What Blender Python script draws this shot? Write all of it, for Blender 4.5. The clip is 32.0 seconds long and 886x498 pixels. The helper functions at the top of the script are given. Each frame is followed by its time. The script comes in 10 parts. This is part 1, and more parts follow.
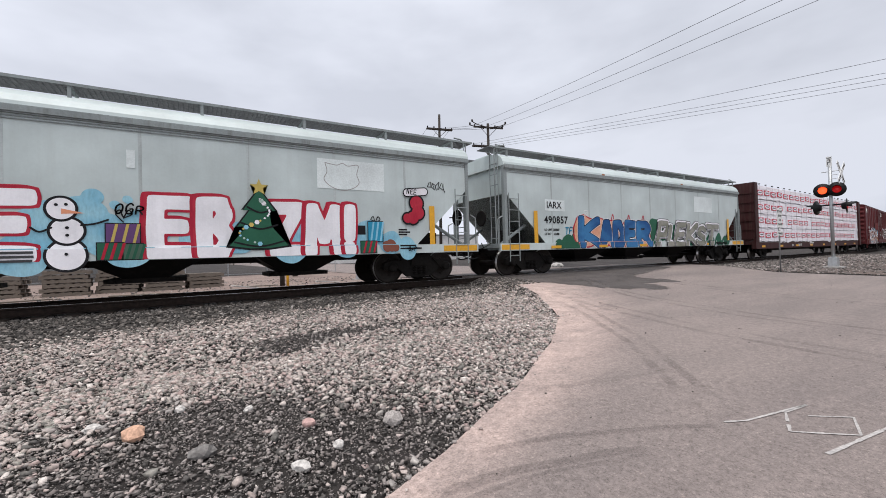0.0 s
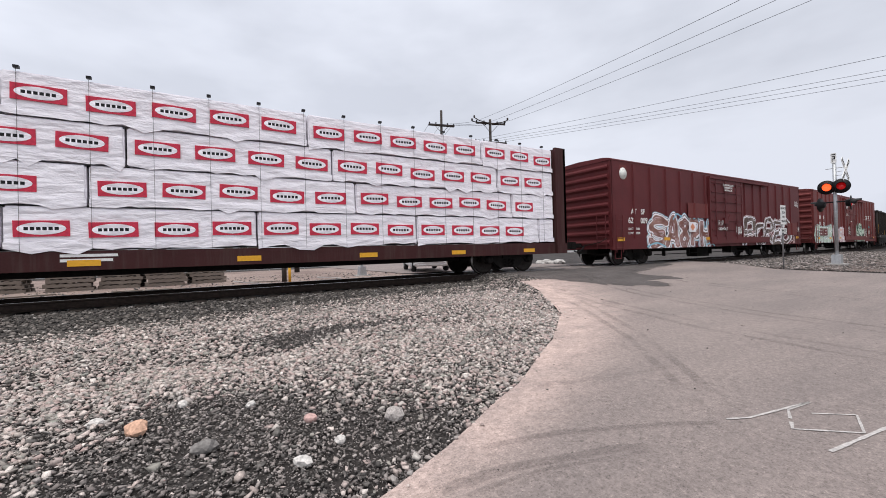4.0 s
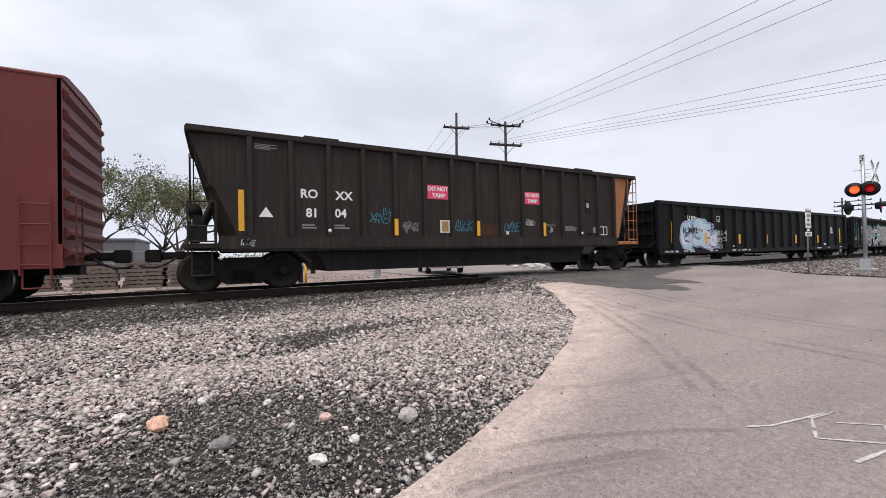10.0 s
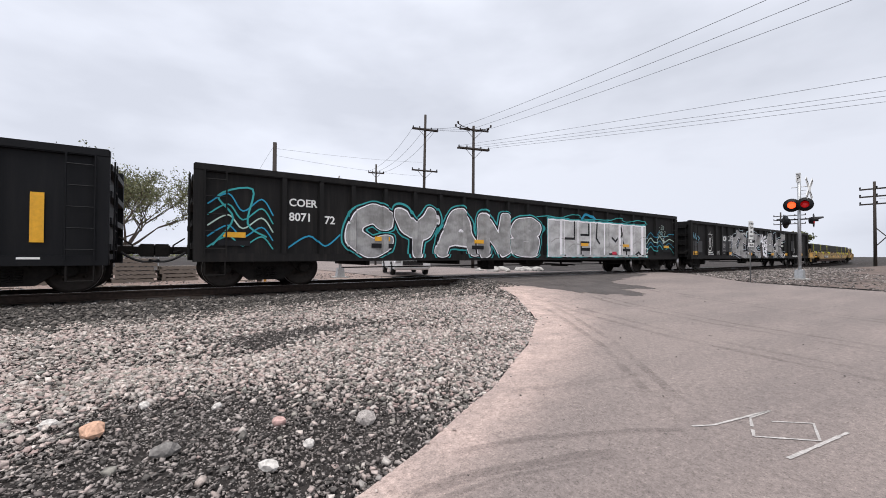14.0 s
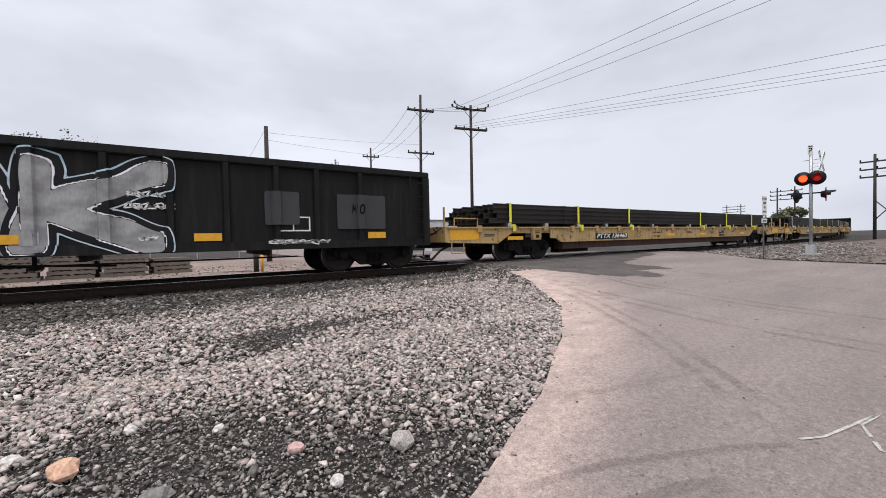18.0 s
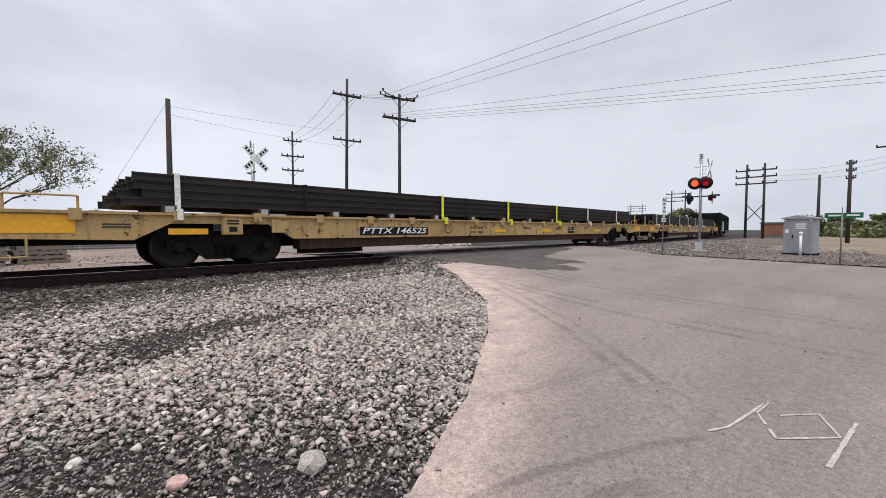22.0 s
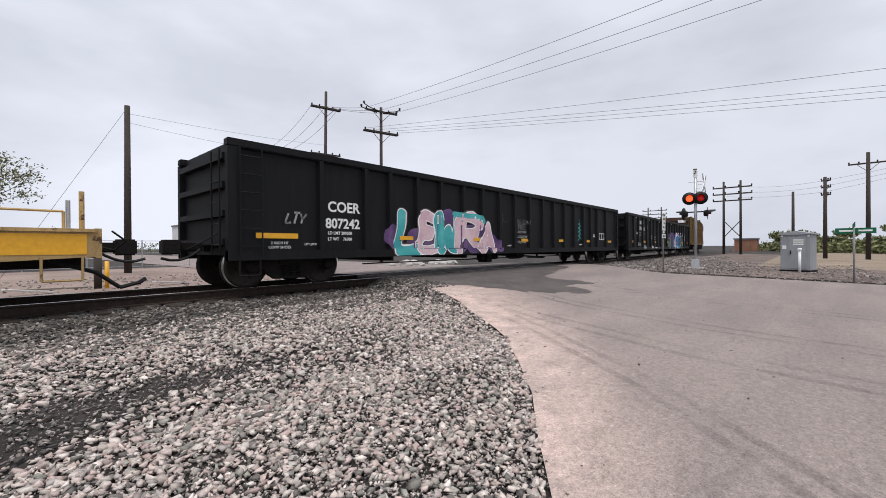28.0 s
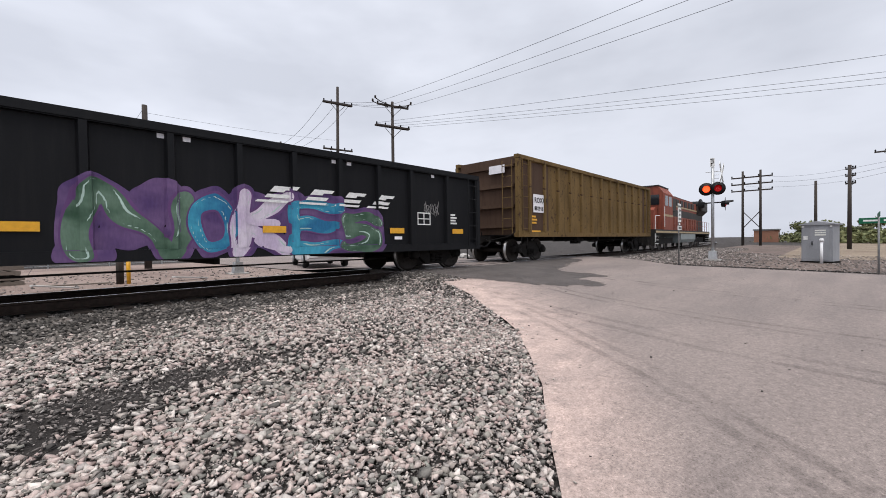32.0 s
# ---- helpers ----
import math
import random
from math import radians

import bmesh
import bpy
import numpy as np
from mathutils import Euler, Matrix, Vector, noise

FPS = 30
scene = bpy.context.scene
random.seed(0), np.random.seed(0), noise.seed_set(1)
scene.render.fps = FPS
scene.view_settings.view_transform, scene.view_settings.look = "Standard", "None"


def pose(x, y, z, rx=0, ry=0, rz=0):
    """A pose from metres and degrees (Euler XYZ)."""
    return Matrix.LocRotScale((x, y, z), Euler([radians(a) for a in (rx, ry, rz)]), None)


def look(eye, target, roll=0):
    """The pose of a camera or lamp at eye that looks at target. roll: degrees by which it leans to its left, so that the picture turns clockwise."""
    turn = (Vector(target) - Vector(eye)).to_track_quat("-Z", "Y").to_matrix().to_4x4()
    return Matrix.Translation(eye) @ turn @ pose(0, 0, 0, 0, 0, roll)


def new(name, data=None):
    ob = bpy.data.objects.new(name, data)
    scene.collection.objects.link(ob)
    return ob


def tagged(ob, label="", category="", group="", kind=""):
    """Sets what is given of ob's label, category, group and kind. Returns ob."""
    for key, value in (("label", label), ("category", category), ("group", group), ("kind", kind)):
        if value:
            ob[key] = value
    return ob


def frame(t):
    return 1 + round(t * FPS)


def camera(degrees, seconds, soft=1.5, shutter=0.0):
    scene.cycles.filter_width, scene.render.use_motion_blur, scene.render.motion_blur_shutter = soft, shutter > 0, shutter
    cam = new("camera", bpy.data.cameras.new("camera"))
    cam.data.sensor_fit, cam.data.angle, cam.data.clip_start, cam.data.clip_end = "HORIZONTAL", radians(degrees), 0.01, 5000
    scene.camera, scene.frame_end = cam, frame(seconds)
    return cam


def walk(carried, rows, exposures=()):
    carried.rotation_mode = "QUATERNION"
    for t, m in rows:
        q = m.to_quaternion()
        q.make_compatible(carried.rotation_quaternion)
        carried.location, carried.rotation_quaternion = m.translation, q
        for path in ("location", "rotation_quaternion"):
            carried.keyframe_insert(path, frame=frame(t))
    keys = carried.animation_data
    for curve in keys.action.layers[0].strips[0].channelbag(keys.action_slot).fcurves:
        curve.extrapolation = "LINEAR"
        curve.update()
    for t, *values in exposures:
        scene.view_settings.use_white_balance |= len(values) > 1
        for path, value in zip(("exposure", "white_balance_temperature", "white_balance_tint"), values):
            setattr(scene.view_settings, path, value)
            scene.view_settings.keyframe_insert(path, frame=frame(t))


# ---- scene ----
# Metres; the track runs along x, the camera stands south of it and looks north-east. z = 0 is the apron by the camera.
cam = camera(95.2, 32.0, soft=0.9)
ROWS = [
    (0.0, 0.075, 0.118, 1.375, 90.79, 1.64, -31.62),
    (0.5, 0.080, 0.118, 1.372, 90.81, 1.66, -31.64),
    (1.0, 0.077, 0.114, 1.377, 90.68, 1.57, -31.28),
    (1.5, 0.071, 0.120, 1.374, 90.53, 1.57, -30.66),
    (2.0, 0.070, 0.124, 1.372, 90.30, 1.54, -30.03),
    (2.5, 0.072, 0.123, 1.371, 90.18, 1.63, -29.81),
    (3.0, 0.080, 0.124, 1.372, 90.05, 1.72, -30.14),
    (3.5, 0.078, 0.128, 1.372, 90.05, 1.78, -30.95),
    (5.5, 0.080, 0.119, 1.373, 90.71, 1.12, -31.94),
    (6.0, 0.073, 0.118, 1.368, 90.72, 0.94, -31.63),
    (6.5, 0.067, 0.116, 1.371, 90.68, 0.75, -31.43),
    (7.0, 0.069, 0.115, 1.372, 90.71, 0.66, -31.15),
    (7.5, 0.071, 0.115, 1.372, 90.82, 0.57, -30.85),
    (8.0, 0.073, 0.122, 1.372, 90.88, 0.53, -30.32),
    (8.5, 0.073, 0.114, 1.371, 90.94, 0.66, -29.61),
    (9.0, 0.065, 0.114, 1.373, 90.86, 0.77, -29.14),
    (9.5, 0.065, 0.114, 1.372, 90.76, 0.96, -28.97),
    (10.0, 0.072, 0.113, 1.371, 90.65, 1.18, -29.34),
    (10.5, 0.081, 0.121, 1.369, 90.54, 1.27, -30.20),
    (11.0, 0.085, 0.123, 1.368, 90.53, 1.25, -31.32),
    (11.5, 0.090, 0.111, 1.368, 90.59, 1.16, -32.50),
    (12.0, 0.093, 0.101, 1.367, 90.74, 1.00, -33.56),
    (12.5, 0.097, 0.103, 1.368, 90.85, 0.76, -34.38),
    (13.0, 0.105, 0.111, 1.365, 90.86, 0.42, -34.89),
    (13.5, 0.106, 0.119, 1.363, 90.91, 0.09, -34.85),
    (15.5, 0.043, 0.152, 1.365, 90.36, -0.59, -31.76),
    (16.0, 0.021, 0.222, 1.357, 89.81, -0.44, -32.13),
    (16.5, 0.074, 0.322, 1.349, 89.31, -0.15, -32.81),
    (17.0, 0.158, 0.447, 1.355, 88.91, 0.30, -33.44),
    (17.5, 0.175, 0.617, 1.354, 88.74, 0.87, -34.05),
    (18.0, 0.166, 0.804, 1.372, 88.63, 1.25, -34.86),
    (18.5, 0.272, 0.928, 1.367, 88.58, 1.52, -36.07),
    (19.0, 0.332, 0.968, 1.378, 88.42, 1.48, -37.54),
    (19.5, 0.338, 0.992, 1.380, 88.14, 1.08, -39.30),
    (20.0, 0.316, 1.007, 1.381, 87.80, 0.46, -41.24),
    (20.5, 0.341, 1.006, 1.381, 87.60, 0.17, -42.90),
    (21.0, 0.362, 1.008, 1.381, 87.41, 0.03, -44.07),
    (21.5, 0.362, 1.008, 1.381, 87.33, 0.03, -44.77),
    (22.0, 0.346, 0.997, 1.385, 87.33, 0.05, -45.13),
    (22.5, 0.342, 0.991, 1.389, 87.32, 0.05, -45.13),
    (23.0, 0.347, 0.978, 1.397, 87.37, -0.02, -44.73),
    (23.5, 0.359, 0.995, 1.393, 87.62, -0.17, -43.84),
    (24.0, 0.392, 1.119, 1.382, 88.11, -0.30, -42.77),
    (24.5, 0.413, 1.374, 1.419, 88.67, -0.25, -42.00),
    (25.0, 0.516, 1.595, 1.412, 89.25, -0.26, -42.08),
    (25.5, 0.667, 1.769, 1.422, 89.56, -0.15, -43.03),
    (27.5, 0.986, 2.220, 1.415, 89.61, 0.10, -47.69),
    (28.0, 1.009, 2.230, 1.416, 89.76, 0.35, -48.18),
    (28.5, 1.008, 2.228, 1.415, 89.83, 0.67, -48.45),
    (29.0, 0.995, 2.216, 1.415, 89.73, 0.81, -48.46),
    (29.5, 0.994, 2.201, 1.418, 89.53, 0.87, -48.21),
    (30.0, 0.987, 2.197, 1.415, 89.36, 0.81, -47.79),
    (30.5, 0.982, 2.199, 1.419, 89.09, 0.69, -47.42),
    (31.0, 0.990, 2.198, 1.415, 88.97, 0.80, -47.03),
    (31.5, 0.991, 2.189, 1.420, 88.86, 0.81, -46.69),
    (32.0, 1.002, 2.189, 1.417, 88.90, 0.84, -46.38),
]
# the film's exposure drifts as dark and bright cars fill the view
EXPOSURES = [(0.0, 0.0), (3.0, 0.03), (6.0, 0.10), (8.0, 0.14), (11.0, 0.17), (13.0, 0.14), (16.0, 0.07), (20.0, 0.02), (25.0, -0.04), (28.0, 0.02), (32.0, 0.05)]
walk(cam, [(t, pose(x, y, z, rx, ry, rz)) for t, x, y, z, rx, ry, rz in ROWS], EXPOSURES)

# ---- light: an even overcast sky with a faint broad sun ----
world = bpy.data.worlds.new("overcast_sky")
scene.world = world
world.use_nodes = True
wn, wl = world.node_tree.nodes, world.node_tree.links
wn.clear()
w_out = wn.new("ShaderNodeOutputWorld")
w_bg = wn.new("ShaderNodeBackground")
w_co = wn.new("ShaderNodeTexCoord")
w_map = wn.new("ShaderNodeMapping")
w_map.inputs["Scale"].default_value = (1.0, 1.0, 2.6)
w_map.inputs["Rotation"].default_value = (0, 0, -1.15)
w_noise = wn.new("ShaderNodeTexNoise")
w_noise.inputs["Scale"].default_value = 1.7
w_noise.inputs["Detail"].default_value = 5.0
w_noise.inputs["Roughness"].default_value = 0.5
w_ramp = wn.new("ShaderNodeValToRGB")
w_ramp.color_ramp.elements[0].position = 0.34
w_ramp.color_ramp.elements[0].color = (0.64, 0.672, 0.765, 1)
w_ramp.color_ramp.elements[1].position = 0.56
w_ramp.color_ramp.elements[1].color = (0.825, 0.86, 0.965, 1)
wl.new(w_co.outputs["Generated"], w_map.inputs["Vector"])
wl.new(w_map.outputs["Vector"], w_noise.inputs["Vector"])
wl.new(w_noise.outputs["Fac"], w_ramp.inputs["Fac"])
w_sep = wn.new("ShaderNodeSeparateXYZ")
w_deck = wn.new("ShaderNodeMapRange")
w_deck.inputs["From Min"].default_value, w_deck.inputs["From Max"].default_value = 0.25, 0.95
w_deck.inputs["To Min"].default_value, w_deck.inputs["To Max"].default_value = 1.02, 0.89
w_mul = wn.new("ShaderNodeMix")
w_mul.data_type, w_mul.blend_type = "RGBA", "MULTIPLY"
w_mul.inputs["Factor"].default_value = 1.0
wl.new(w_co.outputs["Generated"], w_sep.inputs["Vector"])
wl.new(w_sep.outputs["X"], w_deck.inputs["Value"])
wl.new(w_ramp.outputs["Color"], w_mul.inputs[6])
wl.new(w_deck.outputs["Result"], w_mul.inputs[7])
wl.new(w_mul.outputs[2], w_bg.inputs["Color"])
wl.new(w_bg.outputs["Background"], w_out.inputs["Surface"])
w_bg.inputs["Strength"].default_value = 1.0
sun = new("sun", bpy.data.lights.new("sun", "SUN"))
sun.data.energy, sun.data.angle, sun.data.color = 2.9, radians(50), (1.0, 0.965, 0.93)
sun.matrix_world = look((-12, -11, 60), (0, 0, 0))

# ---- the plan ----
RAIL_Z, TRACK_Y = 0.58, 11.85
CURVE_X, CURVE_R = 24.5, 350.0
SPEEDS = [(0, 9.7), (7, 9.7), (13, 9.42), (18, 9.25), (23, 9.15), (28, 9.4), (32, 9.4)]


def travelled(t):
    """Metres that the train has rolled since the start."""
    total = 0.0
    for (a, va), (b, vb) in zip(SPEEDS, SPEEDS[1:]):
        if t > a:
            u = min(t, b)
            total += (va + va + (vb - va) * (u - a) / (b - a)) / 2 * (u - a)
    return total


def on_track(s):
    """Place and heading of the track's middle at s metres along it."""
    if s <= CURVE_X:
        return s, TRACK_Y, 0.0
    a = (s - CURVE_X) / CURVE_R
    return CURVE_X + CURVE_R * math.sin(a), TRACK_Y + CURVE_R * (1 - math.cos(a)), a


def smooth(a, b, v):
    u = min(1.0, max(0.0, (v - a) / (b - a)))
    return u * u * (3 - 2 * u)


def ground_z(x, y):
    """Height of the ground: it rises gently to the crossing, lies level beyond the track."""
    z = 0.022 * min(max(y, -6.0), 10.0) + 0.016 * min(max(x, -3.0), 12.0)
    far = smooth(13.0, 16.0, y)
    return z * (1 - far) + 0.34 * far


# ---- materials ----
def shader(name, rough=0.8, metal=0.0):
    m = bpy.data.materials.new(name)
    m.use_nodes = True
    n, l = m.node_tree.nodes, m.node_tree.links
    b = n["Principled BSDF"]
    b.inputs["Roughness"].default_value, b.inputs["Metallic"].default_value = rough, metal
    b.inputs["Specular IOR Level"].default_value = 0.18 if rough > 0.45 else 0.5
    return m, n, l, b


def noise_node(n, l, co, scale, detail=4.0, rough=0.55, stretch=None):
    t = n.new("ShaderNodeTexNoise")
    t.inputs["Scale"].default_value, t.inputs["Detail"].default_value, t.inputs["Roughness"].default_value = scale, detail, rough
    if stretch:
        mp = n.new("ShaderNodeMapping")
        mp.inputs["Scale"].default_value = stretch
        l.new(co, mp.inputs["Vector"])
        co = mp.outputs["Vector"]
    l.new(co, t.inputs["Vector"])
    return t.outputs["Fac"]


def ramp_node(n, l, fac, stops):
    r = n.new("ShaderNodeValToRGB")
    e = r.color_ramp.elements
    while len(e) < len(stops):
        e.new(0.5)
    for el, (p, c) in zip(e, stops):
        el.position, el.color = p, (*c, 1)
    l.new(fac, r.inputs["Fac"])
    return r.outputs["Color"]


def mix_node(n, l, fac, a, b, kind="MIX"):
    m = n.new("ShaderNodeMix")
    m.data_type, m.blend_type = "RGBA", kind
    for sock, v in ((m.inputs["Factor"], fac), (m.inputs[6], a), (m.inputs[7], b)):
        if isinstance(v, (int, float)):
            sock.default_value = v
        elif isinstance(v, tuple):
            sock.default_value = (*v, 1)
        else:
            l.new(v, sock)
    return m.outputs[2]


def bump_node(n, l, b, height, strength, distance):
    u = n.new("ShaderNodeBump")
    u.inputs["Strength"].default_value, u.inputs["Distance"].default_value = strength, distance
    l.new(height, u.inputs["Height"])
    l.new(u.outputs["Normal"], b.inputs["Normal"])


def scaled(c, k):
    return tuple(min(1.0, v * k) for v in c)


def paint(name, c, rough=0.6, metal=0.0, dirt=(0.10, 0.085, 0.07), amount=0.5, streak=True, bump=0.15, scale=1.0, grain=0.25):
    """Weathered paint: faded patches, fine grain and, on tall sides, rain streaks of grime."""
    m, n, l, b = shader(name, rough, metal)
    co = n.new("ShaderNodeTexCoord").outputs["Object"]
    broad = noise_node(n, l, co, 0.9 * scale, 5)
    col = ramp_node(n, l, broad, [(0.3, scaled(c, 0.82)), (0.7, scaled(c, 1.15))])
    fine = noise_node(n, l, co, 26 * scale, 6)
    col = mix_node(n, l, grain, col, ramp_node(n, l, fine, [(0.3, scaled(c, 0.6)), (0.7, scaled(c, 1.3))]))
    if streak:
        run = noise_node(n, l, co, 2.2 * scale, 6, 0.65, (4.0, 4.0, 0.28))
        mask = ramp_node(n, l, run, [(0.48, (0, 0, 0)), (0.72, (amount, amount, amount))])
        col = mix_node(n, l, mask, col, dirt)
    l.new(col, b.inputs["Base Color"])
    bump_node(n, l, b, fine, bump, 0.004)
    return m


def chipped(name, c, rust, rough=0.65):
    """Old paint that has chalked, with rust breaking through in spots and runs below them."""
    m, n, l, b = shader(name, rough)
    co = n.new("ShaderNodeTexCoord").outputs["Object"]
    col = ramp_node(n, l, noise_node(n, l, co, 0.7, 6), [(0.3, scaled(c, 0.74)), (0.5, c), (0.7, scaled(c, 1.22))])
    run = ramp_node(n, l, noise_node(n, l, co, 2.4, 6, 0.7, (3.0, 3.0, 0.35)), [(0.50, (0, 0, 0)), (0.70, (0.75, 0.75, 0.75))])
    col = mix_node(n, l, run, col, scaled(c, 0.45))
    spot = noise_node(n, l, co, 5.5, 7, 0.68)
    col = mix_node(n, l, ramp_node(n, l, spot, [(0.585, (0, 0, 0)), (0.63, (0.95, 0.95, 0.95))]), col, rust)
    fine = noise_node(n, l, co, 34, 5)
    col = mix_node(n, l, 0.5, col, ramp_node(n, l, fine, [(0.3, (0.55, 0.55, 0.55)), (0.65, (1, 1, 1))]), "MULTIPLY")
    l.new(col, b.inputs["Base Color"])
    bump_node(n, l, b, spot, 0.3, 0.006)
    return m


def plain(name, c, rough=0.6, metal=0.0, spread=0.2, scale=14.0):
    m, n, l, b = shader(name, rough, metal)
    co = n.new("ShaderNodeTexCoord").outputs["Object"]
    f = noise_node(n, l, co, scale, 5)
    l.new(ramp_node(n, l, f, [(0.3, scaled(c, 1 - spread)), (0.7, scaled(c, 1 + spread))]), b.inputs["Base Color"])
    bump_node(n, l, b, f, 0.15, 0.003)
    return m


def glow(name, c, strength):
    m, n, l, b = shader(name, 0.3)
    b.inputs["Base Color"].default_value = (*c, 1)
    b.inputs["Emission Color"].default_value = (*c, 1)
    b.inputs["Emission Strength"].default_value = strength
    return m


def stone_mat(name, stops, scale=9.0):
    """Broken stone: each piece has its own tone, with grain and dust."""
    m, n, l, b = shader(name, 0.9)
    co = n.new("ShaderNodeTexCoord").outputs["Object"]
    geo = n.new("ShaderNodeNewGeometry")
    tone = ramp_node(n, l, geo.outputs["Random Per Island"], stops)
    f = noise_node(n, l, co, scale * 6, 5)
    col = mix_node(n, l, 0.5, tone, ramp_node(n, l, f, [(0.25, (0.25, 0.25, 0.25)), (0.75, (1, 1, 1))]), "MULTIPLY")
    l.new(col, b.inputs["Base Color"])
    bump_node(n, l, b, f, 0.5, 0.006)
    return m


def creased(name, c):
    """Thin plastic film pulled over a load: folds that run slantwise, and a few grey scuffs."""
    m, n, l, b = shader(name, 0.42)
    co = n.new("ShaderNodeTexCoord").outputs["Object"]
    fold = noise_node(n, l, co, 2.2, 4, 0.5, (1.0, 1.0, 2.6))
    small = noise_node(n, l, co, 5.0, 3, 0.5, (0.5, 1.0, 1.6))
    scuff = noise_node(n, l, co, 1.3, 6, 0.65)
    col = mix_node(n, l, ramp_node(n, l, scuff, [(0.55, (0, 0, 0)), (0.75, (0.35, 0.35, 0.35))]), c, (0.50, 0.46, 0.47))
    l.new(col, b.inputs["Base Color"])
    s_ = n.new("ShaderNodeMath")
    s_.operation = "MULTIPLY_ADD"
    s_.inputs[1].default_value = 2.5
    l.new(fold, s_.inputs[0])
    l.new(small, s_.inputs[2])
    bump_node(n, l, b, s_.outputs[0], 0.5, 0.05)
    return m


GREY_HOPPER = paint("grey_hopper_paint", (0.52, 0.585, 0.575), 0.42, amount=0.16, dirt=(0.34, 0.36, 0.345), bump=0.03, scale=0.7, grain=0.07)
GREY_SEAM = paint("grey_hopper_seam", (0.46, 0.505, 0.50), 0.5, amount=0.3)
GREY_END = paint("grey_hopper_frame", (0.27, 0.30, 0.30), 0.55, amount=0.4)
BOX_RED = paint("oxide_red_paint", (0.108, 0.0215, 0.0235), 0.55, amount=0.25, dirt=(0.05, 0.02, 0.017))
BOX_RED2 = paint("oxide_red_paint_newer", (0.148, 0.035, 0.033), 0.55, amount=0.2, dirt=(0.06, 0.022, 0.018))
GON_BLACK = paint("black_car_paint", (0.0058, 0.0062, 0.0076), 0.6, amount=0.3, dirt=(0.018, 0.017, 0.017))
GON_WORN = paint("worn_black_paint", (0.0105, 0.0100, 0.0100), 0.7, amount=0.5, dirt=(0.032, 0.028, 0.025))
HOP_BROWN = paint("dark_brown_car_paint", (0.026, 0.021, 0.019), 0.7, amount=0.5, dirt=(0.07, 0.045, 0.03))
RUST_OCHRE = chipped("rusted_ochre_paint", (0.17, 0.108, 0.042), (0.055, 0.03, 0.019), 0.8)
RUST_END = paint("rusted_brown_end", (0.085, 0.052, 0.036), 0.85, amount=0.6, dirt=(0.05, 0.03, 0.02))
RUST_PATCH = paint("bright_rust", (0.36, 0.15, 0.07), 0.9, amount=0.6, dirt=(0.14, 0.05, 0.025))
FLAT_YELLOW = chipped("faded_yellow_paint", (0.45, 0.305, 0.135), (0.085, 0.042, 0.025))
FLAT_SILL = paint("rust_brown_sill", (0.05, 0.026, 0.018), 0.8, amount=0.4)
MAROON = paint("maroon_car_paint", (0.050, 0.016, 0.016), 0.6, amount=0.3)
LOCO_ORANGE = paint("locomotive_orange", (0.24, 0.065, 0.04), 0.6, amount=0.75, dirt=(0.06, 0.035, 0.028))
LOCO_BLACK = paint("locomotive_black", (0.03, 0.028, 0.027), 0.6, amount=0.4)
IRON = plain("grimy_cast_iron", (0.012, 0.0105, 0.0095), 0.8, 0.0, 0.35)
WHEEL = plain("wheel_steel", (0.03, 0.025, 0.022), 0.6, 0.3, 0.3)
TREAD = plain("polished_tread", (0.45, 0.44, 0.43), 0.3, 0.9, 0.15)
RAIL_STEEL = plain("rail_side_rust", (0.030, 0.021, 0.017), 0.8, 0.1, 0.35)
RAIL_HEAD = plain("rail_head", (0.5, 0.5, 0.5), 0.25, 0.9, 0.1)
WRAP = creased("lumber_wrap", (0.86, 0.83, 0.87))
WRAP_RED = plain("wrap_red", (0.55, 0.04, 0.075), 0.5)
LOAD_RAIL = paint("new_rail_steel", (0.035, 0.032, 0.030), 0.6, 0.2, amount=0.4, dirt=(0.08, 0.055, 0.04))
STRAP = plain("yellow_strap", (0.72, 0.72, 0.06), 0.6)
STRAP_WHITE = plain("white_strap", (0.7, 0.7, 0.66), 0.6)
WHITE = plain("white_stencil", (0.74, 0.74, 0.72), 0.6, 0, 0.12)
REFLECT = plain("yellow_reflector", (0.72, 0.36, 0.015), 0.4, 0, 0.1)
GALV = plain("galvanised_steel", (0.42, 0.43, 0.44), 0.45, 0.6, 0.15)
S_CREAM = paint("cream_stripe", (0.42, 0.33, 0.20), 0.6, amount=0.5)
POST_STEEL = plain("dull_steel", (0.22, 0.215, 0.20), 0.6, 0.3)
CABINET = paint("grey_cabinet_paint", (0.31, 0.32, 0.34), 0.5, amount=0.15)
POLE_WOOD = paint("dark_pole_wood", (0.050, 0.042, 0.038), 0.9, amount=0.4)
WIRE = plain("dark_wire", (0.05, 0.05, 0.06), 0.6)
SIGNAL_BLACK = plain("signal_black", (0.012, 0.012, 0.013), 0.5)
LENS_DARK = glow("dim_red_lens", (0.5, 0.006, 0.008), 0.32)
LENS_LIT = glow("lit_red_lens", (1.0, 0.06, 0.015), 2.8)
WALKWAY = plain("dark_grating_steel", (0.16, 0.165, 0.17), 0.5, 0.4, 0.2)
TIE_WOOD = paint("creosoted_tie", (0.040, 0.032, 0.027), 0.9, amount=0.3, streak=False)


# ---- mesh helpers ----
def part(name, bm, material, parent=None, label="", at=None):
    me = bpy.data.meshes.new(name)
    bm.to_mesh(me)
    bm.free()
    return linked(name, me, material, parent, label, at)


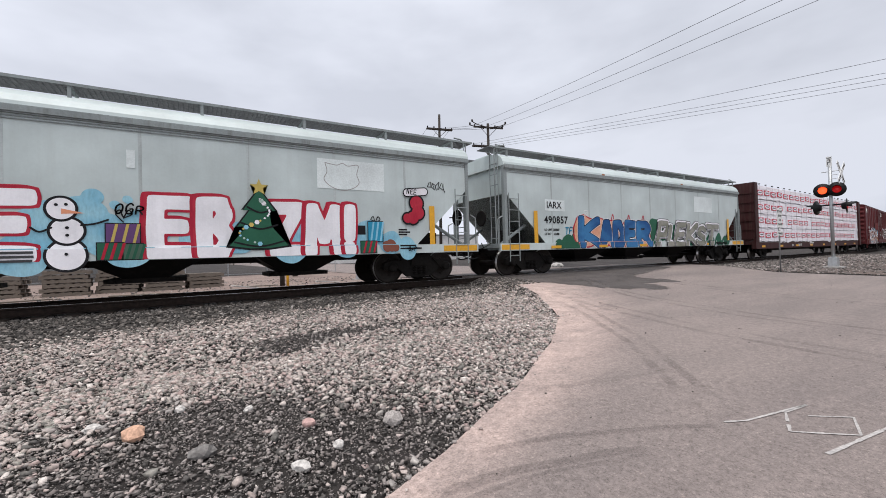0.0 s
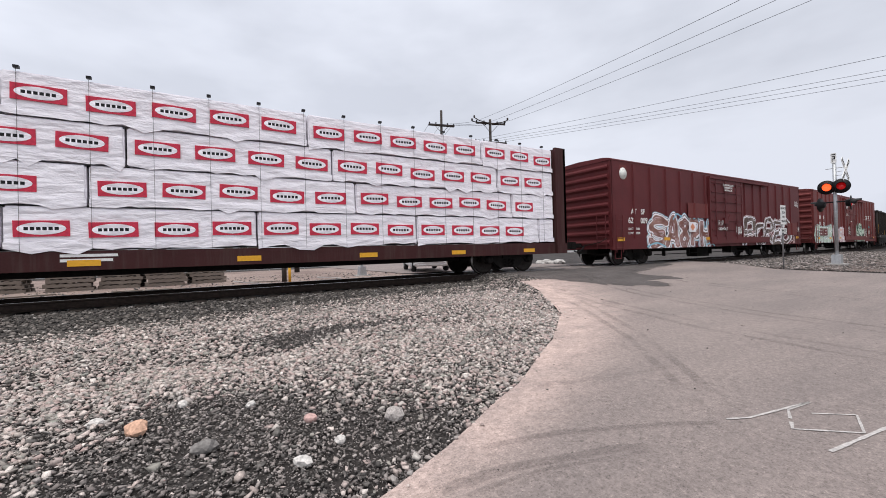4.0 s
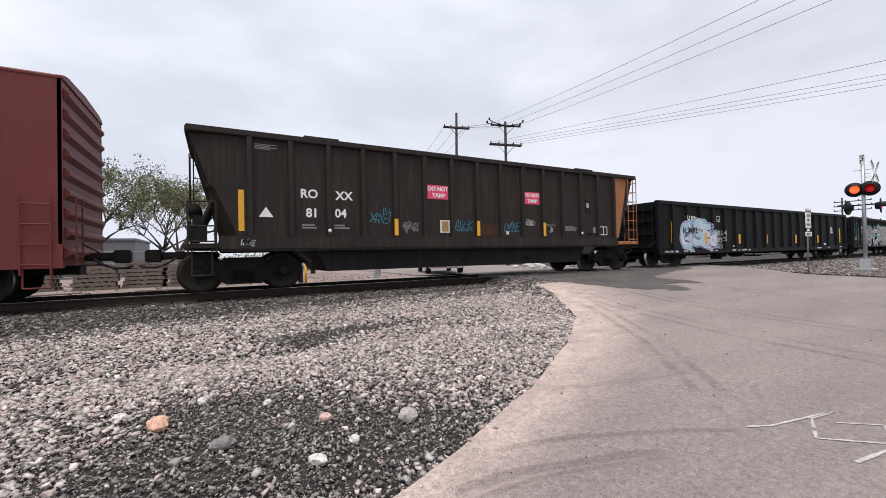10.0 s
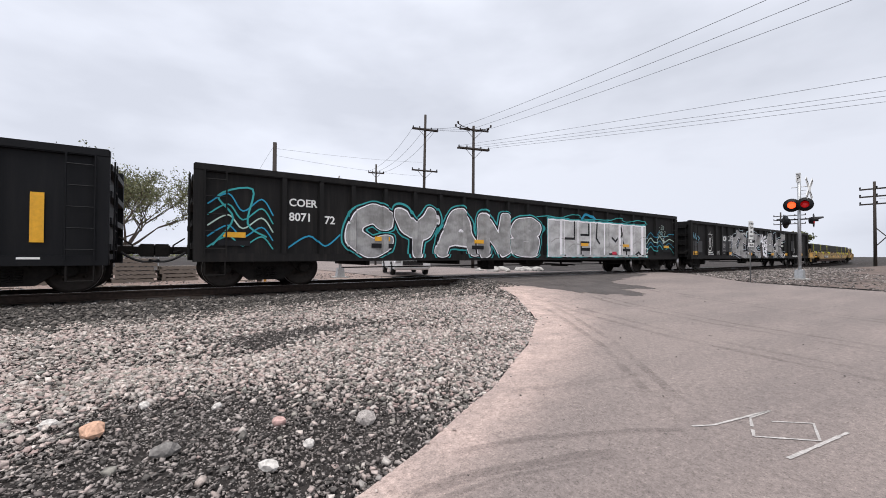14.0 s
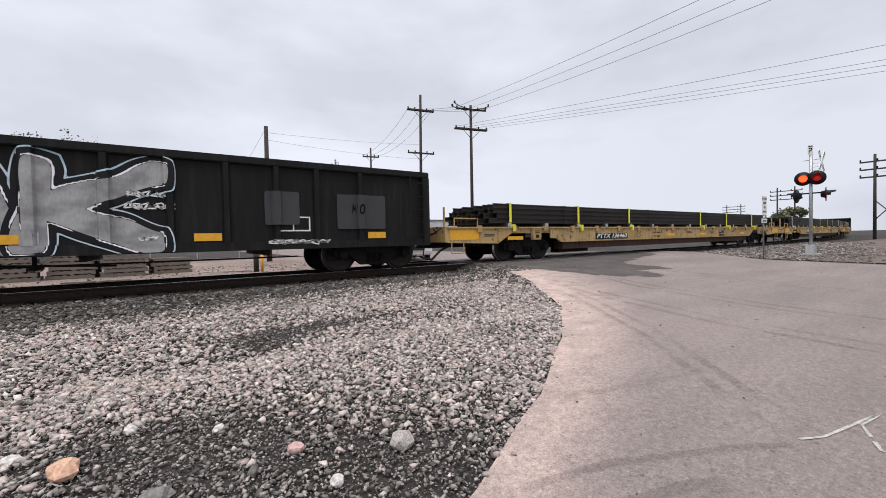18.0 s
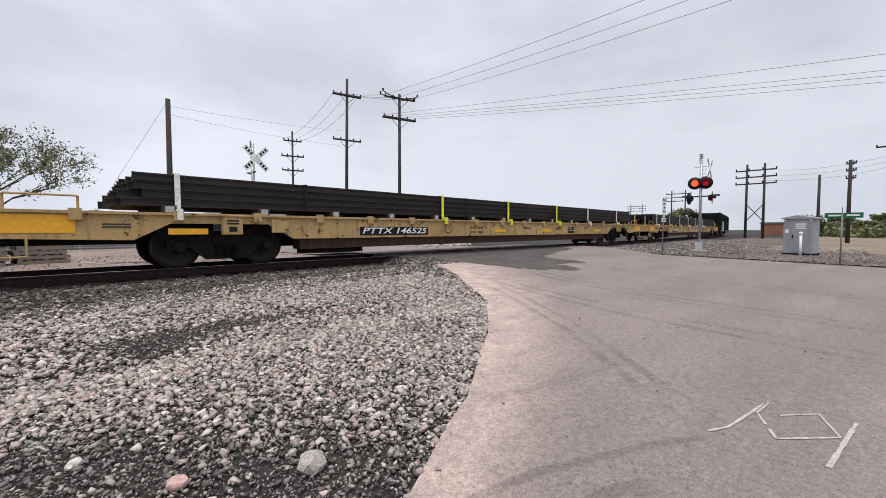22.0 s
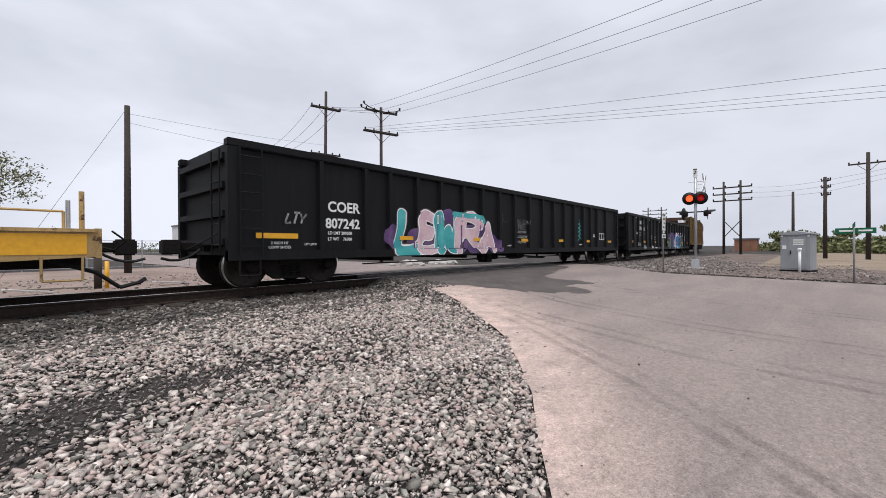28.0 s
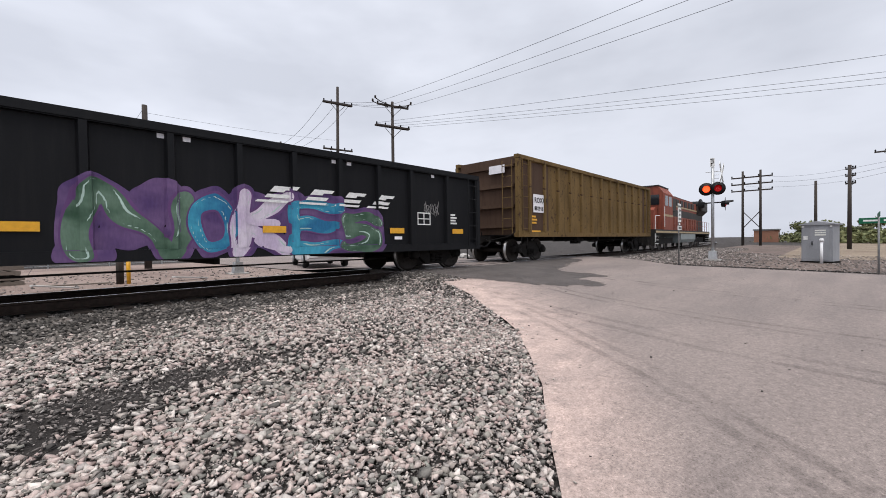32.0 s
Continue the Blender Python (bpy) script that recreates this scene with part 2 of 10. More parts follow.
def linked(name, me, material, parent=None, label="", at=None):
    for m in material if isinstance(material, (list, tuple)) else [material]:
        if m and not me.materials.get(m.name):
            me.materials.append(m)
    ob = new(name, me)
    ob.parent = parent
    if at is not None:
        ob.matrix_basis = at
    if label:
        tagged(ob, label)
    return ob


def box(bm, x0, x1, y0, y1, z0, z1, mi=0):
    v = [bm.verts.new((x, y, z)) for z in (z0, z1) for x, y in ((x0, y0), (x1, y0), (x1, y1), (x0, y1))]
    for q in ((3, 2, 1, 0), (4, 5, 6, 7), (0, 1, 5, 4), (1, 2, 6, 5), (2, 3, 7, 6), (3, 0, 4, 7)):
        bm.faces.new([v[i] for i in q]).material_index = mi
    return v


def prism(bm, pts, a, b, axis="y", mi=0):
    """A polygon swept straight from a to b. axis y: pts are (x, z); axis x: pts are (y, z); axis z: pts are (x, y)."""
    def put(p, d):
        return {"y": (p[0], d, p[1]), "x": (d, p[0], p[1]), "z": (p[0], p[1], d)}[axis]
    lo, hi = [bm.verts.new(put(p, a)) for p in pts], [bm.verts.new(put(p, b)) for p in pts]
    k = len(pts)
    fs = [bm.faces.new(lo), bm.faces.new(hi[::-1])]
    for i in range(k):
        fs.append(bm.faces.new((lo[i], hi[i], hi[(i + 1) % k], lo[(i + 1) % k])))
    for f in fs:
        f.material_index = mi
    bmesh.ops.recalc_face_normals(bm, faces=fs)
    return fs


def rod(bm, a, b, r, r2=None, n=8, mi=0):
    a, b = Vector(a), Vector(b)
    d = b - a
    q = d.to_track_quat("Z", "Y").to_matrix()
    r2 = r if r2 is None else r2
    lo, hi = [], []
    for i in range(n):
        c = Vector((math.cos(2 * math.pi * i / n), math.sin(2 * math.pi * i / n), 0))
        lo.append(bm.verts.new(a + q @ (c * r)))
        hi.append(bm.verts.new(b + q @ (c * r2)))
    fs = [bm.faces.new(lo[::-1]), bm.faces.new(hi)]
    for i in range(n):
        fs.append(bm.faces.new((lo[i], lo[(i + 1) % n], hi[(i + 1) % n], hi[i])))
    for f in fs:
        f.material_index = mi
        f.smooth = n > 6


def pipe(bm, pts, r, n=6):
    for a, b in zip(pts, pts[1:]):
        rod(bm, a, b, r, n=n)


def turned(bm, profile, at=(0, 0, 0), axis="y", n=24, mi=0):
    """A solid of revolution from (radius, along) pairs."""
    rings = []
    for r, d in profile:
        ring = []
        for i in range(n):
            c, s = math.cos(2 * math.pi * i / n) * r, math.sin(2 * math.pi * i / n) * r
            p = {"y": (c, d, s), "x": (d, c, s), "z": (c, s, d)}[axis]
            ring.append(bm.verts.new((p[0] + at[0], p[1] + at[1], p[2] + at[2])))
        rings.append(ring)
    fs = []
    for r0, r1 in zip(rings, rings[1:]):
        for i in range(n):
            fs.append(bm.faces.new((r0[i], r0[(i + 1) % n], r1[(i + 1) % n], r1[i])))
    fs += [bm.faces.new(rings[0][::-1]), bm.faces.new(rings[-1])]
    for f in fs:
        f.material_index, f.smooth = mi, True
    bmesh.ops.recalc_face_normals(bm, faces=fs)


def boxes(*rows):
    bm = bmesh.new()
    for r in rows:
        box(bm, *r)
    return bm


def thing(name, at, label, category, group=""):
    ob = new(name)
    ob.empty_display_size = 0.3
    ob.matrix_basis = at
    return tagged(ob, label, category, group)


FONT = {}


def lettering(body, size, bold=0.0, align="LEFT", shear=0.0, space=1.0, thick=0.002):
    """Words as a flat mesh in the x-z plane that faces -y, cached by content."""
    key = (body, size, bold, align, shear, space)
    if key not in FONT:
        cu = bpy.data.curves.new("writing", "FONT")
        cu.body, cu.size, cu.offset, cu.align_x, cu.shear, cu.space_character, cu.extrude = body, size, bold, align, shear, space, thick
        cu.resolution_u = 3
        ob = bpy.data.objects.new("writing", cu)
        me = bpy.data.meshes.new_from_object(ob)
        me.transform(Matrix.Rotation(radians(90), 4, "X"))
        bpy.data.objects.remove(ob)
        FONT[key] = me
    return FONT[key].copy()


# ---- ground, road, track ----
EDGE = [(-40, -0.6), (-12, 0.1), (-4, 0.85), (-1, 1.45), (0.3, 1.92), (0.96, 2.18), (1.3, 2.32), (1.95, 2.66), (2.7, 3.06), (3.2, 3.39),
        (3.9, 3.86), (4.55, 4.33), (5.5, 5.12), (6.3, 6.12), (7.1, 7.2), (7.6, 8.2), (8.1, 9.7), (8.3, 10.9)]


def road_left(y):
    """Where the gravel ends and the asphalt begins, by y."""
    if y <= EDGE[0][1]:
        return -40.0
    for (xa, ya), (xb, yb) in zip(EDGE, EDGE[1:]):
        if y <= yb:
            return xa + (xb - xa) * (y - ya) / (yb - ya)
    return EDGE[-1][0]


def road_right(y):
    return 18.75 + 1.3 * smooth(6.0, 9.5, y)


def road_z(x, y):
    z = ground_z(x, y)
    up = smooth(6.0, 10.6, y) * (1 - smooth(13.1, 18.0, y))
    return z + (RAIL_Z - 0.015 - z) * up + 0.012


def gravel_z(x, y):
    """The gravel lies against the raised road edge and slopes away from it."""
    return max(ground_z(x, y), road_z(x, y) - 0.012 - 0.30 * max(0.0, road_left(y) - x - 0.05)) if x < 9 and y < 11.5 else ground_z(x, y)


def sheet(name, xs, ys, zf, material, keep=None):
    vs = [(x, y, zf(x, y)) for y in ys for x in xs]
    k = len(xs)
    fs = [(j * k + i, j * k + i + 1, (j + 1) * k + i + 1, (j + 1) * k + i) for j in range(len(ys) - 1) for i in range(k - 1)]
    me = bpy.data.meshes.new(name)
    me.from_pydata(vs, [], fs)
    me.polygons.foreach_set("use_smooth", [True] * len(fs))
    return linked(name, me, material)


def steps(*runs):
    out = []
    for a, b, d in runs:
        k = max(1, round((b - a) / d))
        out += [a + (b - a) * i / k for i in range(k)]
    return out + [runs[-1][1]]


def asphalt_mat():
    m, n, l, b = shader("worn_asphalt", 0.85)
    co = n.new("ShaderNodeTexCoord").outputs["Object"]
    broad = noise_node(n, l, co, 0.3, 6)
    col = ramp_node(n, l, broad, [(0.3, (0.200, 0.168, 0.157)), (0.7, (0.258, 0.214, 0.197))])
    tracks = noise_node(n, l, co, 0.7, 5, 0.6, (0.35, 1.6, 1))
    col = mix_node(n, l, 0.5, col, ramp_node(n, l, tracks, [(0.36, (0.175, 0.150, 0.142)), (0.62, (0.285, 0.236, 0.216))]))
    dust = n.new("ShaderNodeAttribute")
    dust.attribute_name = "dust"
    blotch = ramp_node(n, l, noise_node(n, l, co, 3.0, 6, 0.65), [(0.32, (0.35, 0.35, 0.35)), (0.62, (1, 1, 1))])
    col = mix_node(n, l, mix_node(n, l, 1.0, dust.outputs["Color"], blotch, "MULTIPLY"), col, (0.55, 0.42, 0.37))
    mottle = noise_node(n, l, co, 22, 6, 0.7)
    col = mix_node(n, l, 1.0, col, ramp_node(n, l, mottle, [(0.33, (0.76, 0.76, 0.76)), (0.66, (1.16, 1.16, 1.16))]), "MULTIPLY")
    grit = noise_node(n, l, co, 70, 4, 0.85)
    col = mix_node(n, l, 0.85, col, ramp_node(n, l, grit, [(0.33, (0.35, 0.35, 0.35)), (0.47, (0.95, 0.95, 0.95)), (0.60, (1.1, 1.1, 1.1)), (0.68, (1.9, 1.85, 1.8))]), "MULTIPLY")
    spots = n.new("ShaderNodeTexVoronoi")
    spots.inputs["Scale"].default_value = 2.6
    l.new(co, spots.inputs["Vector"])
    col = mix_node(n, l, ramp_node(n, l, spots.outputs["Distance"], [(0.025, (0.7, 0.7, 0.7)), (0.05, (0, 0, 0))]), col, (0.09, 0.078, 0.073))
    l.new(col, b.inputs["Base Color"])
    bump_node(n, l, b, grit, 0.4, 0.005)
    return m


def shade_layer(me, name, values):
    """A number for each corner of a mesh, which a material reads as wear."""
    at = me.attributes.new(name, "FLOAT", "POINT")
    at.data.foreach_set("value", values)


def soil_mat(name, dark, light, scale=1.0):
    m, n, l, b = shader(name, 0.95)
    co = n.new("ShaderNodeTexCoord").outputs["Object"]
    broad = noise_node(n, l, co, 0.8 * scale, 6)
    col = ramp_node(n, l, broad, [(0.35, dark), (0.65, light)])
    grit = noise_node(n, l, co, 60 * scale, 5, 0.75)
    col = mix_node(n, l, 0.8, col, ramp_node(n, l, grit, [(0.3, (0.3, 0.3, 0.3)), (0.7, (1, 1, 1))]), "MULTIPLY")
    l.new(col, b.inputs["Base Color"])
    bump_node(n, l, b, grit, 0.8, 0.02)
    return m


ASPHALT = asphalt_mat()
SOIL = soil_mat("grey_gravel_soil", (0.042, 0.037, 0.035), (0.092, 0.081, 0.076))
BALLAST_BED = soil_mat("dark_ballast", (0.055, 0.05, 0.047), (0.12, 0.11, 0.105))
FIELD = soil_mat("dry_field_soil", (0.26, 0.20, 0.15), (0.36, 0.29, 0.22), 0.3)
VERGE_DIRT = soil_mat("pinkish_verge_dirt", (0.135, 0.105, 0.095), (0.25, 0.195, 0.17), 0.6)
PINK_DIRT = soil_mat("pale_pink_dirt", (0.27, 0.20, 0.175), (0.40, 0.31, 0.27), 0.4)

ground = sheet("ground", steps((-2500, -60, 400), (-60, -8, 4), (-8, 12, 0.4), (12, 60, 3), (60, 2500, 400)),
               steps((-2500, -30, 400), (-30, 1, 2), (1, 18, 0.4), (18, 60, 3), (60, 2500, 400)), lambda x, y: gravel_z(x, y) - 0.02, SOIL)
tagged(ground, "grey gravelly soil that reaches the horizon", "ground", kind="structure")

r_ys = steps((-30, -1, 2), (-1, 3, 0.1), (3, 11.0, 0.2))
r_vs, r_fs, RK = [], [], 48
for y in r_ys:
    a, b = road_left(y), road_right(y)
    for i in range(RK + 1):
        u = i / RK
        x = a + (b - a) * (u ** 1.6)
        x += (0.05 * noise.noise((x * 2.1, y * 2.1, 0)) + 0.03 * noise.noise((x * 7, y * 7, 3))) if i == 0 else 0
        r_vs.append((x, y, road_z(x, y)))
for j in range(len(r_ys) - 1):
    for i in range(RK):
        r_fs.append((j * (RK + 1) + i, j * (RK + 1) + i + 1, (j + 1) * (RK + 1) + i + 1, (j + 1) * (RK + 1) + i))
me = bpy.data.meshes.new("road")
me.from_pydata(r_vs, [], r_fs)
# pale dust that the gravel sheds along the edge
shade_layer(me, "dust", [math.exp(-(max(0.0, x - road_left(y) - 0.12) / (0.85 + 0.14 * max(0.0, y - 1.5))) ** 2) * (0.74 + 0.25 * smooth(2.5, 5, y)) * (1 - 0.8 * smooth(8, 9.5, y)) for x, y, z in r_vs])
road = tagged(linked("road", me, ASPHALT), "worn pinkish-grey asphalt of a wide crossing approach", "road", kind="structure")
road_far = sheet("road_beyond_track", steps((8.6, 19.8, 0.8)), steps((12.75, 20, 0.5), (20, 160, 10)), road_z, ASPHALT)
tagged(road_far, "worn grey asphalt road beyond the track", "road", kind="structure")
far_dirt = sheet("dirt_strip", steps((-60, 8.4, 2)), steps((14.0, 30, 1.5)), lambda x, y: ground_z(x, y) + 0.012, PINK_DIRT)
tagged(far_dirt, "pale pink dirt strip behind the track", "ground", kind="structure")
verge = sheet("dirt_verge", steps((19.6, 40, 1.2), (40, 64, 4)), steps((-20, -8, 3), (-8, 9.4, 0.8)), lambda x, y: ground_z(x, y) + 0.006, VERGE_DIRT)
tagged(verge, "pinkish gravelly dirt verge beside the road", "ground", kind="structure")
far_dirt = sheet("dry_grass_field", steps((29, 60, 2), (60, 160, 20)), steps((-60, -8, 8), (-8, 4.2, 1.2)), lambda x, y: ground_z(x, y) + 0.012, FIELD)
tagged(far_dirt, "dry straw-coloured field by the road", "ground", kind="structure")


def along_track(name, profile, s0, s1, step, material, label, closed=True, kind="structure"):
    """A cross-section of (across, up) pairs swept along the track; across is measured to the north."""
    ss = steps((s0, s1, step))
    vs, fs, k = [], [], len(profile)
    for s in ss:
        x, y, a = on_track(s)
        for d, z in profile:
            vs.append((x - d * math.sin(a), y + d * math.cos(a), z))
    for j in range(len(ss) - 1):
        for i in range(k if closed else k - 1):
            i2 = (i + 1) % k
            fs.append((j * k + i, (j + 1) * k + i, (j + 1) * k + i2, j * k + i2))
    if closed:
        fs += [tuple(range(k)), tuple((len(ss) - 1) * k + i for i in reversed(range(k)))]
    me = bpy.data.meshes.new(name)
    me.from_pydata(vs, [], fs)
    return tagged(linked(name, me, material), label, "railway track", kind=kind)


RAIL_PROFILE = [(-0.07, 0.0), (-0.07, 0.012), (-0.012, 0.03), (-0.012, 0.13), (-0.036, 0.14), (-0.036, 0.166), (-0.026, 0.172),
                (0.026, 0.172), (0.036, 0.166), (0.036, 0.14), (0.012, 0.13), (0.012, 0.03), (0.07, 0.012), (0.07, 0.0)]
BASE_Z = RAIL_Z - 0.172
for side in (-0.7525, 0.7525):
    rail = along_track("rail", [(side + d, BASE_Z + z) for d, z in RAIL_PROFILE], -70, 150, 6, RAIL_STEEL, "rusty steel rail with a worn head")
    head = along_track("rail_head", [(side - 0.024, RAIL_Z - 0.001), (side - 0.024, RAIL_Z + 0.002), (side + 0.024, RAIL_Z + 0.002), (side + 0.024, RAIL_Z - 0.001)],
                       -70, 150, 6, RAIL_HEAD, "polished running surface of the rail")
bed = along_track("ballast_bed", [(-3.2, 0.10), (-1.75, BASE_Z - 0.05), (1.75, BASE_Z - 0.05), (3.2, 0.25)], -70, 150, 4, BALLAST_BED, "dark crushed-stone track bed", closed=False)
tie_me = bpy.data.meshes.new("tie")
bm = boxes((-0.115, 0.115, -1.3, 1.3, -0.18, 0))
bmesh.ops.bevel(bm, geom=bm.edges[:], offset=0.012, segments=1, affect="EDGES")
bm.to_mesh(tie_me)
bm.free()
for i in range(210):
    s = -42 + 0.52 * i
    if 8.4 < s < 19.9:
        continue
    x, y, a = on_track(s)
    ob = linked("tie", tie_me, TIE_WOOD, bed, at=pose(x, y, BASE_Z - 0.004, 0, 0, math.degrees(a)))
bm = boxes((8.5, 19.8, TRACK_Y - 0.66, TRACK_Y + 0.66, BASE_Z - 0.06, RAIL_Z - 0.012))
tagged(part("crossing_infill", bm, ASPHALT), "asphalt infill between the rails of the crossing", "road", kind="structure")
bm = boxes((8.4, 19.9, TRACK_Y + 0.84, TRACK_Y + 1.2, BASE_Z - 0.2, RAIL_Z - 0.02))
tagged(part("crossing_edge", bm, ASPHALT), "asphalt along the outer rail of the crossing", "road", kind="structure")


def stones(name, count, area, size, material, label, lift=0.0, seed=1, accept=None, zf=gravel_z):
    """Thousands of broken stones in one mesh; area is x0, x1, y0, y1, size the smallest and largest half-width."""
    rng = np.random.default_rng(seed)
    ico = np.array([(x, y, z) for z in (-1, 1) for y in (-1, 1) for x in (-1, 1)]) * 0.72
    tri = np.array([(0, 2, 3), (0, 3, 1), (4, 5, 7), (4, 7, 6), (0, 1, 5), (0, 5, 4), (2, 6, 7), (2, 7, 3), (0, 4, 6), (0, 6, 2), (1, 3, 7), (1, 7, 5)])
    xs, ys = rng.uniform(area[0], area[1], count), rng.uniform(area[2], area[3], count)
    if accept is not None:
        ok = np.array([accept(x, y, rng.random()) for x, y in zip(xs, ys)])
        xs, ys = xs[ok], ys[ok]
    k = len(xs)
    r = size[0] + (size[1] - size[0]) * rng.random(k) ** 2.2
    v = ico[None] * (1 + rng.uniform(-0.85, 0.5, (k, 8, 3)))
    v = v * np.stack([r * rng.uniform(0.8, 1.4, k), r * rng.uniform(0.6, 1.0, k), r * rng.uniform(0.3, 0.75, k)], 1)[:, None]
    for ax in (0, 1, 2):
        an = rng.uniform(-0.55, 0.55, k) if ax < 2 else rng.uniform(0, 6.28, k)
        c, s = np.cos(an)[:, None], np.sin(an)[:, None]
        i, j = [(1, 2), (0, 2), (0, 1)][ax]
        v[:, :, i], v[:, :, j] = v[:, :, i] * c - v[:, :, j] * s, v[:, :, i] * s + v[:, :, j] * c
    z = np.array([zf(x, y) for x, y in zip(xs, ys)])
    v += np.stack([xs, ys, z + lift + r * rng.uniform(0.05, 0.4, k)], 1)[:, None]
    f = (tri[None] + 8 * np.arange(k)[:, None, None]).reshape(-1)
    me = bpy.data.meshes.new(name)
    me.vertices.add(8 * k)
    me.vertices.foreach_set("co", v.reshape(-1).astype(np.float32))
    me.loops.add(36 * k)
    me.loops.foreach_set("vertex_index", f.astype(np.int32))
    me.polygons.add(12 * k)
    me.polygons.foreach_set("loop_start", np.arange(0, 36 * k, 3, dtype=np.int32))
    me.update(calc_edges=True)
    me.validate()
    return tagged(linked(name, me, material), label, "gravel", kind="stuff")


STONE = stone_mat("broken_stone", [(0.0, (0.132, 0.120, 0.113)), (0.12, (0.243, 0.231, 0.208)), (0.24, (0.476, 0.379, 0.347)), (0.34, (0.334, 0.330, 0.290)), (0.46, (0.607, 0.492, 0.449)),
                                   (0.56, (0.385, 0.355, 0.333)), (0.66, (0.668, 0.561, 0.511)), (0.76, (0.445, 0.330, 0.304)), (0.86, (0.729, 0.635, 0.579)), (0.94, (0.526, 0.483, 0.444)), (1.0, (0.871, 0.778, 0.714))])
STONE_MID = stone_mat("dusty_grey_stone", [(0.0, (0.07, 0.064, 0.06)), (0.3, (0.15, 0.137, 0.128)), (0.55, (0.23, 0.20, 0.187)), (0.8, (0.33, 0.29, 0.27)), (1.0, (0.52, 0.46, 0.43))])
STONE_DARK = stone_mat("dirty_broken_stone", [(0.0, (0.045, 0.04, 0.038)), (0.5, (0.125, 0.115, 0.105)), (0.9, (0.24, 0.21, 0.19)), (1.0, (0.46, 0.42, 0.39))])


def dirt_amount(x, y):
    """Bare dark soil: a worn hollow near the road, and a strip further in."""
    w = 0.35 * noise.noise((x * 1.3, y * 1.3, 2))
    a = 1.1 * math.exp(-(((x - 0.30) / 1.35) ** 2 + ((y - 3.7 + 0.2 * x + w) / 0.78) ** 4))
    b = 1.05 * math.exp(-(((x - 2.2) / 1.2) ** 4 + ((y - 6.5 + 0.4 * w) / 0.33) ** 2))
    c = 0.9 * math.exp(-(((x - 1.15) / 0.6) ** 2 + ((y - 6.1 + w) / 0.65) ** 2))
    d = 0.86 * math.exp(-(((x - 0.3) / 1.3) ** 4 + ((y - 2.4) / 0.9) ** 4))
    return min(1.0, a + b + c + d + 0.5 * max(0, noise.noise((x * 0.9, y * 0.9, 7))))


def on_gravel(x, y, u):
    return x < road_left(y) - 0.02 * u and u > 0.975 * dirt_amount(x, y)


def bed_z(x, y):
    d = y - TRACK_Y
    up = 0.10 + (BASE_Z - 0.15) * min(1, max(0, (d + 3.2) / 1.45))
    return max(gravel_z(x, y), up)


stones("gravel_near", 56000, (-2.2, 5.5, 1.2, 5.6), (0.008, 0.036), STONE, "pale broken gravel beside the asphalt", seed=2, accept=on_gravel)
stones("gravel_middle", 64000, (-7, 9.2, 5.0, 9.7), (0.011, 0.042), STONE, "pale broken gravel between the road and the track", seed=3, accept=on_gravel)
stones("gravel_left", 14000, (-9, -2.0, 2.0, 5.2), (0.018, 0.05), STONE, "pale broken gravel beside the road", seed=4, accept=on_gravel)
stones("fine_gravel", 34000, (-1.6, 4.0, 1.6, 4.9), (0.004, 0.014), STONE_MID, "fine grey grit among the stones", seed=7, accept=lambda x, y, u: x < road_left(y) + 0.10 * u * u)
stones("hollow_stones", 30000, (-1.7, 4.2, 1.8, 7.3), (0.006, 0.024), STONE_MID, "grey stones trodden into the bare soil", seed=11, accept=lambda x, y, u: x < road_left(y) and dirt_amount(x, y) > 0.25 + 0.5 * u)
stones("edge_stones", 5200, (-1.0, 8.6, 1.4, 9.6), (0.006, 0.024), STONE, "stray gravel along the road's edge", seed=17, zf=road_z, accept=lambda x, y, u: 0 < x - road_left(y) < 0.02 + 0.35 * u ** 4)
stones("ballast_stones", 30000, (-14, 8.6, 8.6, 10.95), (0.02, 0.05), STONE_DARK, "grimy broken stone along the rail", seed=5, zf=bed_z)
stones("ballast_stones", 15000, (19.6, 46, 5.6, 12.4), (0.03, 0.08), STONE_MID, "grey broken stone along the rail", seed=6, zf=bed_z,
       accept=lambda x, y, u: y > 6.2 + (x - 20) * 0.03 + u)


def cobble(x, y, r, material, label, seed):
    """One larger loose stone, rounded and chipped, half sunk in the gravel."""
    bm = bmesh.new()
    bmesh.ops.create_icosphere(bm, subdivisions=2, radius=r)
    for v in bm.verts:
        k = 1 + 0.28 * noise.noise(v.co * (1.6 / r) + Vector((seed, 0, 0))) + 0.10 * noise.noise(v.co * (5 / r))
        v.co = Vector((v.co.x * 1.2, v.co.y * 0.9, v.co.z * 0.72)) * k
    ob = part("loose_stone", bm, material, at=pose(x, y, ground_z(x, y) + r * 0.35, 0, 0, seed * 47))
    return tagged(ob, label, "stone", "loose stones")


PALE_STONE = plain("pale_loose_stone", (0.52, 0.49, 0.46), 0.9, 0, 0.35, 40)
TAN_STONE = plain("tan_loose_stone", (0.55, 0.34, 0.24), 0.9, 0, 0.3, 40)
PINK_STONE = plain("pink_loose_stone", (0.50, 0.33, 0.30), 0.9, 0, 0.3, 40)
cobble(1.37, 3.03, 0.078, plain("speckled_loose_stone", (0.34, 0.31, 0.29), 0.9, 0, 0.45, 90), "pale grey loose stone half sunk in gravel", 1)
cobble(-0.33, 3.91, 0.085, TAN_STONE, "tan loose stone on the dark soil", 2)
cobble(0.81, 3.36, 0.05, PINK_STONE, "small pink loose stone on dark soil", 3)
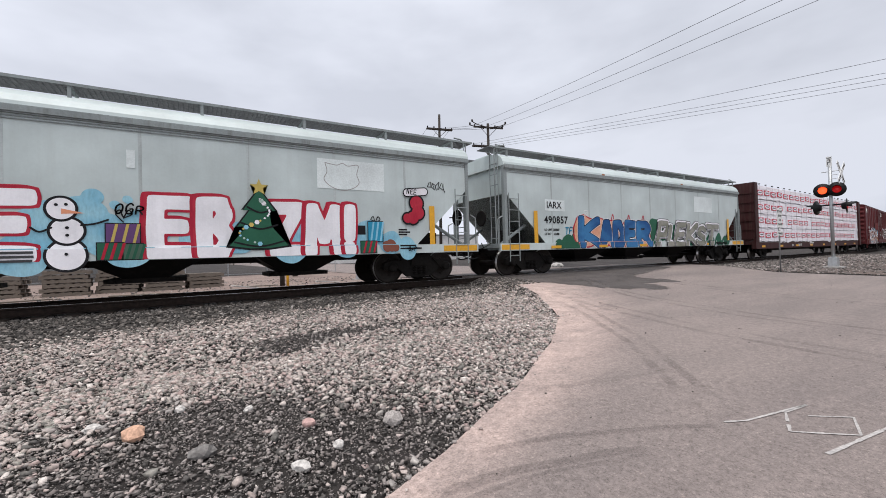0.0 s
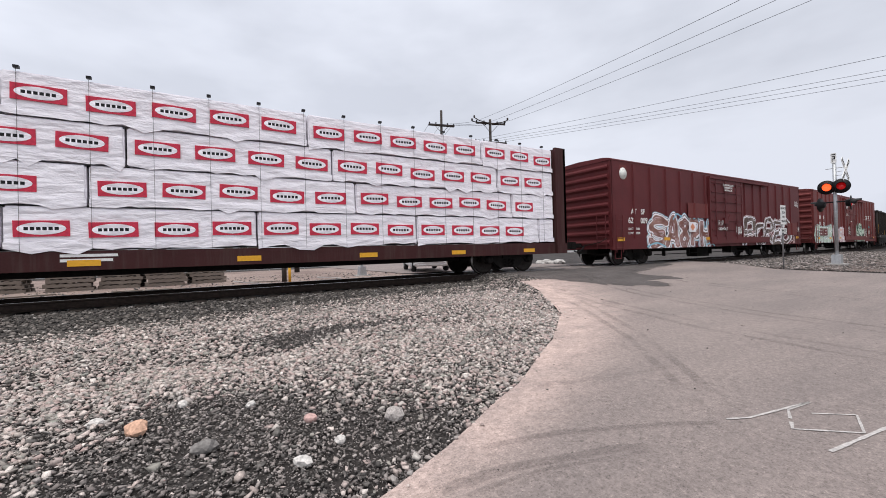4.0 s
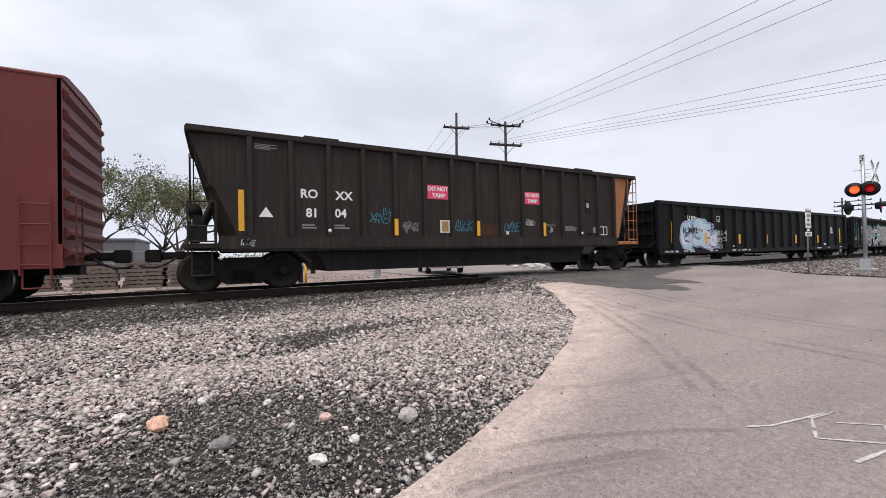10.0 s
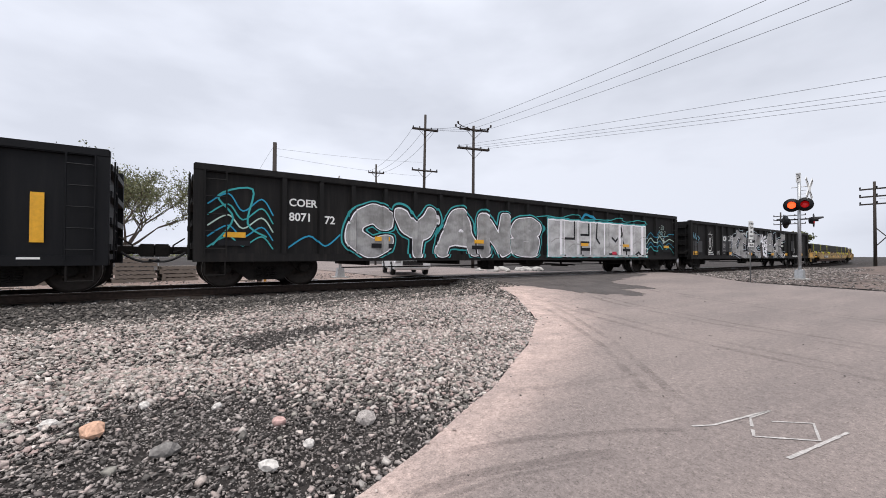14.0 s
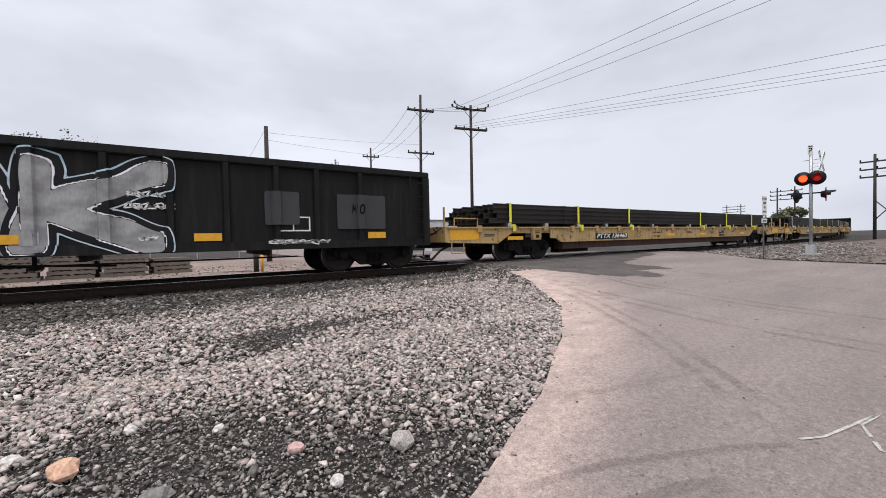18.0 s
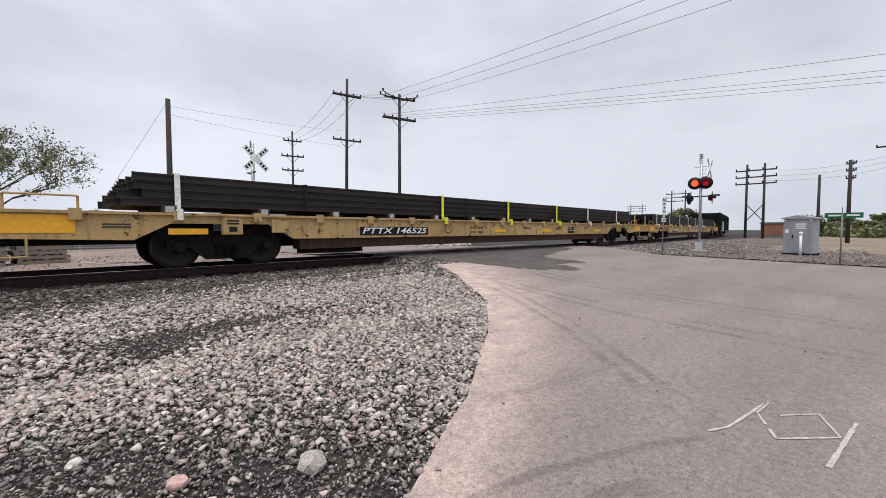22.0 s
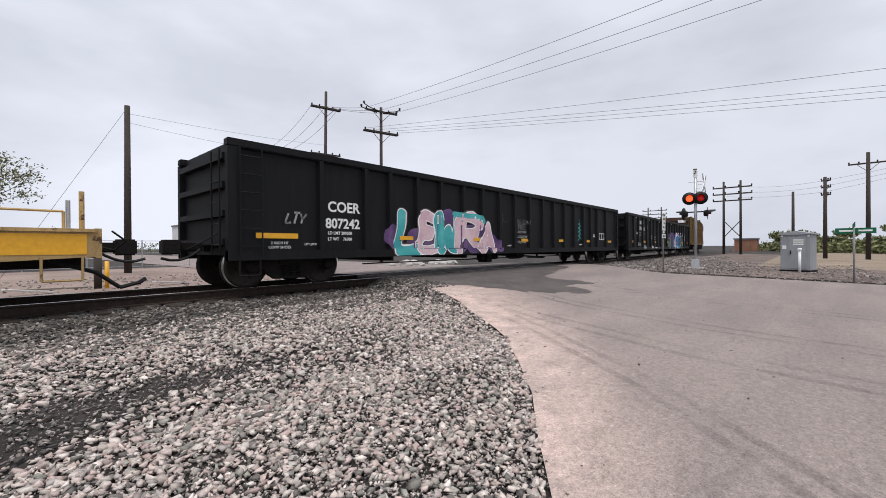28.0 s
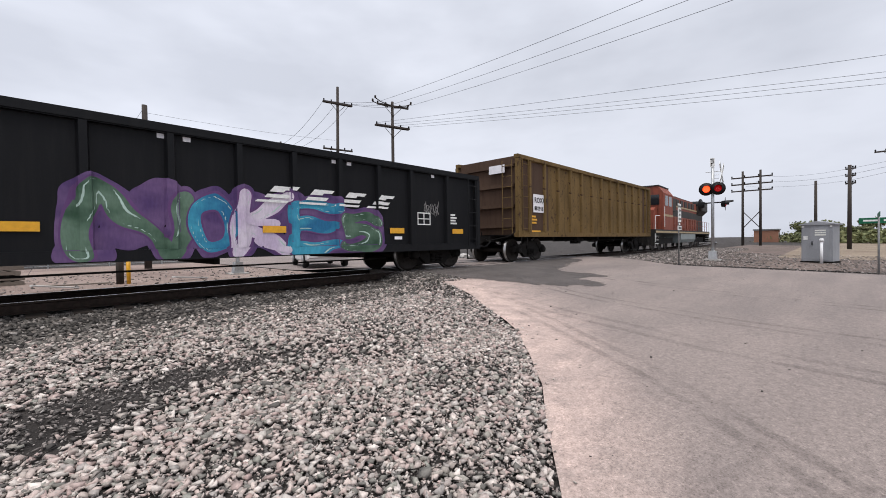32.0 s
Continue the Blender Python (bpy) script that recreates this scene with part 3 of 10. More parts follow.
cobble(0.1, 3.3, 0.068, plain("grey_loose_stone", (0.19, 0.178, 0.168), 0.9, 0, 0.35, 40), "flat grey stone in the soil", 4)
cobble(0.45, 3.95, 0.04, PALE_STONE, "small pale loose stone on dark soil", 5)
cobble(-0.05, 4.3, 0.045, PALE_STONE, "small pale loose stone on dark soil", 6)
cobble(0.62, 2.75, 0.05, PALE_STONE, "small pale loose stone on dark soil", 7)
cobble(-0.62, 4.25, 0.05, PALE_STONE, "small pale loose stone on dark soil", 8)
cobble(0.9, 2.9, 0.042, PALE_STONE, "small pale loose stone on dark soil", 9)

# ---- marks and mends on the asphalt ----
CHALK = plain("white_survey_paint", (0.40, 0.375, 0.36), 0.9, 0, 0.3, 40)


def stroke(bm, pts, w):
    for (xa, ya), (xb, yb) in zip(pts, pts[1:]):
        d = Vector((xb - xa, yb - ya))
        n_ = Vector((-d.y, d.x)).normalized() * (w / 2)
        k = max(2, int(d.length / 0.06))
        for i in range(k):
            if random.random() < 0.12:
                continue
            a, b = Vector((xa, ya)) + d * (i / k), Vector((xa, ya)) + d * ((i + 1) / k)
            e = 0.7 + 0.6 * random.random()
            bm.faces.new([bm.verts.new((q.x, q.y, road_z(q.x, q.y) + 0.005)) for q in (a - n_ * e, b - n_ * e, b + n_ * e, a + n_ * e)])


bm = bmesh.new()
stroke(bm, [(3.33, 1.58), (3.48, 1.50), (4.16, 1.36), (3.87, 1.40), (3.52, 1.26), (3.82, 0.98)], 0.02)
stroke(bm, [(3.82, 0.98), (4.14, 1.09), (3.92, 1.28)], 0.014)
stroke(bm, [(3.27, 1.035), (3.50, 1.0), (4.15, 0.905)], 0.022)
tagged(part("survey_mark", bm, CHALK), "white spray-painted survey mark on the asphalt", "road marking", kind="structure")


def worn_mat(name, a, b_, crisp):
    """A layer whose edge is broken up by noise; "cover" says how far inside it a place lies."""
    m, n, l, b = shader(name, 0.85)
    co = n.new("ShaderNodeTexCoord").outputs["Object"]
    at = n.new("ShaderNodeAttribute")
    at.attribute_name = "cover"
    ragged = noise_node(n, l, co, 2.4, 7, 0.62)
    s_ = n.new("ShaderNodeMath")
    s_.operation = "ADD"
    l.new(at.outputs["Fac"], s_.inputs[0])
    l.new(ragged, s_.inputs[1])
    edge = ramp_node(n, l, s_.outputs[0], [(0.56 - 0.5 * crisp, (0, 0, 0)), (0.60 + 0.9 * crisp, (0.85, 0.85, 0.85) if crisp < 0.1 else (0.24, 0.24, 0.24))])
    grit = noise_node(n, l, co, 95, 3, 0.75)
    l.new(mix_node(n, l, 0.7, ramp_node(n, l, noise_node(n, l, co, 1.5, 5), [(0.3, a), (0.7, b_)]), ramp_node(n, l, grit, [(0.3, (0.4, 0.4, 0.4)), (0.55, (1, 1, 1))]), "MULTIPLY"), b.inputs["Base Color"])
    l.new(mix_node(n, l, 0.6, edge, ramp_node(n, l, grit, [(0.36, (0.25, 0.25, 0.25)), (0.55, (1, 1, 1))]), "MULTIPLY"), b.inputs["Alpha"])
    return m


TAR = worn_mat("tarred_patch", (0.075, 0.068, 0.066), (0.135, 0.12, 0.115), 0.02)
RUBBER = worn_mat("rubbed_tyre_mark", (0.12, 0.104, 0.10), (0.15, 0.13, 0.125), 0.16)


def inside(pts, x, y):
    """Signed distance to a polygon's outline, above zero within."""
    best, hit_ = 1e9, False
    for (xa, ya), (xb, yb) in zip(pts, pts[1:] + pts[:1]):
        u = min(1, max(0, ((x - xa) * (xb - xa) + (y - ya) * (yb - ya)) / ((xb - xa) ** 2 + (yb - ya) ** 2)))
        best = min(best, math.hypot(xa + (xb - xa) * u - x, ya + (yb - ya) * u - y))
        if (ya > y) != (yb > y) and x < xa + (xb - xa) * (y - ya) / (yb - ya):
            hit_ = not hit_
    return best if hit_ else -best


def mend(pts, label):
    """A tarred patch laid over the road's slope."""
    xs, ys = steps((min(p[0] for p in pts) - 0.3, max(p[0] for p in pts) + 0.3, 0.2)), steps((min(p[1] for p in pts) - 0.3, max(p[1] for p in pts), 0.2))
    ob = sheet("asphalt_patch", xs, ys, lambda x, y: road_z(x, y) + 0.006, TAR)
    shade_layer(ob.data, "cover", [min(0.6, max(-0.6, 0.9 * inside(pts, v.co.x, v.co.y))) for v in ob.data.vertices])
    return tagged(ob, label, "road", kind="structure")


mend([(8.0, 10.75), (8.1, 9.9), (8.0, 9.4), (8.7, 8.5), (9.05, 7.7), (9.6, 6.8), (10.5, 5.75), (10.9, 5.9), (11.2, 6.9), (12.8, 6.5), (12.4, 8.1), (14.5, 8.8), (17.5, 9.6), (18, 10.75)], "dark ragged asphalt patch beside the rails")


def tyre_mark(pts, w, strength=0.0):
    """A soft-edged rubbed streak that fades out at both ends."""
    line = []
    for (xa, ya), (xb, yb) in zip(pts, pts[1:]):
        k = max(2, int(math.hypot(xb - xa, yb - ya) / 0.2))
        line += [(xa + (xb - xa) * i / k, ya + (yb - ya) * i / k, math.hypot(xb - xa, yb - ya) and (xb - xa, yb - ya)) for i in range(k)]
    vs, fs, cover = [], [], []
    for i, (x, y, d) in enumerate(line):
        g = math.hypot(*d)
        ends = min(1.0, 5 * i / len(line), 5 * (len(line) - 1 - i) / len(line))
        for j in range(5):
            e = (j - 2) / 2 * w / 2
            px, py = x - d[1] / g * e, y + d[0] / g * e
            vs.append((px, py, road_z(px, py) + 0.0045))
            cover.append(strength + 0.12 - 0.5 * (1 - ends) - (0.5 if j in (0, 4) else 0.0))
        if i:
            fs += [((i - 1) * 5 + j, (i - 1) * 5 + j + 1, i * 5 + j + 1, i * 5 + j) for j in range(4)]
    me = bpy.data.meshes.new("tyre_mark")
    me.from_pydata(vs, [], fs)
    shade_layer(me, "cover", cover)
    return tagged(linked("tyre_mark", me, RUBBER), "faint dark tyre mark on the asphalt", "road marking", kind="structure")


tyre_mark([(0.9, 2.06), (1.6, 1.99), (2.3, 1.78), (3.0, 1.45)], 0.13, 0.16)
tyre_mark([(1.0, 1.93), (1.7, 1.88), (2.4, 1.66), (3.1, 1.35)], 0.06, 0.1)
tyre_mark([(1.4, 2.32), (2.2, 2.12), (2.9, 1.78), (3.7, 1.28)], 0.10, 0.08)
tyre_mark([(2.4, 3.0), (3.0, 2.75), (3.9, 2.5), (4.9, 2.35)], 0.16, 0.0)
for dx in (0.0, 0.35, 1.6, 1.95, 4.4, 4.75):
    tyre_mark([(8.9 + dx, 9.0), (7.8 + dx, 7.2), (6.9 + dx, 5.4), (6.2 + dx, 3.2), (5.9 + dx, 0.6), (5.8 + dx, -3)], 0.2, -0.02)
for dx in (0.0, 0.3):
    tyre_mark([(7.6 + dx, 7.4), (6.2 + dx, 5.2), (4.9 + dx, 3.4), (3.6 + dx, 2.0), (2.4 + dx, 0.6)], 0.16, 0.0)
stones("road_pebbles", 420, (1.5, 15, -1.0, 9.5), (0.006, 0.016), STONE_DARK, "small loose stones on the asphalt", seed=31, zf=road_z, accept=lambda x, y, u: x > road_left(y) + 0.3)


# ---- railway vehicles: origin at rail height in the middle, x along the train, the near side is -y ----
def make_truck():
    """Meshes of one three-piece truck: bolster, side frame, wheelset."""
    out = {}
    bm = boxes((-0.16, 0.16, -1.0, 1.0, 0.42, 0.66))
    rod(bm, (0, 0, 0.6), (0, 0, 0.8), 0.2, n=12)
    out["bolster"] = bm
    bm = bmesh.new()
    top = [(-1.12, 0.58), (-0.95, 0.66), (-0.6, 0.66), (-0.35, 0.80), (0.35, 0.80), (0.6, 0.66), (0.95, 0.66), (1.12, 0.58), (1.12, 0.40), (0.96, 0.38),
           (0.72, 0.44), (0.38, 0.17), (-0.38, 0.17), (-0.72, 0.44), (-0.96, 0.38), (-1.12, 0.40)]
    prism(bm, top, -0.07, 0.07)
    for x in (-0.89, 0.89):
        turned(bm, [(0.10, -0.20), (0.125, -0.18), (0.125, -0.05), (0.14, 0.0)], (x, 0, 0.457), n=14)
        for k in range(3):
            a = k * 2.094 + 0.5
            rod(bm, (x + 0.07 * math.cos(a), -0.215, 0.457 + 0.07 * math.sin(a)), (x + 0.07 * math.cos(a), -0.19, 0.457 + 0.07 * math.sin(a)), 0.018, n=6)
    for k in range(3):
        for j in range(5):
            turned(bm, [(0.055, -0.012), (0.07, 0), (0.055, 0.012)], ((k - 1) * 0.17, -0.10, 0.26 + 0.048 * j), axis="z", n=10)
    prism(bm, [(-0.30, 0.50), (0.30, 0.50), (0.26, 0.72), (-0.26, 0.72)], -0.12, -0.06)
    rod(bm, (0.42, -0.1, 0.72), (0.78, -0.1, 0.36), 0.018, n=6)
    out["side_frame"] = bm
    bm = bmesh.new()
    for s in (-1, 1):
        y = 0.7525 * s
        prof = [(0.10, -0.075), (0.13, -0.06), (0.32, -0.03), (0.37, -0.068), (0.452, -0.068), (0.457, 0.03), (0.485, 0.045), (0.485, 0.062), (0.40, 0.066), (0.36, 0.03), (0.12, 0.05)]
        prof = [(r, y + (d if s < 0 else -d)) for r, d in prof]
        turned(bm, prof, n=32)
        for k in range(4):
            a = k * math.pi / 2
            rod(bm, (0.22 * math.cos(a), y + 0.055 * s, 0.22 * math.sin(a)), (0.22 * math.cos(a), y + 0.02 * s, 0.22 * math.sin(a)), 0.04, n=8)
    rod(bm, (0, -0.75, 0), (0, 0.75, 0), 0.085, n=12)
    for f in bm.faces:
        c = f.calc_center_median()
        if 0.44 < math.hypot(c.x, c.z) < 0.47 and abs(f.normal.y) < 0.5:
            f.material_index = 1
    out["wheelset"] = bm
    made = {}
    for k, bm in out.items():
        made[k] = bpy.data.meshes.new(k)
        bm.to_mesh(made[k])
        bm.free()
    return made


TRUCK = make_truck()
WHEELSETS = []


def truck(car, x, material=IRON):
    t = linked("truck", TRUCK["bolster"], material, car, at=pose(x, 0, 0))
    linked("side_frame", TRUCK["side_frame"], material, t, at=pose(0, -1.0, 0))
    linked("side_frame", TRUCK["side_frame"], material, t, at=pose(0, 1.0, 0, 0, 0, 180))
    for dx in (-0.89, 0.89):
        WHEELSETS.append((linked("wheelset", TRUCK["wheelset"], [WHEEL, TREAD], t, at=pose(dx, 0, 0.457)), dx, 0.457))


def coupler(car, x, d, z=0.87):
    """A coupler with its draft gear and hose; d is -1 at the front end, 1 at the rear."""
    bm = boxes((min(x - 0.9 * d, x + 0.35 * d), max(x - 0.9 * d, x + 0.35 * d), -0.09, 0.09, z - 0.09, z + 0.09),
               (min(x + 0.3 * d, x + 0.62 * d), max(x + 0.3 * d, x + 0.62 * d), -0.2, 0.12, z - 0.15, z + 0.15))
    bmesh.ops.bevel(bm, geom=bm.edges[:], offset=0.03, segments=2, affect="EDGES")
    part("coupler", bm, IRON, car)
    bm = bmesh.new()
    pts = [(x + d * u, -0.32 - 0.1 * u, z - 0.05 - 0.9 * u + 0.95 * u * u) for u in (0, 0.12, 0.25, 0.4, 0.55, 0.7)]
    pipe(bm, pts, 0.028)
    part("air_hose", bm, SIGNAL_BLACK, car)
    bm = bmesh.new()
    pipe(bm, [(x + 0.05 * d, -1.45, z + 0.25), (x + 0.25 * d, -1.3, z + 0.1), (x + 0.25 * d, -0.35, z - 0.05), (x + 0.1 * d, -0.2, z)], 0.015)
    part("uncoupling_lever", bm, IRON, car)


def ladder(car, x, y, z0, z1, material, n=None, w=0.42, along="x"):
    """Rungs between two stiles, set on the side (along x) or on the end (along y)."""
    bm = bmesh.new()
    n = n or max(2, round((z1 - z0) / 0.38))
    for e in (-w / 2, w / 2):
        a = (x + e, y, z0) if along == "x" else (x, y + e, z0)
        rod(bm, a, (a[0], a[1], z1), 0.016, n=6)
    for i in range(n):
        z = z0 + (z1 - z0) * (i + 0.5) / n
        a, b = ((x - w / 2, y, z), (x + w / 2, y, z)) if along == "x" else ((x, y - w / 2, z), (x, y + w / 2, z))
        rod(bm, a, b, 0.013, n=6)
    return part("ladder", bm, material, car)


def bar(car, name, x0, x1, z0, z1, y, material, label="", d=0.006):
    return part(name, boxes((x0, x1, y - d, y + 0.004, z0, z1)), material, car, label)


def words(car, body, x, z, y, size, material=WHITE, bold=0.0, align="LEFT", shear=0.0, label="", space=1.0, name="lettering", roll=0.0):
    me = lettering(body, size, bold, align, shear, space)
    xs, w = CAR_RIBS.get(car.name, ((), 0))
    if xs:
        bm = bmesh.new()
        bm.from_mesh(me)
        drape(bm, [r - x for r in xs], w, 0.1)
        bm.to_mesh(me)
        bm.free()
    return linked(name, me, material, car, label, pose(x, y - 0.005, z, 0, roll, 0))


CAR_RIBS = {}


def drape(bm, ribs, w, depth):
    """Cut a flat sheet at the ribs' edges and lift what lies on a rib out by its depth."""
    for x in ribs:
        for e in (-w / 2, w / 2):
            bmesh.ops.bisect_plane(bm, geom=bm.verts[:] + bm.edges[:] + bm.faces[:], plane_co=(x + e, 0, 0), plane_no=(1, 0, 0))
    on = [f for f in bm.faces if any(abs(f.calc_center_median().x - x) < w / 2 for x in ribs)]
    if on:
        out = bmesh.ops.split(bm, geom=on)
        bmesh.ops.translate(bm, vec=(0, -depth, 0), verts=[g for g in out["geom"] if isinstance(g, bmesh.types.BMVert)])


def fine_print(car, x, z, y, w, rows, h=0.05, material=WHITE, seed=0):
    """Small stencilled data that cannot be read: plain bars."""
    rng = random.Random(seed + int(abs(x) * 10))
    bm = bmesh.new()
    for i in range(rows):
        box(bm, x, x + w * rng.uniform(0.6, 1), y - 0.005, y + 0.003, z - i * h * 1.7, z - i * h * 1.7 + h)
    return part("stencil", bm, material, car)


CARS = []


def vehicle(name, s0, s1, label, category="freight car"):
    """s0, s1: its two ends along the track at the start of the clip."""
    car = thing(name, pose(0, 0, 0), label, category, "cars of the train")
    CARS.append((car, (s0 + s1) / 2, s1 - s0))
    return car


def gondola(s0, s1, top, sill, label, paint_mat, ribs=13, half=1.52, end_mat=None, rib_w=0.16, truck_in=1.5, chord=0.16, name="gondola_car", gear=0.9):
    car = vehicle(name, s0, s1, label)
    L = (s1 - s0) / 2
    end_mat = end_mat or paint_mat
    if isinstance(ribs, int):
        ribs = [-L + 0.3 + (2 * L - 0.6) * (i + 0.5) / ribs for i in range(ribs)]
    CAR_RIBS[car.name] = ribs, rib_w
    sheet_y = half - 0.10
    for s in (-1, 1):
        ya, yb = sorted((s * sheet_y, s * (sheet_y - 0.03)))
        part("side_sheet", boxes((-L + 0.1, L - 0.1, ya, yb, sill + 0.1, top - 0.05)), paint_mat, car)
        ya, yb = sorted((s * half, s * (half - 0.2)))
        bm = boxes((-L, L, ya, yb, top - chord, top))
        bmesh.ops.bevel(bm, geom=bm.edges[:], offset=0.02, segments=2, affect="EDGES")
        part("top_chord", bm, paint_mat, car)
        ya, yb = sorted((s * (half - 0.01), s * (half - 0.2)))
        part("side_sill", boxes((-L, L, ya, yb, sill, sill + 0.16), (-L, L, ya, yb, sill + 0.16, sill + 0.19)), paint_mat, car)
        rib = bpy.data.meshes.new("side_rib")
        bm = bmesh.new()
        prism(bm, [(-rib_w / 2, 0.0), (-rib_w / 2 + 0.03, -0.10), (rib_w / 2 - 0.03, -0.10), (rib_w / 2, 0.0)], sill + 0.17, top - chord, axis="z")
        bm.to_mesh(rib)
        bm.free()
        for x in ribs:
            linked("side_rib", rib, paint_mat, car, at=pose(x, s * sheet_y, 0, 0, 0, 0 if s < 0 else 180))
    for d in (-1, 1):
        xa, xb = sorted((d * (L - 0.12), d * (L - 0.16)))
        bm = boxes((xa, xb, -sheet_y, sheet_y, sill + 0.1, top - 0.04))
        for i in range(4):
            z = sill + 0.2 + (top - sill - 0.35) * (i + 0.3) / 3.6
            xa, xb = sorted((d * (L - 0.16), d * (L + 0.02)))
            box(bm, xa, xb, -sheet_y + 0.12, sheet_y - 0.12, z - 0.06, z + 0.06)
        part("end_wall", bm, end_mat, car)
        xa, xb = sorted((d * L, d * (L - 0.22)))
        part("corner_post", boxes((xa, xb, -half, -half + 0.14, sill, top - chord)), paint_mat, car)
        part("corner_post", boxes((xa, xb, half - 0.14, half, sill, top - chord)), paint_mat, car)
        ladder(car, d * (L - 0.42), -half - 0.05, sill + 0.1, top - 0.15, paint_mat)
        ladder(car, d * (L + 0.06), -half + 0.45, sill + 0.1, top - 0.2, paint_mat, along="y")
        coupler(car, d * (L + 0.1), d)
    part("floor", boxes((-L + 0.15, L - 0.15, -sheet_y + 0.02, sheet_y - 0.02, 1.0, 1.06)), GON_WORN, car)
    part("centre_sill", boxes((-L, L, -0.2, 0.2, 0.78, 1.0)), IRON, car)
    bm = bmesh.new()
    for i in range(5):
        x = -L * 0.6 + L * 1.2 * i / 4
        box(bm, x - 0.05, x + 0.05, -half + 0.25, half - 0.25, sill - 0.12, sill + 0.06)
    pipe(bm, [(-L + 3.5, -1.0, sill - 0.18), (L - 3.5, -1.0, sill - 0.18)], 0.02)
    part("underframe", bm, IRON, car)
    bm = bmesh.new()
    turned(bm, [(0.05, -0.55), (0.17, -0.5), (0.2, -0.36), (0.2, 0.36), (0.17, 0.5), (0.05, 0.55)], (gear, -0.6, sill - 0.06), axis="x", n=16)
    part("air_tank", bm, IRON, car, "black cylindrical air tank")
    g = gear - 2.35
    bm = boxes((g - 0.2, g + 0.1, -1.0, -0.6, sill - 0.32, sill), (g - 0.42, g - 0.16, -0.95, -0.7, sill - 0.24, sill - 0.02))
    rod(bm, (g + 0.1, -0.85, sill - 0.14), (g + 0.6, -0.85, sill - 0.14), 0.09, n=10)
    rod(bm, (g - 1.3, -0.9, sill - 0.2), (g - 0.2, -0.85, sill - 0.14), 0.02, n=6)
    part("brake_valve", bm, IRON, car)
    g = gear + 1.5
    bm = boxes((g, g + 0.1, -1.1, -0.3, sill - 0.26, sill - 0.2), (g + 0.02, g + 0.08, -0.8, -0.74, sill - 0.24, sill))
    rod(bm, (g - 0.8, -0.65, sill - 0.14), (g + 1.2, -0.55, sill - 0.24), 0.022, n=6)
    part("brake_lever", bm, IRON, car)
    for d in (-1, 1):
        truck(car, d * (L - truck_in))
        bm = bmesh.new()
        x = d * (L - 0.42)
        pipe(bm, [(x - 0.2, -half + 0.03, sill + 0.02), (x - 0.2, -half + 0.03, sill - 0.3), (x + 0.2, -half + 0.03, sill - 0.3), (x + 0.2, -half + 0.03, sill + 0.02)], 0.018)
        part("stirrup", bm, IRON, car)
    return car, L


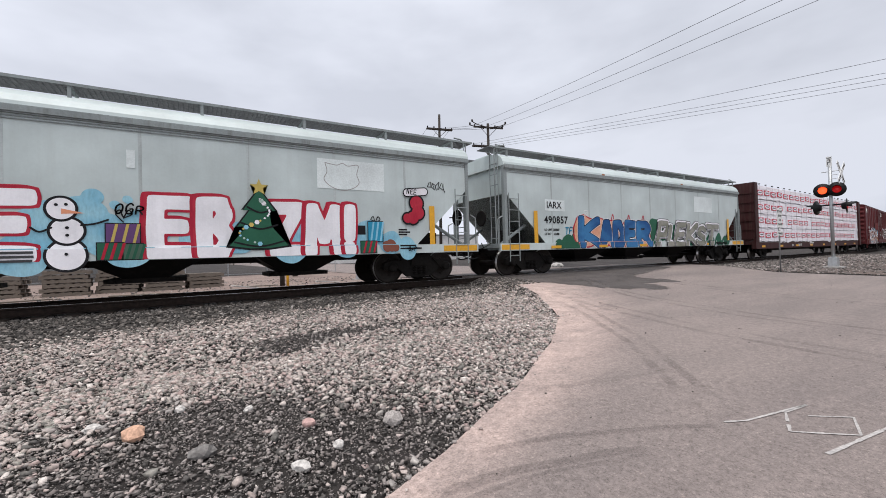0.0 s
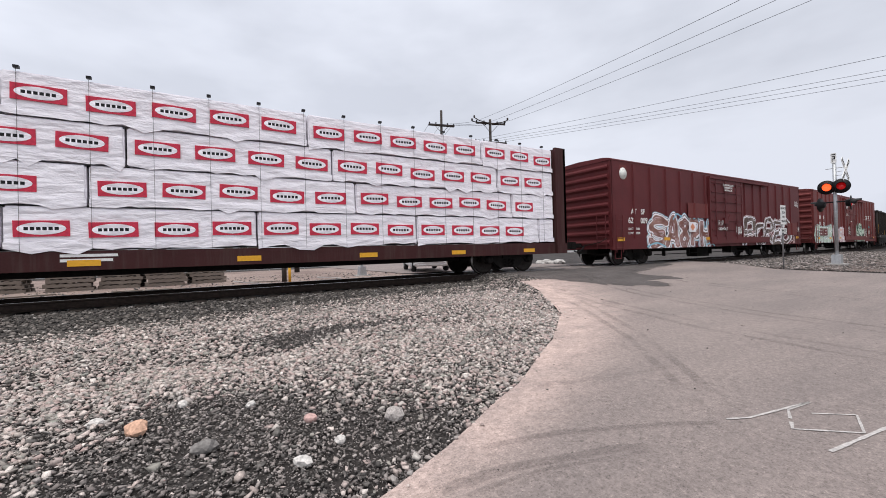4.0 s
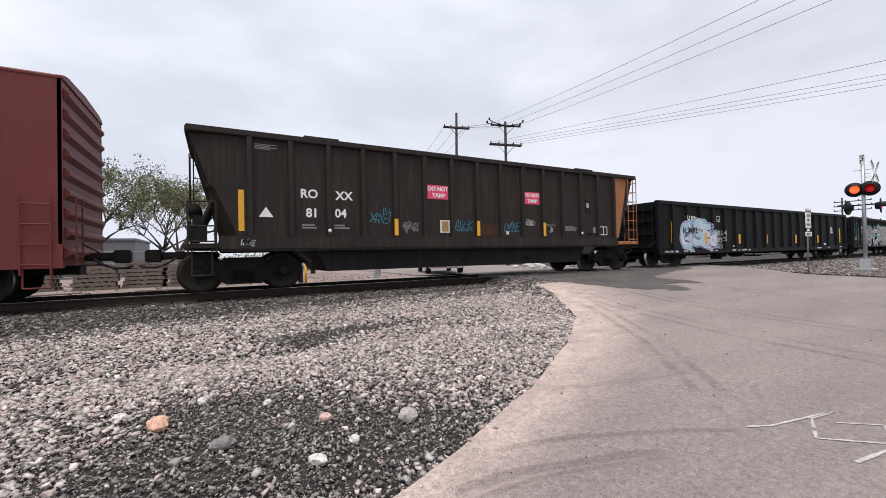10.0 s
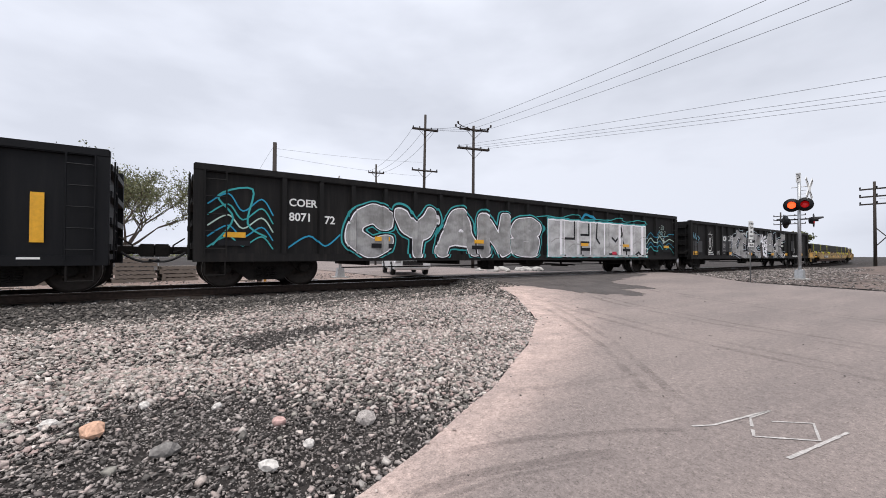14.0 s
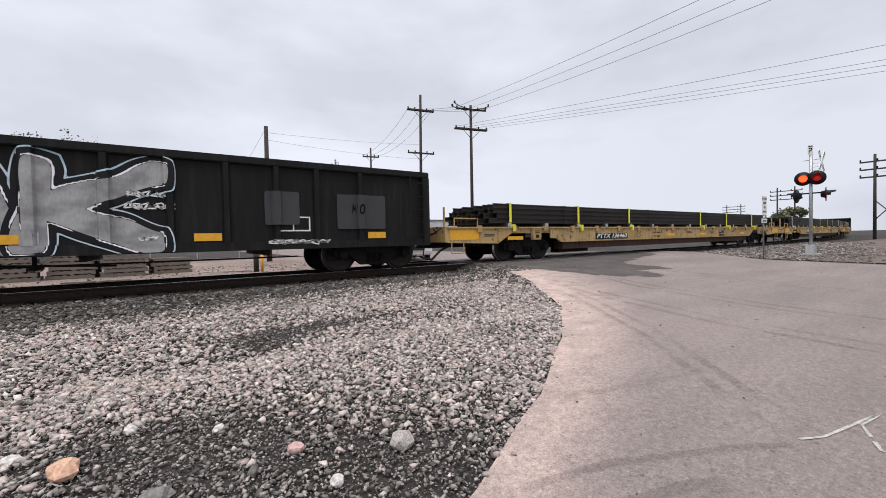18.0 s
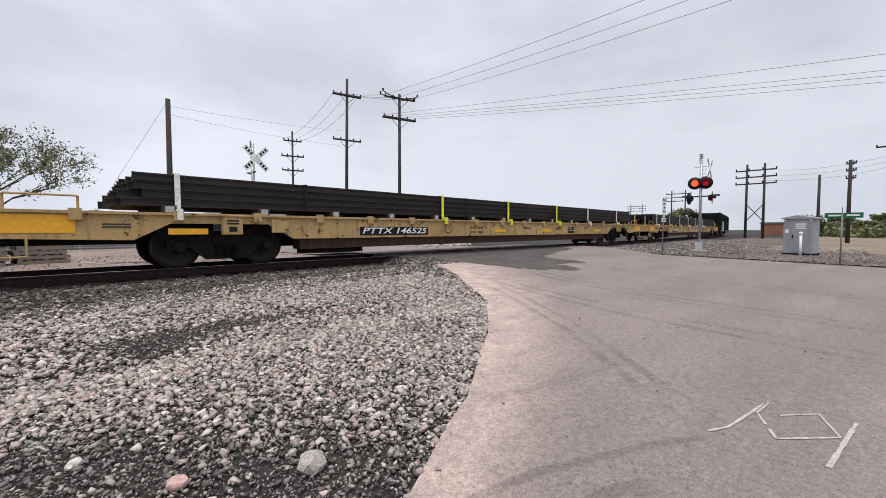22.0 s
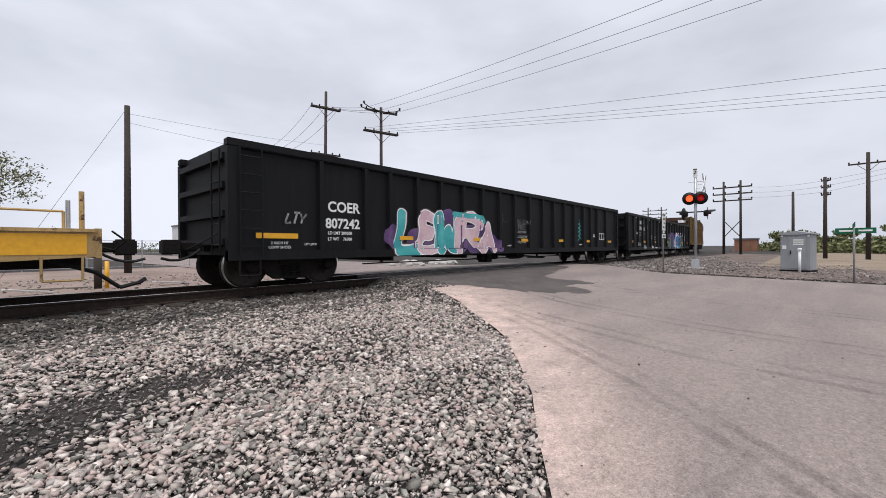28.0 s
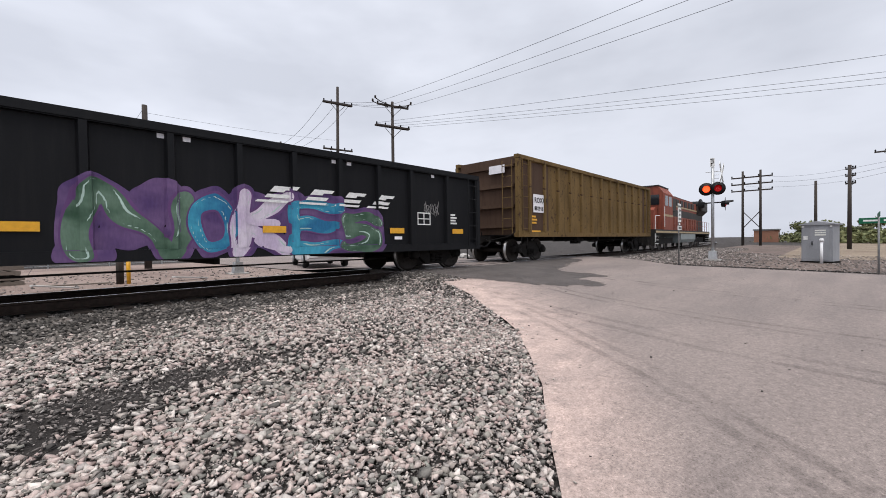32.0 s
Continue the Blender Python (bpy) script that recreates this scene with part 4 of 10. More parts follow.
def boxcar(s0, s1, top, sill, label, paint_mat, door_x, door_w, half=1.6, ribs_l=(), ribs_r=()):
    car = vehicle("boxcar", s0, s1, label)
    L = (s1 - s0) / 2
    y = half - 0.06
    part("side_wall", boxes((-L + 0.05, L - 0.05, -y, -y + 0.04, sill, top - 0.05)), paint_mat, car)
    part("side_wall", boxes((-L + 0.05, L - 0.05, y - 0.04, y, sill, top - 0.05)), paint_mat, car)
    bm = bmesh.new()
    prism(bm, [(-y - 0.012, top - 0.09), (-y - 0.012, top - 0.05), (-y + 0.06, top - 0.005), (-1.2, top + 0.05), (0, top + 0.10), (1.2, top + 0.05), (y - 0.06, top - 0.005), (y + 0.012, top - 0.05), (y + 0.012, top - 0.09)], -L + 0.03, L - 0.03, axis="x")
    part("roof", bm, paint_mat, car)
    rib = bpy.data.meshes.new("side_rib")
    bm = bmesh.new()
    prism(bm, [(-0.055, 0.0), (-0.03, -0.055), (0.03, -0.055), (0.055, 0.0)], sill + 0.28, top - 0.16, axis="z")
    bm.to_mesh(rib)
    bm.free()
    for x in list(ribs_l) + list(ribs_r):
        linked("side_rib", rib, paint_mat, car, at=pose(x, -y, 0))
        linked("side_rib", rib, paint_mat, car, at=pose(x, y, 0, 0, 0, 180))
    for s in (-1, 1):
        ya, yb = sorted((s * (y + 0.03), s * (y - 0.1)))
        part("side_sill", boxes((-L + 0.05, L - 0.05, ya, yb, sill - 0.14, sill + 0.32)), paint_mat, car)
    # the sliding door with its rails, bars and lock gear
    d0, d1, yd = door_x - door_w / 2, door_x + door_w / 2, -y - 0.09
    door = part("door", boxes((d0, d1, yd, -y, sill + 0.14, top - 0.28)), paint_mat, car)
    bm = bmesh.new()
    for k in range(7):
        z = sill + 0.2 + (top - 0.5 - sill - 0.2) * k / 6
        box(bm, d0 + 0.02, d1 - 0.02, yd - 0.035, yd, z, z + 0.05)
    part("door_ribs", bm, paint_mat, door)
    bm = bmesh.new()
    for u in (0.12, 0.42, 0.80):
        x = d0 + door_w * u
        rod(bm, (x, yd - 0.05, sill + 0.2), (x, yd - 0.05, top - 0.35), 0.02, n=6)
        for k in range(5):
            z = sill + 0.4 + (top - sill - 1.0) * k / 4
            box(bm, x - 0.06, x + 0.06, yd - 0.07, yd, z - 0.02, z + 0.02)
    box(bm, d0 + door_w * 0.36, d0 + door_w * 0.5, yd - 0.1, yd, sill + 1.0, sill + 1.3)
    rod(bm, (d0 + door_w * 0.42, yd - 0.09, sill + 1.1), (d0 + door_w * 0.42 + 0.3, yd - 0.09, sill + 1.45), 0.02, n=6)
    part("door_lock_gear", bm, paint_mat, door)
    xr = d1 + door_w + 0.1
    part("door_track", boxes((d0 - 0.15, xr, yd - 0.05, -y + 0.01, top - 0.30, top - 0.20)), paint_mat, car)
    part("door_track", boxes((d0 - 0.15, xr, yd - 0.05, -y + 0.01, sill + 0.0, sill + 0.32)), paint_mat, car)
    part("door_post", boxes((d0 - 0.14, d0 - 0.02, yd - 0.02, -y, sill + 0.1, top - 0.22)), paint_mat, car)
    part("door_post", boxes((d1 + 0.02, d1 + 0.14, yd - 0.02, -y, sill + 0.1, top - 0.22)), paint_mat, car)
    for d in (-1, 1):
        bm = bmesh.new()
        xa, xb = sorted((d * (L - 0.06), d * (L - 0.12)))
        box(bm, xa, xb, -y, y, sill - 0.1, top - 0.03)
        for k in range(9):
            z = sill + 0.15 + (top - sill - 0.5) * k / 8
            rib = bmesh.new()
            prism(rib, [(d * (L - 0.062), z - 0.12), (d * (L + 0.03), z - 0.03), (d * (L + 0.03), z + 0.03), (d * (L - 0.062), z + 0.12)], -y + 0.12, y - 0.12)
            part("end_corrugation", rib, paint_mat, car)
        part("end_wall", bm, paint_mat, car)
        ladder(car, d * (L - 0.42), -y - 0.07, sill - 0.25, sill + 1.25, paint_mat)
        ladder(car, d * (L + 0.10), -y + 0.4, sill - 0.1, sill + 1.25, paint_mat, along="y")
        bm = bmesh.new()
        x = d * (L - 0.42)
        pipe(bm, [(x - 0.2, -y + 0.02, sill - 0.12), (x - 0.2, -y + 0.02, sill - 0.5), (x + 0.2, -y + 0.02, sill - 0.5), (x + 0.2, -y + 0.02, sill - 0.12)], 0.018)
        part("stirrup", bm, paint_mat, car)
        coupler(car, d * (L + 0.15), d)
        truck(car, d * (L - 2.3))
    part("underframe", boxes((-L + 0.1, L - 0.1, -0.25, 0.25, sill - 0.3, sill), (-1.9, -0.7, -0.9, -0.4, sill - 0.62, sill - 0.2), (1.4, 2.1, -1.0, -0.6, sill - 0.5, sill - 0.1)), IRON, car)
    bm = bmesh.new()
    pipe(bm, [(-L + 3.6, -1.1, sill - 0.42), (L - 3.6, -1.1, sill - 0.42)], 0.018)
    for k in range(6):
        x = -L * 0.55 + 1.1 * L * k / 5
        box(bm, x - 0.025, x + 0.025, -1.2, -1.05, sill - 0.5, sill - 0.05)
    part("brake_rigging", bm, IRON, car)
    return car, L, -y


def covered_hopper(s0, s1, label):
    car = vehicle("covered_hopper_car", s0, s1, label)
    L = (s1 - s0) / 2
    half, sill, eave, top = 1.58, 0.86, 3.70, 4.14
    # body: side outline with cut-away ends, rolled sides
    side = [(-L + 0.1, eave), (-L + 0.1, 2.75), (-L + 1.9, 1.05), (L - 1.9, 1.05), (L - 0.1, 2.75), (L - 0.1, eave)]
    bm = bmesh.new()
    prism(bm, side, -half + 0.04, half - 0.04)
    part("body", bm, GREY_HOPPER, car)
    bm = bmesh.new()
    prism(bm, [(-half + 0.02, eave - 0.02), (-half + 0.04, eave + 0.10), (-half + 0.12, eave + 0.24), (-half + 0.32, top - 0.06), (-0.9, top), (0.9, top), (half - 0.32, top - 0.06), (half - 0.12, eave + 0.24), (half - 0.04, eave + 0.10), (half - 0.02, eave - 0.02)], -L, L, axis="x")
    part("roof", bm, GREY_HOPPER, car)
    for s in (-1, 1):
        ya, yb = sorted((s * (half + 0.03), s * (half - 0.08)))
        bm = boxes((-L, L, ya, yb, eave - 0.14, eave + 0.02))
        bmesh.ops.bevel(bm, geom=bm.edges[:], offset=0.03, segments=2, affect="EDGES")
        part("top_chord", bm, GREY_END, car)
        part("side_sill", boxes((-L - 0.25, L + 0.25, ya, yb, sill, sill + 0.24)), GREY_HOPPER, car)
        for i in range(7):
            x = -L + 2.2 + (2 * L - 4.4) * i / 6
            part("seam", boxes((x - 0.03, x + 0.03, *sorted((s * (half - 0.045), s * (half - 0.036))), 1.08, eave - 0.1)), GREY_SEAM, car)
    for s in (-1, 1):
        bm = bmesh.new()
        for z in (eave - 0.24, eave - 0.19):
            box(bm, -L + 0.12, L - 0.12, *sorted((s * (half - 0.02), s * (half - 0.07))), z, z + 0.022)
        part("eave_ridge", bm, GREY_END, car)
    # grating walkways on the roof, outlined by a thin angle iron
    for s in (-1, 1):
        bm = bmesh.new()
        y0, y1, zb = s * 0.62, s * 1.30, top + 0.16
        for j in range(15):
            y = y0 + (y1 - y0) * j / 14
            box(bm, -L - 0.35, L + 0.35, y - 0.005, y + 0.005, zb, zb + 0.03)
        for k in range(181):
            x = -L - 0.35 + (2 * L + 0.7) * k / 180
            box(bm, x - 0.006, x + 0.006, *sorted((y0, y1)), zb + 0.004, zb + 0.026)
        board = part("running_board", bm, WALKWAY, car, "dark grating walkway")
        ye = sorted((y1, y1 + s * 0.02))
        part("board_edge", boxes((-L - 0.35, L + 0.35, *ye, zb - 0.01, zb + 0.045)), GREY_END, board)
        for k in range(8):
            x = -L + 0.4 + (2 * L - 0.8) * k / 7
            bm = boxes((x - 0.03, x + 0.03, *sorted((s * 1.30, s * 1.25)), top - 0.14, zb), (x - 0.025, x + 0.025, *sorted((s * 1.28, s * 0.62)), zb - 0.05, zb - 0.002))
            part("walkway_bracket", bm, GREY_END, car)
    for k in range(4):
        x = -L + 2.1 + (2 * L - 4.2) * k / 3
        bm = boxes((x - 1.75, x + 1.75, -0.36, 0.36, top - 0.02, top + 0.12), (x - 1.8, x + 1.8, -0.39, 0.39, top + 0.12, top + 0.15))
        part("roof_hatch", bm, GREY_HOPPER, car)
    # three discharge bays
    for k in (-1, 0, 1):
        x = k * L * 0.40
        bm = bmesh.new()
        lo = [bm.verts.new((x + a, b, 0.42)) for a, b in ((-0.35, -0.5), (0.35, -0.5), (0.35, 0.5), (-0.35, 0.5))]
        hi = [bm.verts.new((x + a, b, 1.1)) for a, b in ((-1.5, -1.35), (1.5, -1.35), (1.5, 1.35), (-1.5, 1.35))]
        bm.faces.new(lo[::-1])
        bm.faces.new(hi)
        for i in range(4):
            bm.faces.new((lo[i], lo[(i + 1) % 4], hi[(i + 1) % 4], hi[i]))
        bay = part("discharge_bay", bm, GON_WORN, car)
        bm = boxes((x - 0.75, x + 0.75, -0.6, 0.6, 0.36, 0.46))
        rod(bm, (x - 0.6, -0.75, 0.42), (x - 0.6, 0.75, 0.42), 0.06, n=8)
        rod(bm, (x + 0.6, -0.75, 0.42), (x + 0.6, 0.75, 0.42), 0.04, n=8)
        part("outlet_gate", bm, IRON, bay)
    for d in (-1, 1):
        # open end: slope sheet, end posts, platform, ladders
        bm = bmesh.new()
        prism(bm, [(d * (L - 0.1), 2.75), (d * (L - 1.9), 1.05), (d * (L - 1.94), 1.09), (d * (L - 0.16), 2.78)], -half + 0.08, half - 0.08)
        part("slope_sheet", bm, GON_WORN, car)
        bm = boxes((*sorted((d * (L - 0.02), d * (L - 0.14))), -half + 0.03, -half + 0.17, 1.1, eave), (*sorted((d * (L - 0.02), d * (L - 0.14))), half - 0.17, half - 0.03, 1.1, eave),
                   (*sorted((d * (L - 0.25), d * (L + 0.3))), -half, half, sill + 0.1, sill + 0.24))
        rod(bm, (d * (L - 0.1), -half + 0.35, 1.1), (d * (L - 1.2), -half + 0.35, 1.75), 0.05, n=6)
        rod(bm, (d * (L - 0.1), half - 0.35, 1.1), (d * (L - 1.2), half - 0.35, 1.75), 0.05, n=6)
        part("end_frame", bm, GREY_END, car)
        ladder(car, d * (L + 0.02), -half + 0.5, 1.1, top + 0.2, GREY_END, along="y")
        ladder(car, d * (L - 0.35), -half - 0.04, sill - 0.35, sill + 1.9, GREY_END)
        bm = bmesh.new()
        pipe(bm, [(d * (L + 0.12), -1.25, 1.1), (d * (L + 0.12), -1.25, top + 0.1), (d * (L - 0.05), -1.25, top + 0.26), (d * (L - 0.3), -1.25, top + 0.28)], 0.022)
        part("grab_rail", bm, GREY_END, car)
        for yy in (-1.5, 1.5):
            bm = bmesh.new()
            pipe(bm, [(d * (L + 0.25), yy, sill + 0.2), (d * (L + 0.25), yy, 1.9), (d * (L + 0.05), yy, 2.0)], 0.02)
            part("grab_rail", bm, GREY_END, car)
        bar(car, "reflector", *sorted((d * (L - 1.45), d * (L - 1.28))), sill + 0.24, sill + 1.35, -half - 0.002, REFLECT, "yellow vertical reflector strip")
        bar(car, "sill_reflector", *sorted((d * (L - 1.0), d * (L + 0.2))), sill + 0.03, sill + 0.2, -half - 0.034, REFLECT, "yellow painted sill end")
        coupler(car, d * (L + 0.45), d)
        truck(car, d * (L - 1.55))
    part("brake_cylinder", boxes((L - 1.6, L - 0.6, -0.5, 0.3, 1.15, 1.5)), IRON, car)
    part("air_tank", boxes((-L + 0.7, -L + 1.3, -0.9, -0.2, 1.1, 1.6)), IRON, car)
    for d in (-1, 1):
        bm = bmesh.new()
        turned(bm, [(0.22, -0.02), (0.26, -0.025), (0.28, 0.0), (0.26, 0.025), (0.22, 0.02)], (d * (L + 0.2), -0.55, 2.0), axis="x", n=18)
        for k in range(3):
            a = k * 2.094
            rod(bm, (d * (L + 0.2), -0.55, 2.0), (d * (L + 0.2), -0.55 + 0.24 * math.cos(a), 2.0 + 0.24 * math.sin(a)), 0.015, n=5)
        rod(bm, (d * (L + 0.2), -0.55, 2.0), (d * (L - 0.1), -0.55, 2.0), 0.02, n=6)
        part("brake_wheel", bm, IRON, car)
    part("centre_sill", boxes((-L, L, -0.22, 0.22, 0.72, 0.9)), IRON, car)
    return car, L, -half


def flatcar(s0, s1, label, load0, load1, straps, strap_mats, name="flat_car"):
    car = vehicle(name, s0, s1, label)
    L = (s1 - s0) / 2
    half, deck, sill = 1.42, 1.13, 0.62
    for s in (-1, 1):
        ya, yb = sorted((s * half, s * (half - 0.09)))
        bm = bmesh.new()
        prism(bm, [(-L, deck), (-L, sill + 0.06), (-L + 2.0, sill), (-L + 2.6, sill + 0.32), (-L + 4.5, sill + 0.32), (-L + 5.1, sill - 0.02), (L - 5.1, sill - 0.02),
                   (L - 4.5, sill + 0.32), (L - 2.6, sill + 0.32), (L - 2.0, sill), (L, sill + 0.1), (L, deck)], ya, yb)
        part("side_sill", bm, FLAT_YELLOW, car)
        ya, yb = sorted((s * (half - 0.1), s * (half - 0.5)))
        part("lower_sill", boxes((-L + 5.3, L - 5.3, ya, yb, sill - 0.28, sill)), FLAT_SILL, car)
        ya, yb = sorted((s * (half + 0.05), s * (half - 0.1)))
        part("deck_edge", boxes((-L, L, ya, yb, deck - 0.03, deck + 0.02)), FLAT_YELLOW, car)
        pocket = bpy.data.meshes.new("stake_pocket")
        bm = boxes((-0.09, 0.09, -0.06, 0.0, deck - 0.14, deck + 0.06))
        bm.to_mesh(pocket)
        bm.free()
        for k in range(18):
            linked("stake_pocket", pocket, FLAT_YELLOW, car, at=pose(-L + 1.2 + (2 * L - 2.4) * k / 17, s * half, 0, 0, 0, 0 if s < 0 else 180))
    part("deck", boxes((-L, L, -half + 0.05, half - 0.05, deck - 0.06, deck)), FLAT_YELLOW, car)
    part("centre_sill", boxes((-L, L, -0.35, 0.35, sill - 0.1, deck - 0.05)), IRON, car)
    for d in (-1, 1):
        part("end_sill", boxes((*sorted((d * L, d * (L + 0.08))), -half, half, sill + 0.08, deck + 0.03)), FLAT_YELLOW, car)
        coupler(car, d * (L + 0.15), d)
        truck(car, d * (L - 3.7))
        bar(car, "reflector", *sorted((d * (L - 0.1), d * (L - 1.2))), sill + 0.14, deck - 0.06, -half - 0.003, REFLECT, "yellow reflective panel at the sill's end")
        bm = bmesh.new()
        pipe(bm, [(d * (L - 0.15), -half, sill + 0.1), (d * (L - 0.15), -half, sill - 0.25), (d * (L - 0.6), -half, sill - 0.25), (d * (L - 0.6), -half, sill + 0.1)], 0.018)
        part("stirrup", bm, FLAT_YELLOW, car)
        # the box over the truck, with its dark stencil, and the brake staff at the end
        x = d * (L - 3.7)
        bm = boxes((x - 0.2, x + 0.2, -half - 0.13, -half, deck - 0.42, deck - 0.04), (x - 0.23, x + 0.23, -half - 0.15, -half, deck - 0.04, deck))
        bmesh.ops.bevel(bm, geom=bm.edges[:], offset=0.008, segments=1, affect="EDGES")
        tool = part("placard_box", bm, FLAT_YELLOW, car, "small yellow steel box over the truck")
        part("stencil", boxes((x - 0.12, x + 0.12, -half - 0.136, -half - 0.131, deck - 0.14, deck - 0.11), (x - 0.12, x + 0.12, -half - 0.136, -half - 0.131, deck - 0.2, deck - 0.17), (x - 0.08, x + 0.08, -half - 0.136, -half - 0.131, deck - 0.36, deck - 0.25)), SIGNAL_BLACK, tool)
        for yy in (-1.1, 0.6):
            bm = bmesh.new()
            pipe(bm, [(d * (L - 0.12), yy, deck), (d * (L - 0.12), yy, deck + 0.62)], 0.035)
            part("end_stake", bm, FLAT_YELLOW if yy < 0 else GALV, car)
        bm = bmesh.new()
        pipe(bm, [(d * (L - 0.35), -1.3, deck), (d * (L - 0.35), -1.3, deck + 0.28), (d * (L - 1.25), -1.3, deck + 0.28), (d * (L - 1.25), -1.3, deck)], 0.02)
        part("grab_iron", bm, FLAT_YELLOW, car)
        bm = bmesh.new()
        pipe(bm, [(d * (L - 0.5), -1.1, sill + 0.05), (d * (L + 0.05), -1.12, sill - 0.16), (d * (L + 0.35), -1.1, sill - 0.42), (d * (L + 0.62), -1.05, sill - 0.36), (d * (L + 0.72), -1.0, sill - 0.3)], 0.035)
        part("brake_hose", bm, SIGNAL_BLACK, car)
        part("brake_beam", boxes((*sorted((d * (L - 5.6), d * (L - 7.4))), -0.9, -0.5, sill - 0.42, sill - 0.2)), IRON, car)
    # lashing rings under the deck edge
    ring = bpy.data.meshes.new("lashing_ring")
    bm = bmesh.new()
    pipe(bm, [(0, -0.065, -0.03), (-0.045, -0.07, -0.12), (0.045, -0.07, -0.12), (0, -0.065, -0.03)], 0.008, 5)
    bm.to_mesh(ring)
    bm.free()
    for k in range(22):
        linked("lashing_ring", ring, POST_STEEL, car, at=pose(-L + 1.9 + (2 * L - 3.8) * k / 21, -half, deck - 0.02))
    # the load: new rails in stacked layers on cross timbers
    z = deck + 0.15
    timber = bpy.data.meshes.new("cross_timber")
    bm = boxes((-0.09, 0.09, -1.3, 1.3, deck, z), (-0.12, 0.12, -1.36, -1.24, deck, z + 0.02), (-0.12, 0.12, 1.24, 1.36, deck, z + 0.02))
    bm.to_mesh(timber)
    bm.free()
    cap = bpy.data.meshes.new("end_cap")
    bm = boxes((-0.075, 0.075, -1.375, -1.361, deck + 0.03, z))
    bm.to_mesh(cap)
    bm.free()
    for k in range(14):
        tm = linked("cross_timber", timber, POLE_WOOD, car, at=pose(load0 + 0.5 + (load1 - load0 - 1.0) * k / 13, 0, 0))
        linked("end_cap", cap, GALV, tm)
    steel = bpy.data.meshes.new("steel_rail")
    bm = boxes((load0, load1, -0.072, 0.072, 0, 0.016), (load0, load1, -0.012, 0.012, 0.016, 0.125), (load0, load1, -0.037, 0.037, 0.125, 0.158))
    bm.to_mesh(steel)
    bm.free()
    for j in range(4):
        for i in range(13):
            dx = 0.2 * math.sin(i * 2.3 + j * 1.7) + 0.12 * (j - 2)
            linked("steel_rail", steel, LOAD_RAIL, car, at=pose(dx, -1.2 + 0.2 * i, z + j * 0.162))
    for x, mi in zip(straps, strap_mats):
        bm = boxes((x - 0.05, x + 0.05, -1.31, -1.30, deck + 0.1, z + 0.655), (x - 0.05, x + 0.05, -1.31, 1.31, z + 0.656, z + 0.664), (x - 0.05, x + 0.05, 1.30, 1.31, deck + 0.1, z + 0.655))
        box(bm, x - 0.05, x + 0.05, -half - 0.07, -1.30, deck - 0.12, deck + 0.1)
        part("strap", bm, mi, car, "ratchet strap over the load")
    for k in range(4):
        x = load0 + 3.4 + (load1 - load0 - 6.8) * k / 3
        bm = boxes((x - 0.025, x + 0.025, -1.29, -1.282, z - 0.02, z + 0.652), (x - 0.025, x + 0.025, -1.29, 1.29, z + 0.652, z + 0.657))
        part("steel_band", bm, SIGNAL_BLACK, car)
    return car, L, -half


# ---- the train, front to back ----
hopper_a = covered_hopper(-9.0, 7.35, "grey covered hopper car with tall painted letters along its lower side")
hopper_b = covered_hopper(8.75, 25.2, "grey covered hopper car with blue and silver painted letters")


